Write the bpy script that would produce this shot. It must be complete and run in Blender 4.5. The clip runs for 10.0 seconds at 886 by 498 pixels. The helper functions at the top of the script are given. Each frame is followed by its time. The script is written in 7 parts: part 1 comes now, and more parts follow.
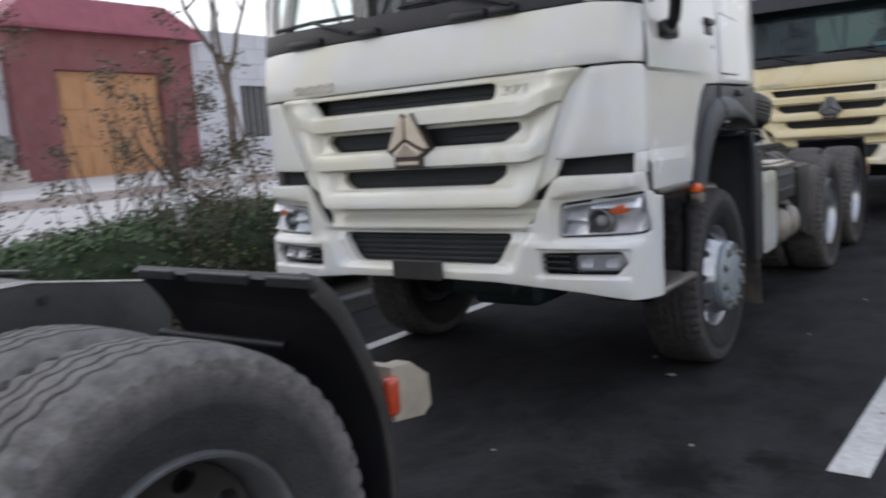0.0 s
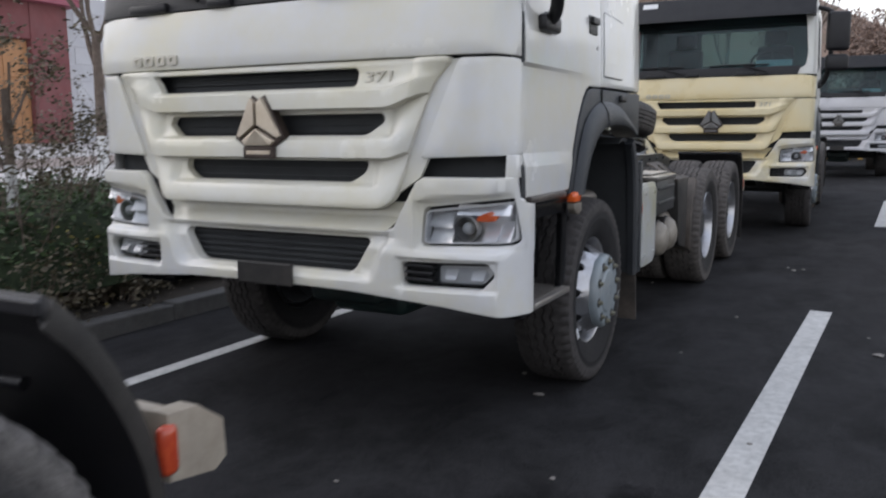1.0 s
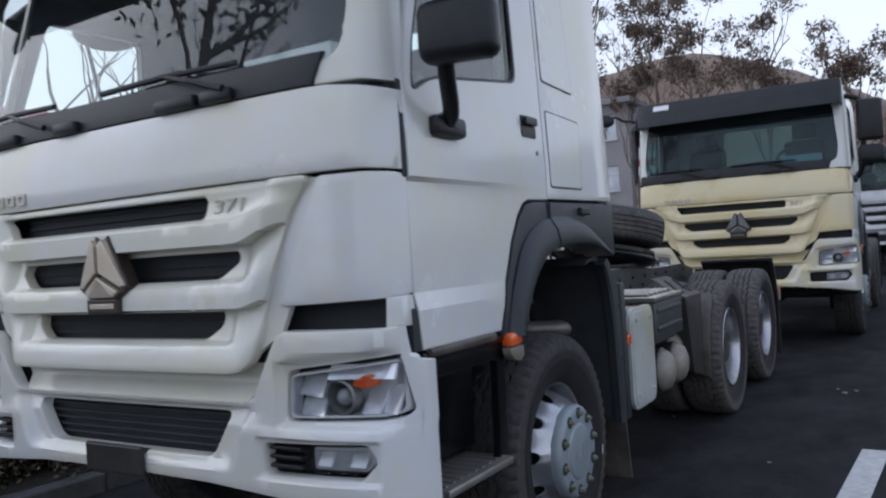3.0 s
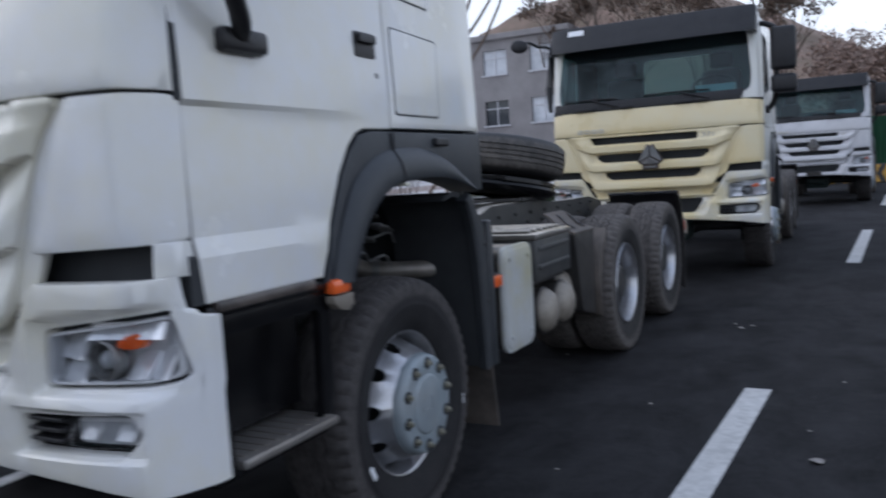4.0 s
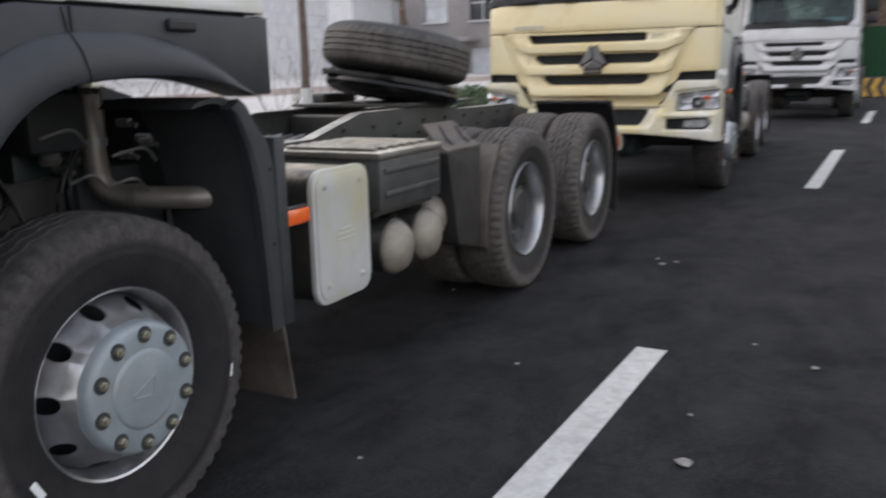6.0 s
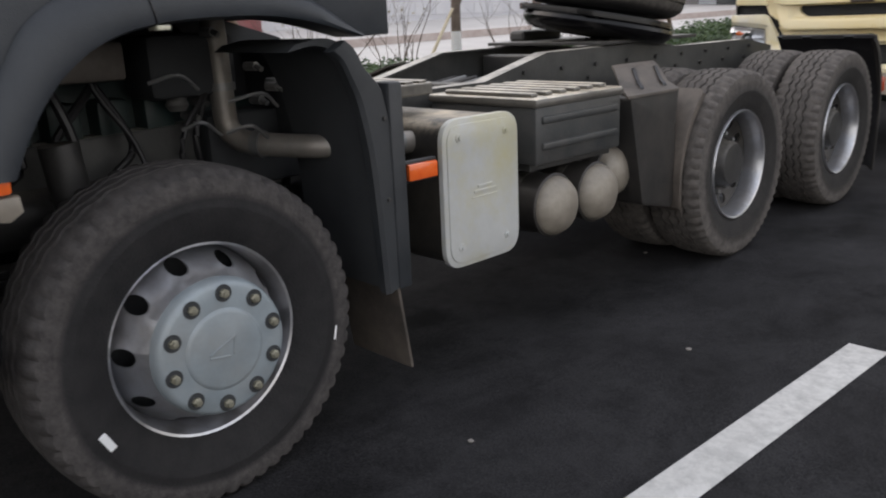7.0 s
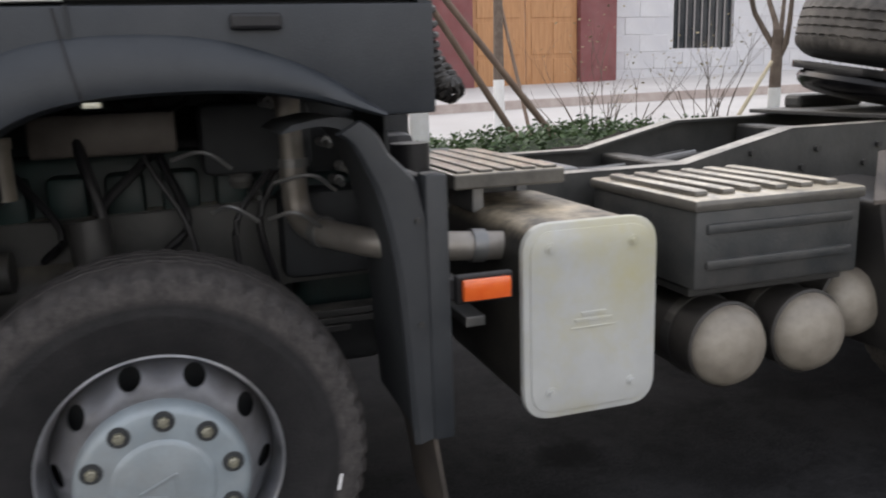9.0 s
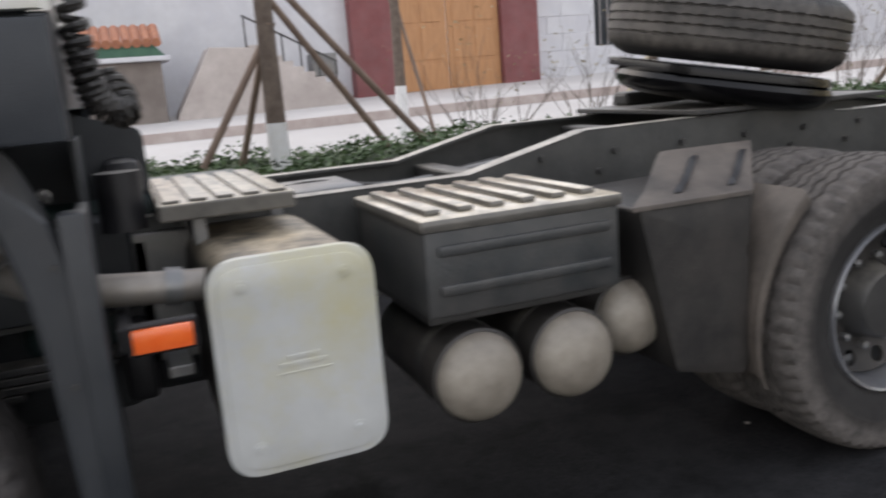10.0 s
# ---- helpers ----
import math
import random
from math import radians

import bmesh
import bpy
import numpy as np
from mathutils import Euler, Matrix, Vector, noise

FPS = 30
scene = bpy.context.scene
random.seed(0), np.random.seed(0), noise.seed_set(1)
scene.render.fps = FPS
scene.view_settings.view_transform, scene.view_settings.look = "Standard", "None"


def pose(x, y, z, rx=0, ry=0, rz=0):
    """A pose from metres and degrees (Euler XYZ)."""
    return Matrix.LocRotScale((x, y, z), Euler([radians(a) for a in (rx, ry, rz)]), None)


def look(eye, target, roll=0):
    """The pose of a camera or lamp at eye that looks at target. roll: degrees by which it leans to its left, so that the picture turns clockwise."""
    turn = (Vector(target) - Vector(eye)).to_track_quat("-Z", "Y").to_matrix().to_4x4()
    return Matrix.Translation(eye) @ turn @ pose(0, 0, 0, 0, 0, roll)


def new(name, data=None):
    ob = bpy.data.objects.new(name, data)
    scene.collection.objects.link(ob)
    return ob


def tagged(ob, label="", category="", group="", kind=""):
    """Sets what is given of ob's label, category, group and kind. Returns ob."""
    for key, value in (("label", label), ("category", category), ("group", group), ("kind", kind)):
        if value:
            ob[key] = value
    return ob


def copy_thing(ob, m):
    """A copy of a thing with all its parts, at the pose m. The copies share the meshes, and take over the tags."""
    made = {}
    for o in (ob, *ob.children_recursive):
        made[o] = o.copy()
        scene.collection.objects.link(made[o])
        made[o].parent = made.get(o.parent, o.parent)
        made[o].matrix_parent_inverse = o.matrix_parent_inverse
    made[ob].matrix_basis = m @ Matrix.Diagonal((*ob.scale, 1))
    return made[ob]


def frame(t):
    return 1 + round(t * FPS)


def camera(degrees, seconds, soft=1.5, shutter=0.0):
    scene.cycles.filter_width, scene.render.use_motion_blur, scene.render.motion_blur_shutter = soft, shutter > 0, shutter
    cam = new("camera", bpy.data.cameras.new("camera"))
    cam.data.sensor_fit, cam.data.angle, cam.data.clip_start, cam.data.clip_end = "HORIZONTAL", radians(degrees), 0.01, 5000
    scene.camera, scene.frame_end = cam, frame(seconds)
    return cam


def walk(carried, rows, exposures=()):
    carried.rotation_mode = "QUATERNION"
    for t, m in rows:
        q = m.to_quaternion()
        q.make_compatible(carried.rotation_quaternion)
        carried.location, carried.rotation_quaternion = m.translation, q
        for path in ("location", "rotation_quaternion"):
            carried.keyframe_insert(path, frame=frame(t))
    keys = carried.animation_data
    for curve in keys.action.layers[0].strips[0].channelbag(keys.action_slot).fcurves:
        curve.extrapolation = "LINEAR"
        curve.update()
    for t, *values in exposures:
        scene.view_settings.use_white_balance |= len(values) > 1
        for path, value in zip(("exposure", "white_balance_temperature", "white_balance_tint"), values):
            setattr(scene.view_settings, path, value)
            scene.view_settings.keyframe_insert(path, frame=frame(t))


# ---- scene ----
cam = camera(58.1, 10.0, soft=2.0, shutter=0.5)
PATH = [
    (0, (2.434, -3.054, 1.344), (1.283, -1.439, 1.083), -3.9),
    (0.2, (2.455, -3.012, 1.325), (1.389, -1.34, 1.064), -4.8),
    (0.3, (2.463, -2.986, 1.318), (1.422, -1.3, 1.049), -4.4),
    (0.5, (2.471, -2.917, 1.311), (1.448, -1.223, 1.02), -3.3),
    (1, (2.359, -2.638, 1.337), (1.439, -0.886, 1.051), -0.3),
    (1.5, (2.446, -2.361, 1.383), (1.568, -0.571, 1.237), -1.9),
    (2, (2.492, -2.133, 1.429), (1.521, -0.384, 1.44), -2.7),
    (2.2, (2.463, -2.048, 1.408), (1.459, -0.319, 1.457), -1.7),
    (3.3, (2.577, -1.503, 1.378), (1.518, 0.193, 1.327), -4.7),
    (3.5, (2.639, -1.405, 1.377), (1.587, 0.293, 1.282), -5.6),
    (4, (2.697, -1.157, 1.375), (1.768, 0.605, 1.197), -3.5),
    (4.5, (2.776, -0.856, 1.371), (1.996, 0.966, 1.106), -2.4),
    (5, (2.946, -0.587, 1.397), (2.165, 1.23, 1.102), -3.3),
    (5.5, (2.965, -0.285, 1.366), (2.164, 1.514, 1.014), -1.6),
    (6, (2.946, -0.022, 1.37), (2.054, 1.715, 0.939), -1.2),
    (6.2, (2.993, 0.086, 1.351), (1.903, 1.7, 0.897), -2.9),
    (7.3, (3.098, 0.674, 1.355), (1.676, 1.957, 0.78), -1.3),
    (7.5, (3.079, 0.763, 1.354), (1.635, 2.019, 0.772), 0.2),
    (8, (3.156, 1.118, 1.366), (1.431, 1.962, 0.807), -2.9),
    (8.3, (3.231, 1.237, 1.385), (1.394, 1.852, 0.888), -4.2),
    (8.5, (3.163, 1.361, 1.368), (1.298, 1.908, 0.898), -4.2),
    (9, (2.975, 1.62, 1.391), (1.116, 2.225, 0.971), -1.9),
    (9.3, (2.976, 1.795, 1.37), (1.114, 2.398, 0.956), -3.0),
    (9.5, (2.977, 1.962, 1.378), (1.113, 2.557, 0.966), -3.9),
    (10, (2.963, 2.301, 1.377), (1.142, 3.018, 0.962), -4.5),
]
EXPOSURES = [(0, -0.07, 6160, 10), (1.0, -0.12, 6200, 10), (1.5, -0.02, 6000, 10), (2.0, -0.23, 5770, 10), (3.5, -0.46, 5540, 10), (4.0, -0.36, 5540, 10), (4.5, -0.07, 5950, 10), (5.0, 0.0, 6180, 10), (5.5, 0.13, 6330, 10), (6.0, 0.17, 6530, 10), (7.5, 0.20, 6760, 10), (8.5, 0.29, 6750, 10), (9.5, 0.33, 6760, 10), (10, 0.30, 6650, 10)]
walk(cam, [(t, look(eye, target, roll)) for t, eye, target, roll in PATH], EXPOSURES)

# ---- light ----
world = bpy.data.worlds.new("sky")
scene.world = world
world.use_nodes = True
wn = world.node_tree.nodes
sky = wn.new("ShaderNodeTexSky")
sky.sky_type = "NISHITA"
sky.sun_disc = False
SUN_EL, SUN_AZ = radians(38), radians(250)
sky.sun_elevation, sky.sun_rotation = SUN_EL, SUN_AZ
sky.altitude, sky.air_density, sky.dust_density, sky.ozone_density = 0, 0.6, 9.0, 1.0
veil = wn.new("ShaderNodeMix")
veil.data_type = "RGBA"
veil.inputs[0].default_value = 0.82
# haze: pale at the horizon, bluer overhead
wtc, wsep, wmap, haze = (wn.new(k) for k in ("ShaderNodeTexCoord", "ShaderNodeSeparateXYZ", "ShaderNodeMapRange", "ShaderNodeMix"))
haze.data_type, wmap.interpolation_type = "RGBA", "SMOOTHSTEP"
wmap.inputs[1].default_value, wmap.inputs[2].default_value = -0.02, 0.62
haze.inputs[6].default_value, haze.inputs[7].default_value = (12.6, 12.3, 12.0, 1), (7.4, 7.8, 8.9, 1)
world.node_tree.links.new(wtc.outputs["Generated"], wsep.inputs[0])
world.node_tree.links.new(wsep.outputs[2], wmap.inputs[0])
world.node_tree.links.new(wmap.outputs[0], haze.inputs[0])
world.node_tree.links.new(haze.outputs[2], veil.inputs[7])
world.node_tree.links.new(sky.outputs[0], veil.inputs[6])
world.node_tree.links.new(veil.outputs[2], wn["Background"].inputs[0])
wn["Background"].inputs[1].default_value = 0.15
sun = new("sun", bpy.data.lights.new("sun", "SUN"))
sun.data.energy, sun.data.angle, sun.data.color = 0.15, radians(60), (1.0, 0.96, 0.91)
sun_dir = Vector((math.sin(SUN_AZ) * math.cos(SUN_EL), math.cos(SUN_AZ) * math.cos(SUN_EL), math.sin(SUN_EL)))
sun.matrix_world = look(sun_dir * 60, (0, 0, 0))


# ---- materials ----
def surf(name, c1, c2=None, scale=6.0, rough=0.5, metal=0.0, bump=0.05, bscale=180.0, dust=None, amount=0.4, dscale=3.0, coat=0.0, spec=0.5, lo=0.35, hi=0.65, stretch=(1, 1, 1), up=False, ring=None, dlo=0.4, dhi=0.7):
    """Two-scale procedural surface: broad tone variation, fine grain in the relief, optional dust or stains."""
    m = bpy.data.materials.new(name)
    m.use_nodes = True
    nt = m.node_tree
    n, l = nt.nodes, nt.links
    b = n["Principled BSDF"]
    tc = n.new("ShaderNodeTexCoord")
    mp = n.new("ShaderNodeMapping")
    mp.inputs["Scale"].default_value = stretch
    l.new(tc.outputs["Object"], mp.inputs[0])
    no = n.new("ShaderNodeTexNoise")
    no.inputs["Scale"].default_value, no.inputs["Detail"].default_value, no.inputs["Roughness"].default_value = scale, 6, 0.6
    l.new(mp.outputs[0], no.inputs[0])
    rp = n.new("ShaderNodeMapRange")
    rp.inputs[1].default_value, rp.inputs[2].default_value = lo, hi
    l.new(no.outputs[0], rp.inputs[0])
    mx = n.new("ShaderNodeMix")
    mx.data_type = "RGBA"
    c2 = c2 or tuple(min(1, c * 1.25) for c in c1)
    mx.inputs[6].default_value, mx.inputs[7].default_value = (*c1, 1), (*c2, 1)
    l.new(rp.outputs[0], mx.inputs[0])
    col = mx.outputs[2]
    if dust:
        nd = n.new("ShaderNodeTexNoise")
        nd.inputs["Scale"].default_value, nd.inputs["Detail"].default_value, nd.inputs["Roughness"].default_value = dscale, 8, 0.7
        l.new(mp.outputs[0], nd.inputs[0])
        rd = n.new("ShaderNodeMapRange")
        rd.inputs[1].default_value, rd.inputs[2].default_value, rd.inputs[4].default_value = dlo, dhi, amount
        l.new(nd.outputs[0], rd.inputs[0])
        md = n.new("ShaderNodeMix")
        md.data_type = "RGBA"
        md.inputs[7].default_value = (*dust, 1)
        fac = rd.outputs[0]
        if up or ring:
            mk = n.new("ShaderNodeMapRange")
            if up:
                # dust settled on level surfaces; its pale colour also carries their sky sheen
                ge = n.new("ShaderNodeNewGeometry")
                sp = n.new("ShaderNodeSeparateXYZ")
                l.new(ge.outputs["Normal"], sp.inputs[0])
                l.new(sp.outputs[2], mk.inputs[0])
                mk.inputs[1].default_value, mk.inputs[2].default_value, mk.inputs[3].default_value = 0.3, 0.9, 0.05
            else:
                # dust held by the tread, outside a radius round the axle
                sc = n.new("ShaderNodeVectorMath")
                sc.operation = "MULTIPLY"
                sc.inputs[1].default_value = (0, 1, 1)
                l.new(tc.outputs["Object"], sc.inputs[0])
                le = n.new("ShaderNodeVectorMath")
                le.operation = "LENGTH"
                l.new(sc.outputs[0], le.inputs[0])
                l.new(le.outputs["Value"], mk.inputs[0])
                mk.inputs[1].default_value, mk.inputs[2].default_value, mk.inputs[3].default_value = ring[0], ring[1], 0.08
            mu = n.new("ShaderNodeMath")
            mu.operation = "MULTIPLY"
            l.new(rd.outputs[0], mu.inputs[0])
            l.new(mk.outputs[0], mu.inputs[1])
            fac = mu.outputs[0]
        l.new(fac, md.inputs[0])
        l.new(col, md.inputs[6])
        col = md.outputs[2]
    l.new(col, b.inputs["Base Color"])
    rr = n.new("ShaderNodeMapRange")
    rr.inputs[3].default_value, rr.inputs[4].default_value = max(0.02, rough - 0.08), min(1, rough + 0.1)
    l.new(no.outputs[0], rr.inputs[0])
    l.new(rr.outputs[0], b.inputs["Roughness"])
    b.inputs["Metallic"].default_value = metal
    b.inputs["Specular IOR Level"].default_value = spec
    b.inputs["Coat Weight"].default_value = coat
    b.inputs["Coat Roughness"].default_value = 0.12
    if bump:
        nb = n.new("ShaderNodeTexNoise")
        nb.inputs["Scale"].default_value, nb.inputs["Detail"].default_value = bscale, 4
        l.new(tc.outputs["Object"], nb.inputs[0])
        bu = n.new("ShaderNodeBump")
        bu.inputs["Strength"].default_value, bu.inputs["Distance"].default_value = bump, 0.01
        l.new(nb.outputs[0], bu.inputs["Height"])
        l.new(bu.outputs[0], b.inputs["Normal"])
    return m


def glass(name, tint, gloss_rough=0.02, base=0.045, film=0.0):
    """Thin pane: tinted see-through with Fresnel gloss and an optional pale film."""
    m = bpy.data.materials.new(name)
    m.use_nodes = True
    n, l = m.node_tree.nodes, m.node_tree.links
    n.remove(n["Principled BSDF"])
    tr = n.new("ShaderNodeBsdfTransparent")
    tr.inputs[0].default_value = (*tint, 1)
    gl = n.new("ShaderNodeBsdfGlossy")
    gl.inputs["Roughness"].default_value = gloss_rough
    lw = n.new("ShaderNodeLayerWeight")
    lw.inputs[0].default_value = 0.5
    pw = n.new("ShaderNodeMath")
    pw.operation, pw.inputs[1].default_value = "POWER", 4.0
    l.new(lw.outputs["Facing"], pw.inputs[0])
    fr = n.new("ShaderNodeMath")
    fr.operation, fr.inputs[1].default_value, fr.inputs[2].default_value = "MULTIPLY_ADD", 0.8, base
    l.new(pw.outputs[0], fr.inputs[0])
    mi = n.new("ShaderNodeMixShader")
    l.new(fr.outputs[0], mi.inputs[0])
    l.new(tr.outputs[0], mi.inputs[1])
    l.new(gl.outputs[0], mi.inputs[2])
    out = mi.outputs[0]
    if film:
        df, mf, nz, mr = (n.new(k) for k in ("ShaderNodeBsdfDiffuse", "ShaderNodeMixShader", "ShaderNodeTexNoise", "ShaderNodeMapRange"))
        df.inputs[0].default_value = (0.62, 0.67, 0.72, 1)
        nz.inputs["Scale"].default_value, nz.inputs["Detail"].default_value = 3.0, 6
        mr.inputs[1].default_value, mr.inputs[2].default_value, mr.inputs[3].default_value, mr.inputs[4].default_value = 0.3, 0.7, film * 0.6, film * 1.5
        l.new(nz.outputs[0], mr.inputs[0])
        l.new(mr.outputs[0], mf.inputs[0])
        l.new(out, mf.inputs[1])
        l.new(df.outputs[0], mf.inputs[2])
        out = mf.outputs[0]
    l.new(out, n["Material Output"].inputs[0])
    return m


DUST = (0.30, 0.26, 0.21)
WHITE = surf("white_paint", (0.66, 0.665, 0.675), (0.72, 0.72, 0.715), 1.6, 0.24, bump=0.02, bscale=9, coat=0.5, dust=(0.70, 0.655, 0.48), amount=0.85, dscale=1.1, dlo=0.37, dhi=0.64)
CREAM = surf("cream_paint", (0.71, 0.69, 0.60), (0.73, 0.72, 0.67), 2.0, 0.24, bump=0.02, bscale=9, coat=0.5, dust=(0.66, 0.60, 0.38), amount=0.75, dscale=1.3)
GREYW = surf("greyish_white_paint", (0.56, 0.56, 0.585), (0.62, 0.615, 0.63), 1.6, 0.28, bump=0.02, bscale=9, coat=0.4, dust=(0.46, 0.45, 0.45), amount=0.5, dscale=1.4)
YELLOW = surf("yellowed_paint", (0.75, 0.61, 0.32), (0.74, 0.65, 0.42), 1.6, 0.28, bump=0.02, bscale=9, coat=0.5, dust=(0.73, 0.66, 0.47), amount=0.5, dscale=1.2)
BUMPERY = surf("half_yellowed_paint", (0.68, 0.67, 0.61), (0.70, 0.69, 0.66), 2.0, 0.28, bump=0.02, bscale=9, coat=0.5, dust=(0.72, 0.61, 0.32), amount=0.95, dscale=1.3, dlo=0.36, dhi=0.58)
PALE = surf("pale_yellow_paint", (0.67, 0.66, 0.58), (0.66, 0.66, 0.64), 2.0, 0.28, bump=0.02, bscale=9, coat=0.5)
BLACK = surf("black_plastic", (0.009, 0.009, 0.011), (0.015, 0.015, 0.018), 9, 0.40, bump=0.12, bscale=420, dust=(0.035, 0.033, 0.031), amount=0.3, dscale=4, spec=0.4)
GLOSSY = surf("glossy_black_plastic", (0.004, 0.004, 0.005), (0.006, 0.006, 0.007), 9, 0.22, bump=0.05, bscale=200, dust=(0.014, 0.0135, 0.013), amount=0.3, dscale=5, spec=0.3)
SOOT = surf("dusty_black_plastic", (0.014, 0.013, 0.013), (0.022, 0.021, 0.020), 5, 0.5, bump=0.15, bscale=160, dust=(0.075, 0.066, 0.058), amount=0.6, dscale=3.5)
FENDER = surf("grey_black_plastic", (0.012, 0.016, 0.022), (0.019, 0.024, 0.031), 5, 0.44, bump=0.15, bscale=300, dust=(0.045, 0.049, 0.055), amount=0.45, dscale=3)
# near-black; where it backs gaps and bays, their shade is in the colour
DARK = surf("dark_cavity", (0.022, 0.024, 0.027), (0.034, 0.037, 0.040), 8, 0.7, bump=0.05)
RUBBER = surf("tyre_rubber", (0.012, 0.0120, 0.0132), (0.020, 0.0195, 0.0205), 14, 0.72, bump=0.3, bscale=120, dust=(0.112, 0.102, 0.098), amount=0.8, dscale=30, ring=(0.412, 0.432), spec=0.25, dlo=0.2, dhi=0.78)
RUBBERD = surf("dusty_rubber", (0.016, 0.0155, 0.0155), (0.026, 0.025, 0.0245), 12, 0.8, bump=0.3, bscale=120, dust=(0.175, 0.157, 0.145), amount=0.85, dscale=24, ring=(0.38, 0.44), spec=0.3, dlo=0.15, dhi=0.75)
# lighter dusty rubber; sky light on the front truck's tyres is in its colour
RUBBERLIT = surf("grey_dusty_rubber", (0.026, 0.026, 0.027), (0.040, 0.039, 0.039), 12, 0.7, bump=0.35, bscale=120, dust=(0.23, 0.215, 0.205), amount=0.85, dscale=24, ring=(0.40, 0.45), spec=0.35, dlo=0.15, dhi=0.75)
RUBBERS = surf("old_rubber", (0.009, 0.0095, 0.011), (0.015, 0.0155, 0.017), 12, 0.55, bump=0.3, bscale=120, dust=(0.20, 0.180, 0.160), amount=0.85, dscale=6, ring=(0.465, 0.495), spec=0.4, dlo=0.25, dhi=0.75)
RIM = surf("silver_wheel_paint", (0.225, 0.268, 0.295), (0.29, 0.332, 0.36), 9, 0.42, metal=0.15, bump=0.06, bscale=90, dust=(0.24, 0.23, 0.21), amount=0.4, dscale=7)
BARE = surf("bright_wheel_steel", (0.50, 0.515, 0.55), (0.60, 0.61, 0.64), 7, 0.30, metal=0.85, bump=0.08, bscale=60, dust=(0.27, 0.23, 0.19), amount=0.5, dscale=6)
STEEL = surf("grey_steel", (0.16, 0.165, 0.17), (0.24, 0.24, 0.24), 7, 0.4, metal=0.6, bump=0.08, bscale=90, dust=DUST, amount=0.3)
NUT = surf("dull_zinc", (0.20, 0.19, 0.14), (0.32, 0.31, 0.25), 60, 0.45, metal=0.6)
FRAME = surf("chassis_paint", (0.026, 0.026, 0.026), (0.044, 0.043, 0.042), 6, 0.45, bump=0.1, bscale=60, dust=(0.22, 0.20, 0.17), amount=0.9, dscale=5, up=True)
BROWN = surf("dusty_mudguard", (0.034, 0.029, 0.026), (0.056, 0.049, 0.043), 5, 0.6, bump=0.15, bscale=110, dust=(0.15, 0.125, 0.105), amount=0.85, dscale=3.5, dlo=0.34, dhi=0.68)
BOXGREY = surf("battery_box_plastic", (0.026, 0.029, 0.031), (0.042, 0.046, 0.048), 5, 0.4, bump=0.15, bscale=110, dust=(0.105, 0.098, 0.09), amount=0.6, dscale=6, dlo=0.36, dhi=0.70)
MUDG = surf("mudguard_plastic", (0.017, 0.020, 0.024), (0.027, 0.031, 0.036), 5, 0.5, bump=0.15, bscale=300, dust=(0.045, 0.046, 0.048), amount=0.5, dscale=3)
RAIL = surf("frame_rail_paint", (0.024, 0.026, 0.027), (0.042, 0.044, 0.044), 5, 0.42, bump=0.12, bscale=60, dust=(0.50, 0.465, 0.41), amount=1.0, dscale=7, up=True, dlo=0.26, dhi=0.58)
# dust made pale enough to hold the lid's sky reflection too
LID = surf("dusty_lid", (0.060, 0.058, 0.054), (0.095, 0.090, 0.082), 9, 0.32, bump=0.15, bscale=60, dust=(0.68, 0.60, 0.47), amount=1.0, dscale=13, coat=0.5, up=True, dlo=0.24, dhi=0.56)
PLATE = surf("muffler_plate", (0.47, 0.48, 0.47), (0.54, 0.55, 0.54), 5, 0.32, metal=0.1, bump=0.04, bscale=40, dust=(0.50, 0.46, 0.24), amount=0.8, dscale=3.2)
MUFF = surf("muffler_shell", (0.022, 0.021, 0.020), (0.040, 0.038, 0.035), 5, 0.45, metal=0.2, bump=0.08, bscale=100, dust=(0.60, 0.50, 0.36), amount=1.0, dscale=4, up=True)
TANK = surf("air_tank_paint", (0.195, 0.172, 0.142), (0.30, 0.27, 0.225), 9, 0.38, bump=0.06, bscale=60, dust=(0.16, 0.14, 0.12), amount=0.55, dscale=12)
PIPE = surf("exhaust_pipe", (0.21, 0.195, 0.18), (0.30, 0.28, 0.255), 9, 0.45, metal=0.5, bump=0.06, bscale=120, dust=(0.22, 0.18, 0.14), amount=0.5, dscale=6)
ENGINE = surf("engine_green", (0.014, 0.032, 0.032), (0.022, 0.048, 0.046), 10, 0.5, bump=0.1, bscale=90, dust=(0.03, 0.028, 0.025), amount=0.7)
RADIATOR = surf("oil_cooler_metal", (0.11, 0.095, 0.085), (0.16, 0.14, 0.125), 6, 0.5, metal=0.3, bump=0.1, bscale=60, dust=(0.05, 0.045, 0.04), amount=0.5, dscale=9)
ORANGE = surf("orange_lens", (0.80, 0.12, 0.02), (0.86, 0.16, 0.03), 20, 0.2, bump=0.1, bscale=300, coat=0.6)
RED = surf("red_lens", (0.36, 0.03, 0.015), (0.50, 0.075, 0.025), 20, 0.2, bump=0.1, bscale=300, coat=0.6)
BEIGE = surf("lamp_housing", (0.33, 0.285, 0.225), (0.41, 0.365, 0.30), 8, 0.5, bump=0.08, dust=(0.2, 0.17, 0.14), amount=0.5, dscale=14)
CHROME = surf("reflector_chrome", (0.90, 0.90, 0.92), (0.95, 0.95, 0.96), 30, 0.15, metal=0.35, bump=0.15, bscale=45)
BEZEL = surf("lamp_bezel", (0.42, 0.425, 0.435), (0.50, 0.505, 0.515), 12, 0.35, bump=0.05)
BADGE = surf("raised_letter_metal", (0.46, 0.44, 0.38), (0.56, 0.53, 0.46), 20, 0.35, metal=0.5, bump=0.05)
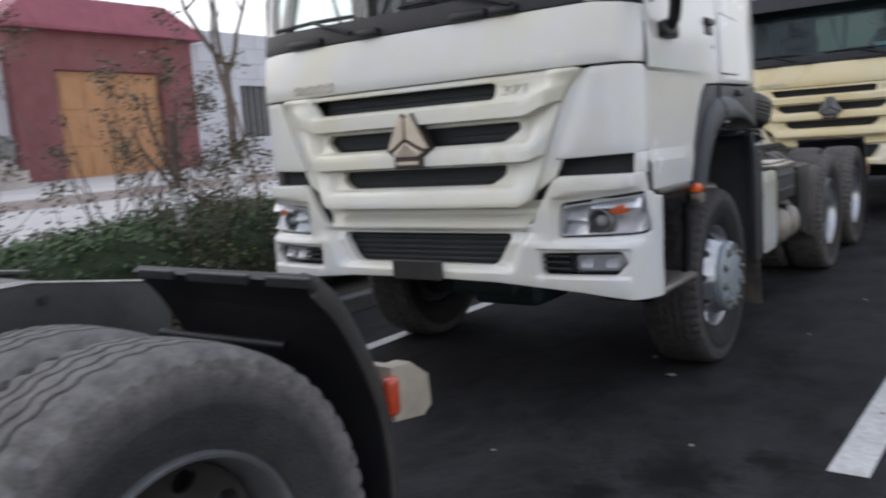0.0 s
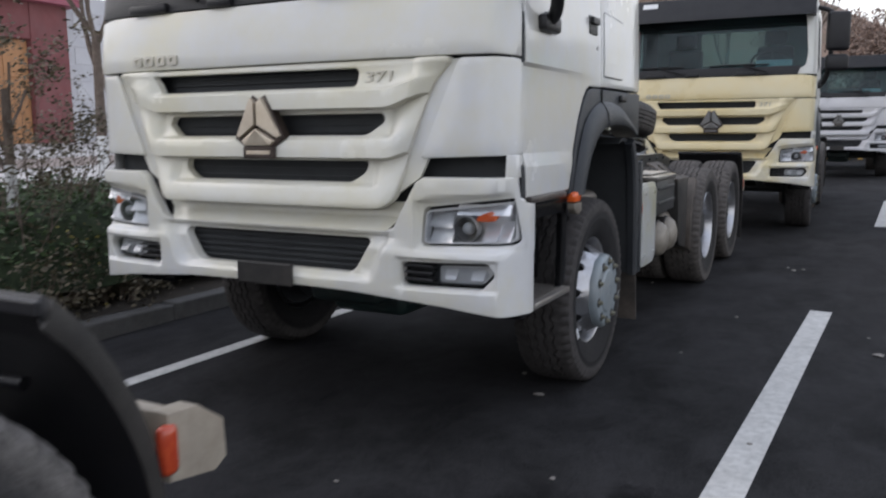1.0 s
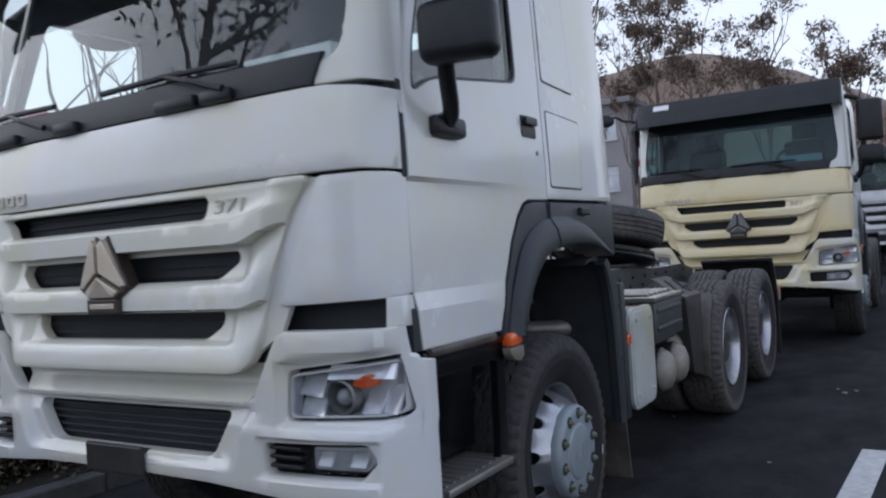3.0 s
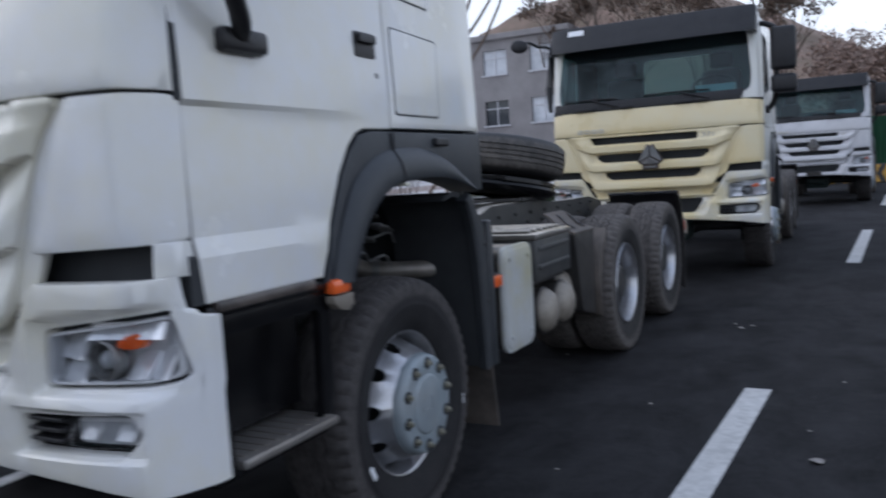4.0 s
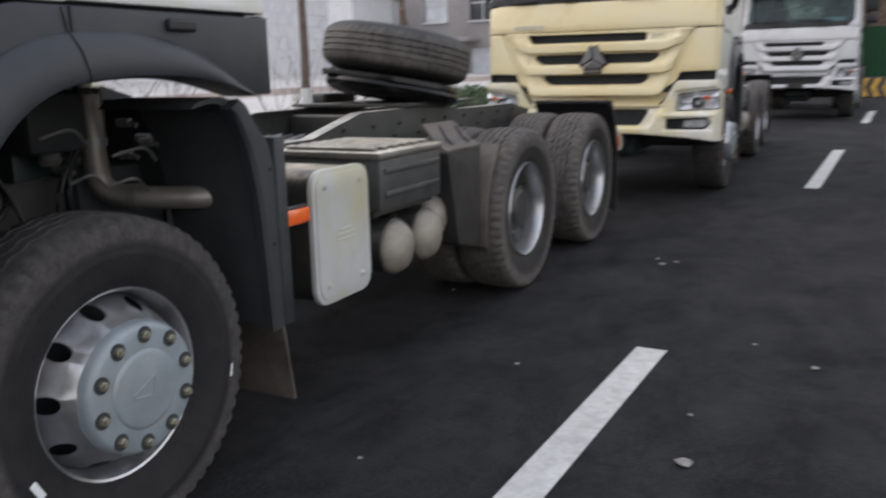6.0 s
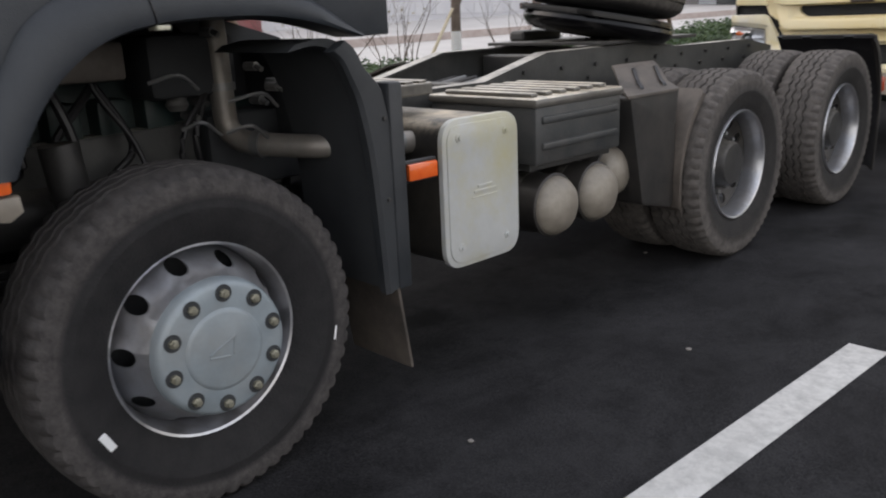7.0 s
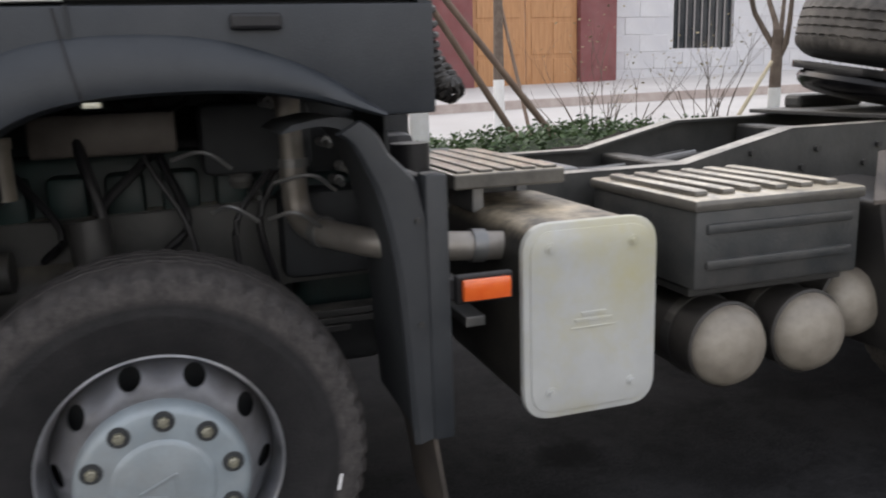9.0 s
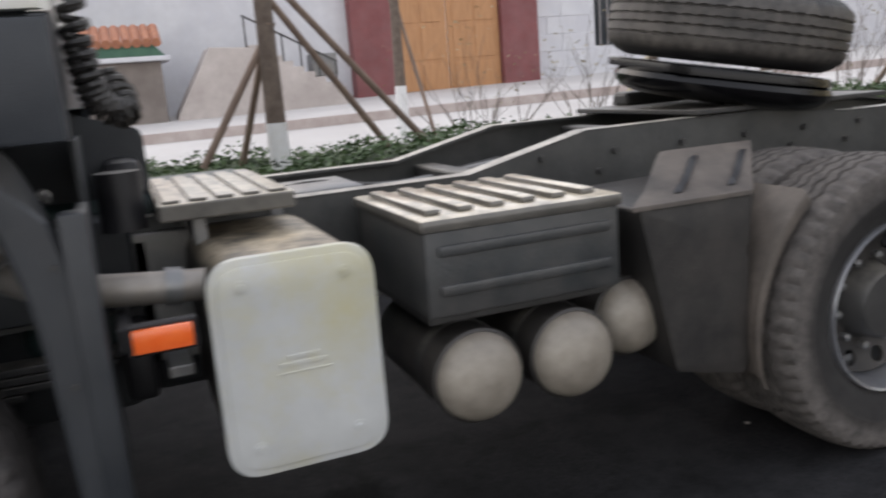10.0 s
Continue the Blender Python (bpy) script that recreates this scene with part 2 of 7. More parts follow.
GOLD = surf("emblem_metal", (0.56, 0.47, 0.36), (0.66, 0.58, 0.47), 12, 0.32, metal=0.45, bump=0.02)
EMDARK = surf("emblem_dark", (0.045, 0.034, 0.028), (0.08, 0.06, 0.05), 12, 0.4, metal=0.4)
SEAT = surf("seat_cloth", (0.05, 0.055, 0.06), (0.08, 0.085, 0.09), 30, 0.9, bump=0.3, bscale=500)
TRIM = surf("cab_lining", (0.055, 0.06, 0.065), (0.08, 0.085, 0.09), 5, 0.8, bump=0.1)
PAPER = surf("paper", (0.72, 0.74, 0.76), (0.8, 0.8, 0.8), 8, 0.7, bump=0)
TEAL = glass("tinted_windscreen", (0.50, 0.66, 0.68), 0.015, 0.030, 0.010)
WIND = glass("windscreen_glass", (0.95, 0.98, 0.965), 0.015, 0.045, 0.014)
REARG = glass("rear_window_glass", (0.90, 0.96, 0.94), 0.02, 0.03)
SIDEG = glass("side_glass", (0.96, 0.98, 0.97), 0.02, 0.06)
CLEAR = glass("lamp_glass", (0.95, 0.96, 0.97), 0.02, 0.10)
MIRROR = surf("mirror_glass", (0.8, 0.82, 0.84), None, 4, 0.03, metal=1.0, bump=0)
# the paler brown paints the highlight on the upper step
STEPGLINT = surf("scuffed_step", (0.022, 0.020, 0.020), (0.055, 0.048, 0.044), 9, 0.34, bump=0.1, bscale=120, dust=(0.20, 0.165, 0.14), amount=0.6, dscale=9, dlo=0.3, dhi=0.75)
ALU = surf("step_tread", (0.26, 0.25, 0.24), (0.38, 0.37, 0.35), 12, 0.4, metal=0.7, bump=0.1, bscale=120, dust=(0.2, 0.16, 0.13), amount=0.6)


# ---- mesh helpers ----
def part(name, bm, material, parent=None, label="", smooth=False, at=None):
    me = bpy.data.meshes.new(name)
    bmesh.ops.recalc_face_normals(bm, faces=bm.faces)
    bm.to_mesh(me)
    bm.free()
    me.materials.append(material)
    if smooth:
        me.shade_smooth()
        me.set_sharp_from_angle(angle=radians(38))
    ob = new(name, me)
    ob.parent = parent
    if at is not None:
        ob.matrix_basis = at
    if label:
        ob["label"] = label
    return ob


def again(ob, parent, at):
    """Another object on the same mesh."""
    o = new(ob.name.split(".")[0], ob.data)
    o.parent, o.matrix_basis = parent, at
    if "label" in ob:
        o["label"] = ob["label"]
    return o


def box(bm, x0, x1, y0, y1, z0, z1, bev=0.0, seg=2, m=None):
    r = bmesh.ops.create_cube(bm, size=1, matrix=Matrix.Translation(((x0 + x1) / 2, (y0 + y1) / 2, (z0 + z1) / 2)) @ Matrix.Diagonal((abs(x1 - x0), abs(y1 - y0), abs(z1 - z0), 1)))
    vs = r["verts"]
    if bev:
        es = list({e for v in vs for e in v.link_edges})
        g = bmesh.ops.bevel(bm, geom=es, offset=bev, segments=seg, affect="EDGES", profile=0.5)
        vs = list({v for f in g["faces"] for v in f.verts} | {v for v in vs if v.is_valid})
    if m is not None:
        bmesh.ops.transform(bm, matrix=m, verts=vs)
    return vs


def cyl(bm, r, p, q, seg=24, r2=None, cap=True):
    p, q = Vector(p), Vector(q)
    d = q - p
    mt = Matrix.Translation((p + q) / 2) @ d.to_track_quat("Z", "Y").to_matrix().to_4x4()
    return bmesh.ops.create_cone(bm, cap_ends=cap, segments=seg, radius1=r, radius2=r if r2 is None else r2, depth=d.length, matrix=mt)["verts"]


def tube(bm, pts, r, seg=14, closed=False):
    """A round tube along points; r may be a list."""
    pts = [Vector(p) for p in pts]
    n = len(pts)
    rs = r if isinstance(r, (list, tuple)) else [r] * n
    rings = []
    up = Vector((0.13, 0.31, 0.94)).normalized()
    for i, p in enumerate(pts):
        a, b = pts[max(0, i - 1)], pts[min(n - 1, i + 1)]
        d = (b - a).normalized()
        s = d.cross(up)
        if s.length < 0.05:
            s = d.cross(Vector((1, 0, 0)))
        s.normalize()
        t = s.cross(d)
        rings.append([bm.verts.new(p + rs[i] * (math.cos(2 * math.pi * k / seg) * s + math.sin(2 * math.pi * k / seg) * t)) for k in range(seg)])
    for i in range(n - 1):
        for k in range(seg):
            bm.faces.new((rings[i][k], rings[i][(k + 1) % seg], rings[i + 1][(k + 1) % seg], rings[i + 1][k]))
    bm.faces.new(rings[0])
    bm.faces.new(rings[-1][::-1])


def curve_pts(pts, n=8):
    """Catmull-Rom through points."""
    pts = [Vector(p) for p in pts]
    q = [2 * pts[0] - pts[1], *pts, 2 * pts[-1] - pts[-2]]
    out = []
    for i in range(1, len(q) - 2):
        for k in range(n):
            t = k / n
            a, b, c, d = q[i - 1], q[i], q[i + 1], q[i + 2]
            out.append(0.5 * (2 * b + (c - a) * t + (2 * a - 5 * b + 4 * c - d) * t * t + (3 * b - a - 3 * c + d) * t ** 3))
    out.append(pts[-1])
    return out


def rounded(poly, r, n=4):
    """A polygon with its corners rounded."""
    out = []
    k = len(poly)
    for i in range(k):
        a, b, c = Vector(poly[i - 1]), Vector(poly[i]), Vector(poly[(i + 1) % k])
        u, v = (a - b), (c - b)
        rr = min(r, u.length * 0.45, v.length * 0.45)
        p, q = b + u.normalized() * rr, b + v.normalized() * rr
        for j in range(n + 1):
            t = j / n
            out.append(tuple((1 - t) ** 2 * p + 2 * t * (1 - t) * b + t * t * q))
    return out


def sheet(bm, outer, holes=(), thick=0.02, to=None, cuts_u=(), cuts_v=(), bev=0.0):
    """A flat sheet with holes in (u, v), w being depth, cut by lines and then bent by to(u, v, w)."""
    sub = bmesh.new()
    edges = []
    for loop in (outer, *holes):
        vs = [sub.verts.new((p[0], p[1], 0)) for p in loop]
        edges += [sub.edges.new((vs[i], vs[(i + 1) % len(vs)])) for i in range(len(vs))]
    bmesh.ops.triangle_fill(sub, use_beauty=True, use_dissolve=False, edges=edges, normal=(0, 0, 1))
    if not holes:
        bmesh.ops.dissolve_faces(sub, faces=sub.faces[:])
    rim = [e for e in sub.edges if len(e.link_faces) == 1]
    ring = [(e.verts[0].co.copy(), e.verts[1].co.copy()) for e in rim]
    g = bmesh.ops.extrude_face_region(sub, geom=sub.faces[:])
    for v in g["geom"]:
        if isinstance(v, bmesh.types.BMVert):
            v.co.z = thick
    if bev:
        es = [e for e in sub.edges if len(e.link_faces) == 2 and abs(e.verts[0].co.z) < 1e-6 and abs(e.verts[1].co.z) < 1e-6 and e.calc_face_angle(0) > 1]
        bmesh.ops.bevel(sub, geom=es, offset=bev, segments=2, affect="EDGES", profile=0.6)
    for u in cuts_u:
        bmesh.ops.bisect_plane(sub, geom=sub.verts[:] + sub.edges[:] + sub.faces[:], plane_co=(u, 0, 0), plane_no=(1, 0, 0))
    for v in cuts_v:
        bmesh.ops.bisect_plane(sub, geom=sub.verts[:] + sub.edges[:] + sub.faces[:], plane_co=(0, v, 0), plane_no=(0, 1, 0))
    bmesh.ops.triangulate(sub, faces=[f for f in sub.faces if len(f.verts) > 4])
    if to:
        for v in sub.verts:
            v.co = to(*v.co)
    me = bpy.data.meshes.new("tmp")
    sub.to_mesh(me)
    sub.free()
    bm.from_mesh(me)
    bpy.data.meshes.remove(me)


def lathe(bm, profile, seg=48, axis="x", wob=None):
    """Revolve (radius, along) points round the x axis; wob(i, j, r, a) may shift them."""
    rings = []
    for i in range(seg):
        t = 2 * math.pi * i / seg
        ring = []
        for j, (r, a) in enumerate(profile):
            if wob:
                r, a = wob(i, j, r, a)
            ring.append(bm.verts.new((a, r * math.cos(t), r * math.sin(t))))
        rings.append(ring)
    for i in range(seg):
        p, q = rings[i], rings[(i + 1) % seg]
        for j in range(len(profile) - 1):
            bm.faces.new((p[j], p[j + 1], q[j + 1], q[j]))


def span(a, b, n):
    return [a + (b - a) * i / n for i in range(n + 1)]


# ---- wheels ----
Y1, Y2, Y3 = 1.50, 4.60, 6.02
HUB = {Y1: 0.503, Y2: 0.530, Y3: 0.545}
SIZE = 0.94


def shrink(bm):
    """Wheel meshes are drawn for a 1.07 m tyre and brought to size here."""
    for v in bm.verts:
        v.co.y *= SIZE
        v.co.z *= SIZE
    return bm


def tyre_mesh():
    half = [(0.302, -0.105), (0.322, -0.122), (0.36, -0.138), (0.41, -0.149), (0.418, -0.151), (0.424, -0.149), (0.455, -0.150), (0.468, -0.153), (0.508, -0.147), (0.524, -0.128), (0.530, -0.100), (0.533, -0.072),
            (0.520, -0.069), (0.520, -0.060), (0.534, -0.057), (0.535, -0.030), (0.522, -0.027), (0.522, -0.019), (0.535, -0.016)]
    prof = half + [(r, -a) for r, a in half[::-1]]
    n = len(prof)

    def wob(i, j, r, a):
        k = j if j < n // 2 else n - 1 - j
        side = 1 if j < n // 2 else -1
        if 7 <= k <= 10 and i % 3 == 0:
            r -= (0.001, 0.010, 0.012, 0.007)[k - 7]
            a += side * (0.001, 0.003, 0.002, 0.0)[k - 7]
        if k >= 11:
            a += 0.006 * side * (1 if (i // 2) % 2 else -1)
        return r, a
    bm = bmesh.new()
    lathe(bm, prof, 174, wob=wob)
    return shrink(bm)


def disc_with_holes(bm, r_in, r_out, holes, r_hole, at, fx, thick, n=60, squash=1.0):
    """A ring round the x axis with round or flattened holes, dished by fx(r)."""
    def loop(r, c=(0, 0), k=n):
        return [(c[0] + r * math.cos(2 * math.pi * i / k), c[1] + r * math.sin(2 * math.pi * i / k)) for i in range(k)]
    hs = []
    for i in range(holes):
        a = 2 * math.pi * (i + 0.88) / holes
        ca, sa = math.cos(a), math.sin(a)
        hs.append([((at + squash * u) * ca - v * sa, (at + squash * u) * sa + v * ca) for u, v in loop(r_hole, (0, 0), 16)])
    sheet(bm, loop(r_out), [loop(r_in)] + hs, thick, lambda u, v, w: Vector((fx(math.hypot(u, v)) - w, u, v)))


def front_wheel(parent, x, y, side):
    m = pose(x, y, HUB[Y1] - 0.009, 0, 0, 0 if side > 0 else 180)
    bm = bmesh.new()
    lathe(bm, [(0.300, -0.09), (0.312, -0.085), (0.312, 0.098), (0.306, 0.108), (0.298, 0.104), (0.290, 0.086), (0.284, 0.05), (0.278, -0.05), (0.272, -0.09)], 64)
    disc_with_holes(bm, 0.204, 0.284, 10, 0.029, 0.252, lambda r: 0.015 + 0.160 * max(0, min(1, (0.284 - r) / 0.076)) ** 0.85, 0.012, squash=0.70)
    wheel = part("wheel", shrink(bm), BARE, parent, "bright steel wheel with ten nuts and ten vent holes", True, m)
    # the flange stands well out of the rim and is round-shouldered
    bm = bmesh.new()
    lathe(bm, [(0.212, 0.1320), (0.2125, 0.1620), (0.210, 0.1810), (0.205, 0.1940), (0.197, 0.2010), (0.188, 0.2040), (0.126, 0.2040), (0.121, 0.2090), (0.112, 0.2115), (0.0005, 0.2120)], 60)
    part("wheel_cap", shrink(bm), RIM, wheel, "grey-green painted flange plate", True)
    part("tyre", tyre_mesh(), RUBBER, wheel, "", True)
    # flat dark disc paints the shade of the recess round each nut
    bm = bmesh.new()
    lathe(bm, [(0.025, 0.2025), (0.025, 0.2055), (0.021, 0.2050), (0.0005, 0.2048)], 18)
    ring = part("nut_recess", bm, DARK, wheel, "", True, pose(0, 0, 0, 13) @ pose(0, 0.161, 0))
    bm = bmesh.new()
    lathe(bm, [(0.0135, 0.2000), (0.0135, 0.2160), (0.009, 0.2180), (0.009, 0.2250), (0.0005, 0.2260)], 6)
    nut = part("wheel_nut", bm, NUT, wheel, "dull zinc wheel nut", False, pose(0, 0, 0, 13) @ pose(0, 0.161, 0))
    for i in range(1, 10):
        mm = pose(0, 0, 0, 36 * i + 13) @ pose(0, 0.161, 0)
        again(ring, wheel, mm), again(nut, wheel, mm)
    # a raised angular mark on the flange
    for a, b, c, d in ((-0.052, -0.004, 0.030, 0.034), (0.030, 0.034, 0.022, -0.022), (-0.052, -0.012, 0.010, -0.022)):
        bm = bmesh.new()
        box(bm, 0.2095, 0.2150, -0.003, 0.003, -math.hypot(c - a, d - b) / 2, math.hypot(c - a, d - b) / 2, 0.001)
        part("cap_relief", bm, RIM, wheel, "", False, Matrix.Translation((0, (a + c) / 2, (b + d) / 2)) @ Matrix.Rotation(math.atan2(a - c, d - b), 4, "X"))
    bm = bmesh.new()
    box(bm, 0.144, 0.152, -0.028, 0.028, -0.011, 0.011, 0.003, m=pose(0, 0, 0, 117) @ pose(0, 0, 0.375))
    part("tyre_sticker", bm, PAPER, wheel, "small white sticker on the sidewall")
    bm = bmesh.new()
    box(bm, 0.144, 0.150, -0.025, 0.025, -0.007, 0.007, 0.003, m=pose(0, 0, 0, 77) @ pose(0, 0, -0.425))
    part("tyre_sticker", bm, PAPER, wheel)
    bm = bmesh.new()
    cyl(bm, 0.255, (-0.10, 0, 0), (-0.02, 0, 0), 40)
    cyl(bm, 0.20, (-0.20, 0, 0), (-0.09, 0, 0), 32)
    part("brake_drum", bm, DARK, wheel, "", True)
    return wheel


def rear_wheel(parent, x, y, side):
    m = pose(x, y, HUB[y], 0, 0, 0 if side > 0 else 180)
    bm = bmesh.new()
    lathe(bm, [(0.312, -0.085), (0.312, 0.120), (0.306, 0.130), (0.297, 0.126), (0.290, 0.11), (0.282, 0.06), (0.276, -0.03), (0.268, -0.075), (0.250, -0.085)], 64)
    wheel = part("wheel", shrink(bm), BARE, parent, "silver-painted dished dual wheel", True, m)
    bm = bmesh.new()
    disc_with_holes(bm, 0.110, 0.270, 10, 0.030, 0.225, lambda r: 0.005 + 0.02 * min(1, max(0, (r - 0.2) / 0.07)), 0.012)
    part("wheel_disc", shrink(bm), SOOT, wheel, "dusty brown wheel disc", True)
    tyre = part("tyre", tyre_mesh(), RUBBERD, wheel, "dusty ribbed truck tyre", True)
    again(tyre, wheel, pose(-0.335, 0, 0, 7))
    bm = bmesh.new()
    lathe(bm, [(0.300, -0.085), (0.312, -0.08), (0.312, 0.10), (0.30, 0.105), (0.28, 0.09), (0.27, -0.06)], 40)
    part("inner_rim", shrink(bm), FRAME, wheel, "", True, pose(-0.335, 0, 0))
    bm = bmesh.new()
    lathe(bm, [(0.150, -0.12), (0.150, 0.0), (0.135, 0.02), (0.128, 0.075), (0.115, 0.09), (0.0005, 0.095)], 36)
    part("hub", shrink(bm), FRAME, wheel, "dark dusty reduction hub", True)
    bm = bmesh.new()
    lathe(bm, [(0.0145, 0.000), (0.0145, 0.030), (0.009, 0.032), (0.0005, 0.038)], 6)
    nut = part("wheel_nut", bm, STEEL, wheel, "", False, pose(0, 0, 0, 9) @ pose(0, 0.157, 0))
    for i in range(1, 10):
        again(nut, wheel, pose(0, 0, 0, 36 * i + 9) @ pose(0, 0.157, 0))
    return wheel


# ---- tractor truck ----
def fy(x, z=1.2):
    """The front skin's y at x."""
    a = abs(x)
    y = 0.160 + 0.012 * min(1, a / 0.8) ** 2
    if a > 0.8:
        y += 0.065 * ((a - 0.8) / 0.35) ** 2
    if a > 1.07:
        y += 0.12 * ((a - 1.07) / 0.065) ** 2
    if z > 1.7:
        y += 0.17 * (z - 1.7) ** 1.15
    return y


def by(x):
    """The bumper's y at x: wider than the cab, turned back at its ends."""
    a = abs(x)
    y = 0.160 + 0.012 * min(1, a / 0.8) ** 2
    if a > 0.8:
        y += 0.065 * ((a - 0.8) / 0.35) ** 2
    if a > 1.10:
        y += 0.15 * ((a - 1.10) / 0.075) ** 2
    return y


def front(off=0.0):
    return lambda u, v, w: Vector((u, fy(u, v) + off + w, v))


def low_front(off=0.0):
    return lambda u, v, w: Vector((u, by(u) + off + w, v))


def side(s, off=0.0):
    def f(u, v, w):
        x = 1.145 + off - w
        if v > 1.7:
            x -= 0.035 * (v - 1.7)
        if 1.20 < v < 1.62:
            fade = min(1, max(0.0, (1.40 - u) / 0.95))
            x -= 0.015 * fade * max(0, min(1, (1.62 - v) / (0.016 + 0.02 * (1 - fade)), (v - 1.20) / 0.055))
        return Vector((s * x, u, v))
    return f


CU = [u * 0.1 for u in range(-11, 12)] + [s * u for s in (-1, 1) for u in (1.05, 1.075, 1.09, 1.107, 1.118, 1.127, 1.14, 1.15, 1.16, 1.168)]


def both(poly):
    return [(-x, z) for x, z in poly[::-1]]


def facets(bm, s, x0, x1, z0, z1, nx, nz, depth, seed):
    """Small tilted mirror faces of a lamp's reflector."""
    rnd = random.Random(seed)
    for i in range(nx):
        for j in range(nz):
            a, b = x0 + (x1 - x0) * i / nx, x0 + (x1 - x0) * (i + 1) / nx
            c, d = z0 + (z1 - z0) * j / nz, z0 + (z1 - z0) * (j + 1) / nz
            up, turn = (d - c) * rnd.uniform(0.40, 1.0), (b - a) * rnd.uniform(-0.16, 0.16)
            y = by((a + b) / 2) + depth
            ps = [(a, y - turn, c), (b, y + turn, c), (b, y + turn + up, d), (a, y - turn + up, d)]
            lo = [bm.verts.new((s * p[0], p[1], p[2])) for p in ps]
            hi = [bm.verts.new((s * p[0], p[1] + 0.012, p[2])) for p in ps]
            bm.faces.new(lo), bm.faces.new(hi[::-1])
            for k in range(4):
                bm.faces.new((lo[k], lo[(k + 1) % 4], hi[(k + 1) % 4], hi[k]))


def bowl(bm, o, prof, n=24):
    """A round lamp bowl facing the front."""
    rings = []
    for i in range(n):
        t = 2 * math.pi * i / n
        rings.append([bm.verts.new(o + Vector((r * math.cos(t), a, r * math.sin(t)))) for r, a in prof])
    for i in range(n):
        for j in range(len(prof) - 1):
            bm.faces.new((rings[i][j], rings[i][j + 1], rings[(i + 1) % n][j + 1], rings[(i + 1) % n][j]))


def plate_z(u):
    """Height of the mudguard's top plate: a flat outer shelf, then a slope up to the frame."""
    return 0.985 + 0.02 * min(1, max(0, (1.11 - u) / 0.13)) + 0.085 * min(1, max(0, (0.98 - u) / 0.16))


def headlight(parent, s):
    poly = [(0.785, 0.893), (1.150, 0.905), (1.150, 1.070), (0.80, 1.028)]
    if s < 0:
        poly = both(poly)
    bm = bmesh.new()
    sheet(bm, rounded(poly, 0.02), [rounded([(p[0] * 0.96 + 0.04 * s * 0.97, 0.982 + (p[1] - 0.982) * 0.92) for p in poly], 0.02)], 0.05, low_front(0.016), CU, bev=0.006)
    h = part("headlight", bm, BEZEL, parent, "clear rectangular headlight with an orange turn bulb", True)
    bm = bmesh.new()
    sheet(bm, rounded(poly, 0.03), [], 0.01, low_front(0.092), CU)
    part("lamp_housing", bm, CHROME, h, "", True)
    bm = bmesh.new()
    facets(bm, s, 0.80, 0.912, 0.90, 1.025, 1, 2, 0.034, 4)
    part("reflector", bm, CHROME, h, "chromed faceted reflector")
    bm = bmesh.new()
    facets(bm, s, 1.025, 1.140, 0.908, 0.985, 2, 1, 0.036, 6)
    part("reflector", bm, CHROME, h)
    bm = bmesh.new()
    facets(bm, s, 0.93, 1.14, 1.014, 1.056, 2, 1, 0.030, 8)
    part("reflector", bm, CHROME, h)
    bm = bmesh.new()
    bowl(bm, Vector((s * 0.967, by(0.967) + 0.030, 0.958)), [(0.020, 0.05), (0.032, 0.035), (0.044, 0.005), (0.048, -0.004), (0.054, 0.0), (0.056, 0.035)])
    part("projector_ring", bm, STEEL, h, "chromed ring round the bulb", True)
    bm = bmesh.new()
    bmesh.ops.create_uvsphere(bm, u_segments=16, v_segments=10, radius=0.026, matrix=Matrix.Translation((s * 0.967, by(0.967) + 0.053, 0.958)))
    part("bulb", bm, BEZEL, h, "", True)
    bm = bmesh.new()
    poly2 = [(1.005, 0.992), (1.035, 0.985), (1.078, 0.990), (1.090, 1.010), (1.070, 1.030), (1.04, 1.024), (1.005, 1.006)]
    sheet(bm, rounded(poly2 if s > 0 else both(poly2), 0.012), [], 0.02, low_front(0.034), CU, bev=0.006)
    part("turn_lens", bm, ORANGE, h, "orange turn-signal bulb cover", True)
    bm = bmesh.new()
    sheet(bm, rounded(poly, 0.02), [], 0.004, low_front(0.022), CU)
    g = part("glass", bm, CLEAR, h, "", True)
    g.visible_shadow = False


def fog_lamp(parent, s):
    poly = [(0.70, 0.722), (1.035, 0.722), (1.085, 0.775), (1.06, 0.815), (0.70, 0.808)]
    if s < 0:
        poly = both(poly)
    bm = bmesh.new()
    sheet(bm, rounded(poly, 0.015), [], 0.01, low_front(0.06), CU)
    f = part("fog_lamp", bm, DARK, parent, "fog lamp in a black louvred recess", True)
    for k in range(3):
        bm = bmesh.new()
        z = 0.738 + 0.028 * k
        box(bm, s * 0.70 - 0.0, s * 0.83, by(0.8) + 0.004, by(0.8) + 0.05, z, z + 0.012, 0.004)
        part("louvre", bm, BLACK, f)
    bm = bmesh.new()
    p2 = [(0.845, 0.732), (1.03, 0.732), (1.068, 0.775), (1.05, 0.805), (0.845, 0.80)]
    sheet(bm, rounded(p2 if s > 0 else both(p2), 0.012), [], 0.01, low_front(0.05), CU)
    part("lamp_housing", bm, BEZEL, f, "", True)
    for x0, x1, sd in ((0.875, 0.925, 11), (0.985, 1.04, 12)):
        bm = bmesh.new()
        facets(bm, s, x0, x1, 0.750, 0.790, 1, 1, 0.024, sd)
        part("reflector", bm, CHROME, f)
    bm = bmesh.new()
    sheet(bm, rounded(p2 if s > 0 else both(p2), 0.012), [], 0.004, low_front(0.012), CU)
    g = part("glass", bm, CLEAR, f, "", True)
    g.visible_shadow = False


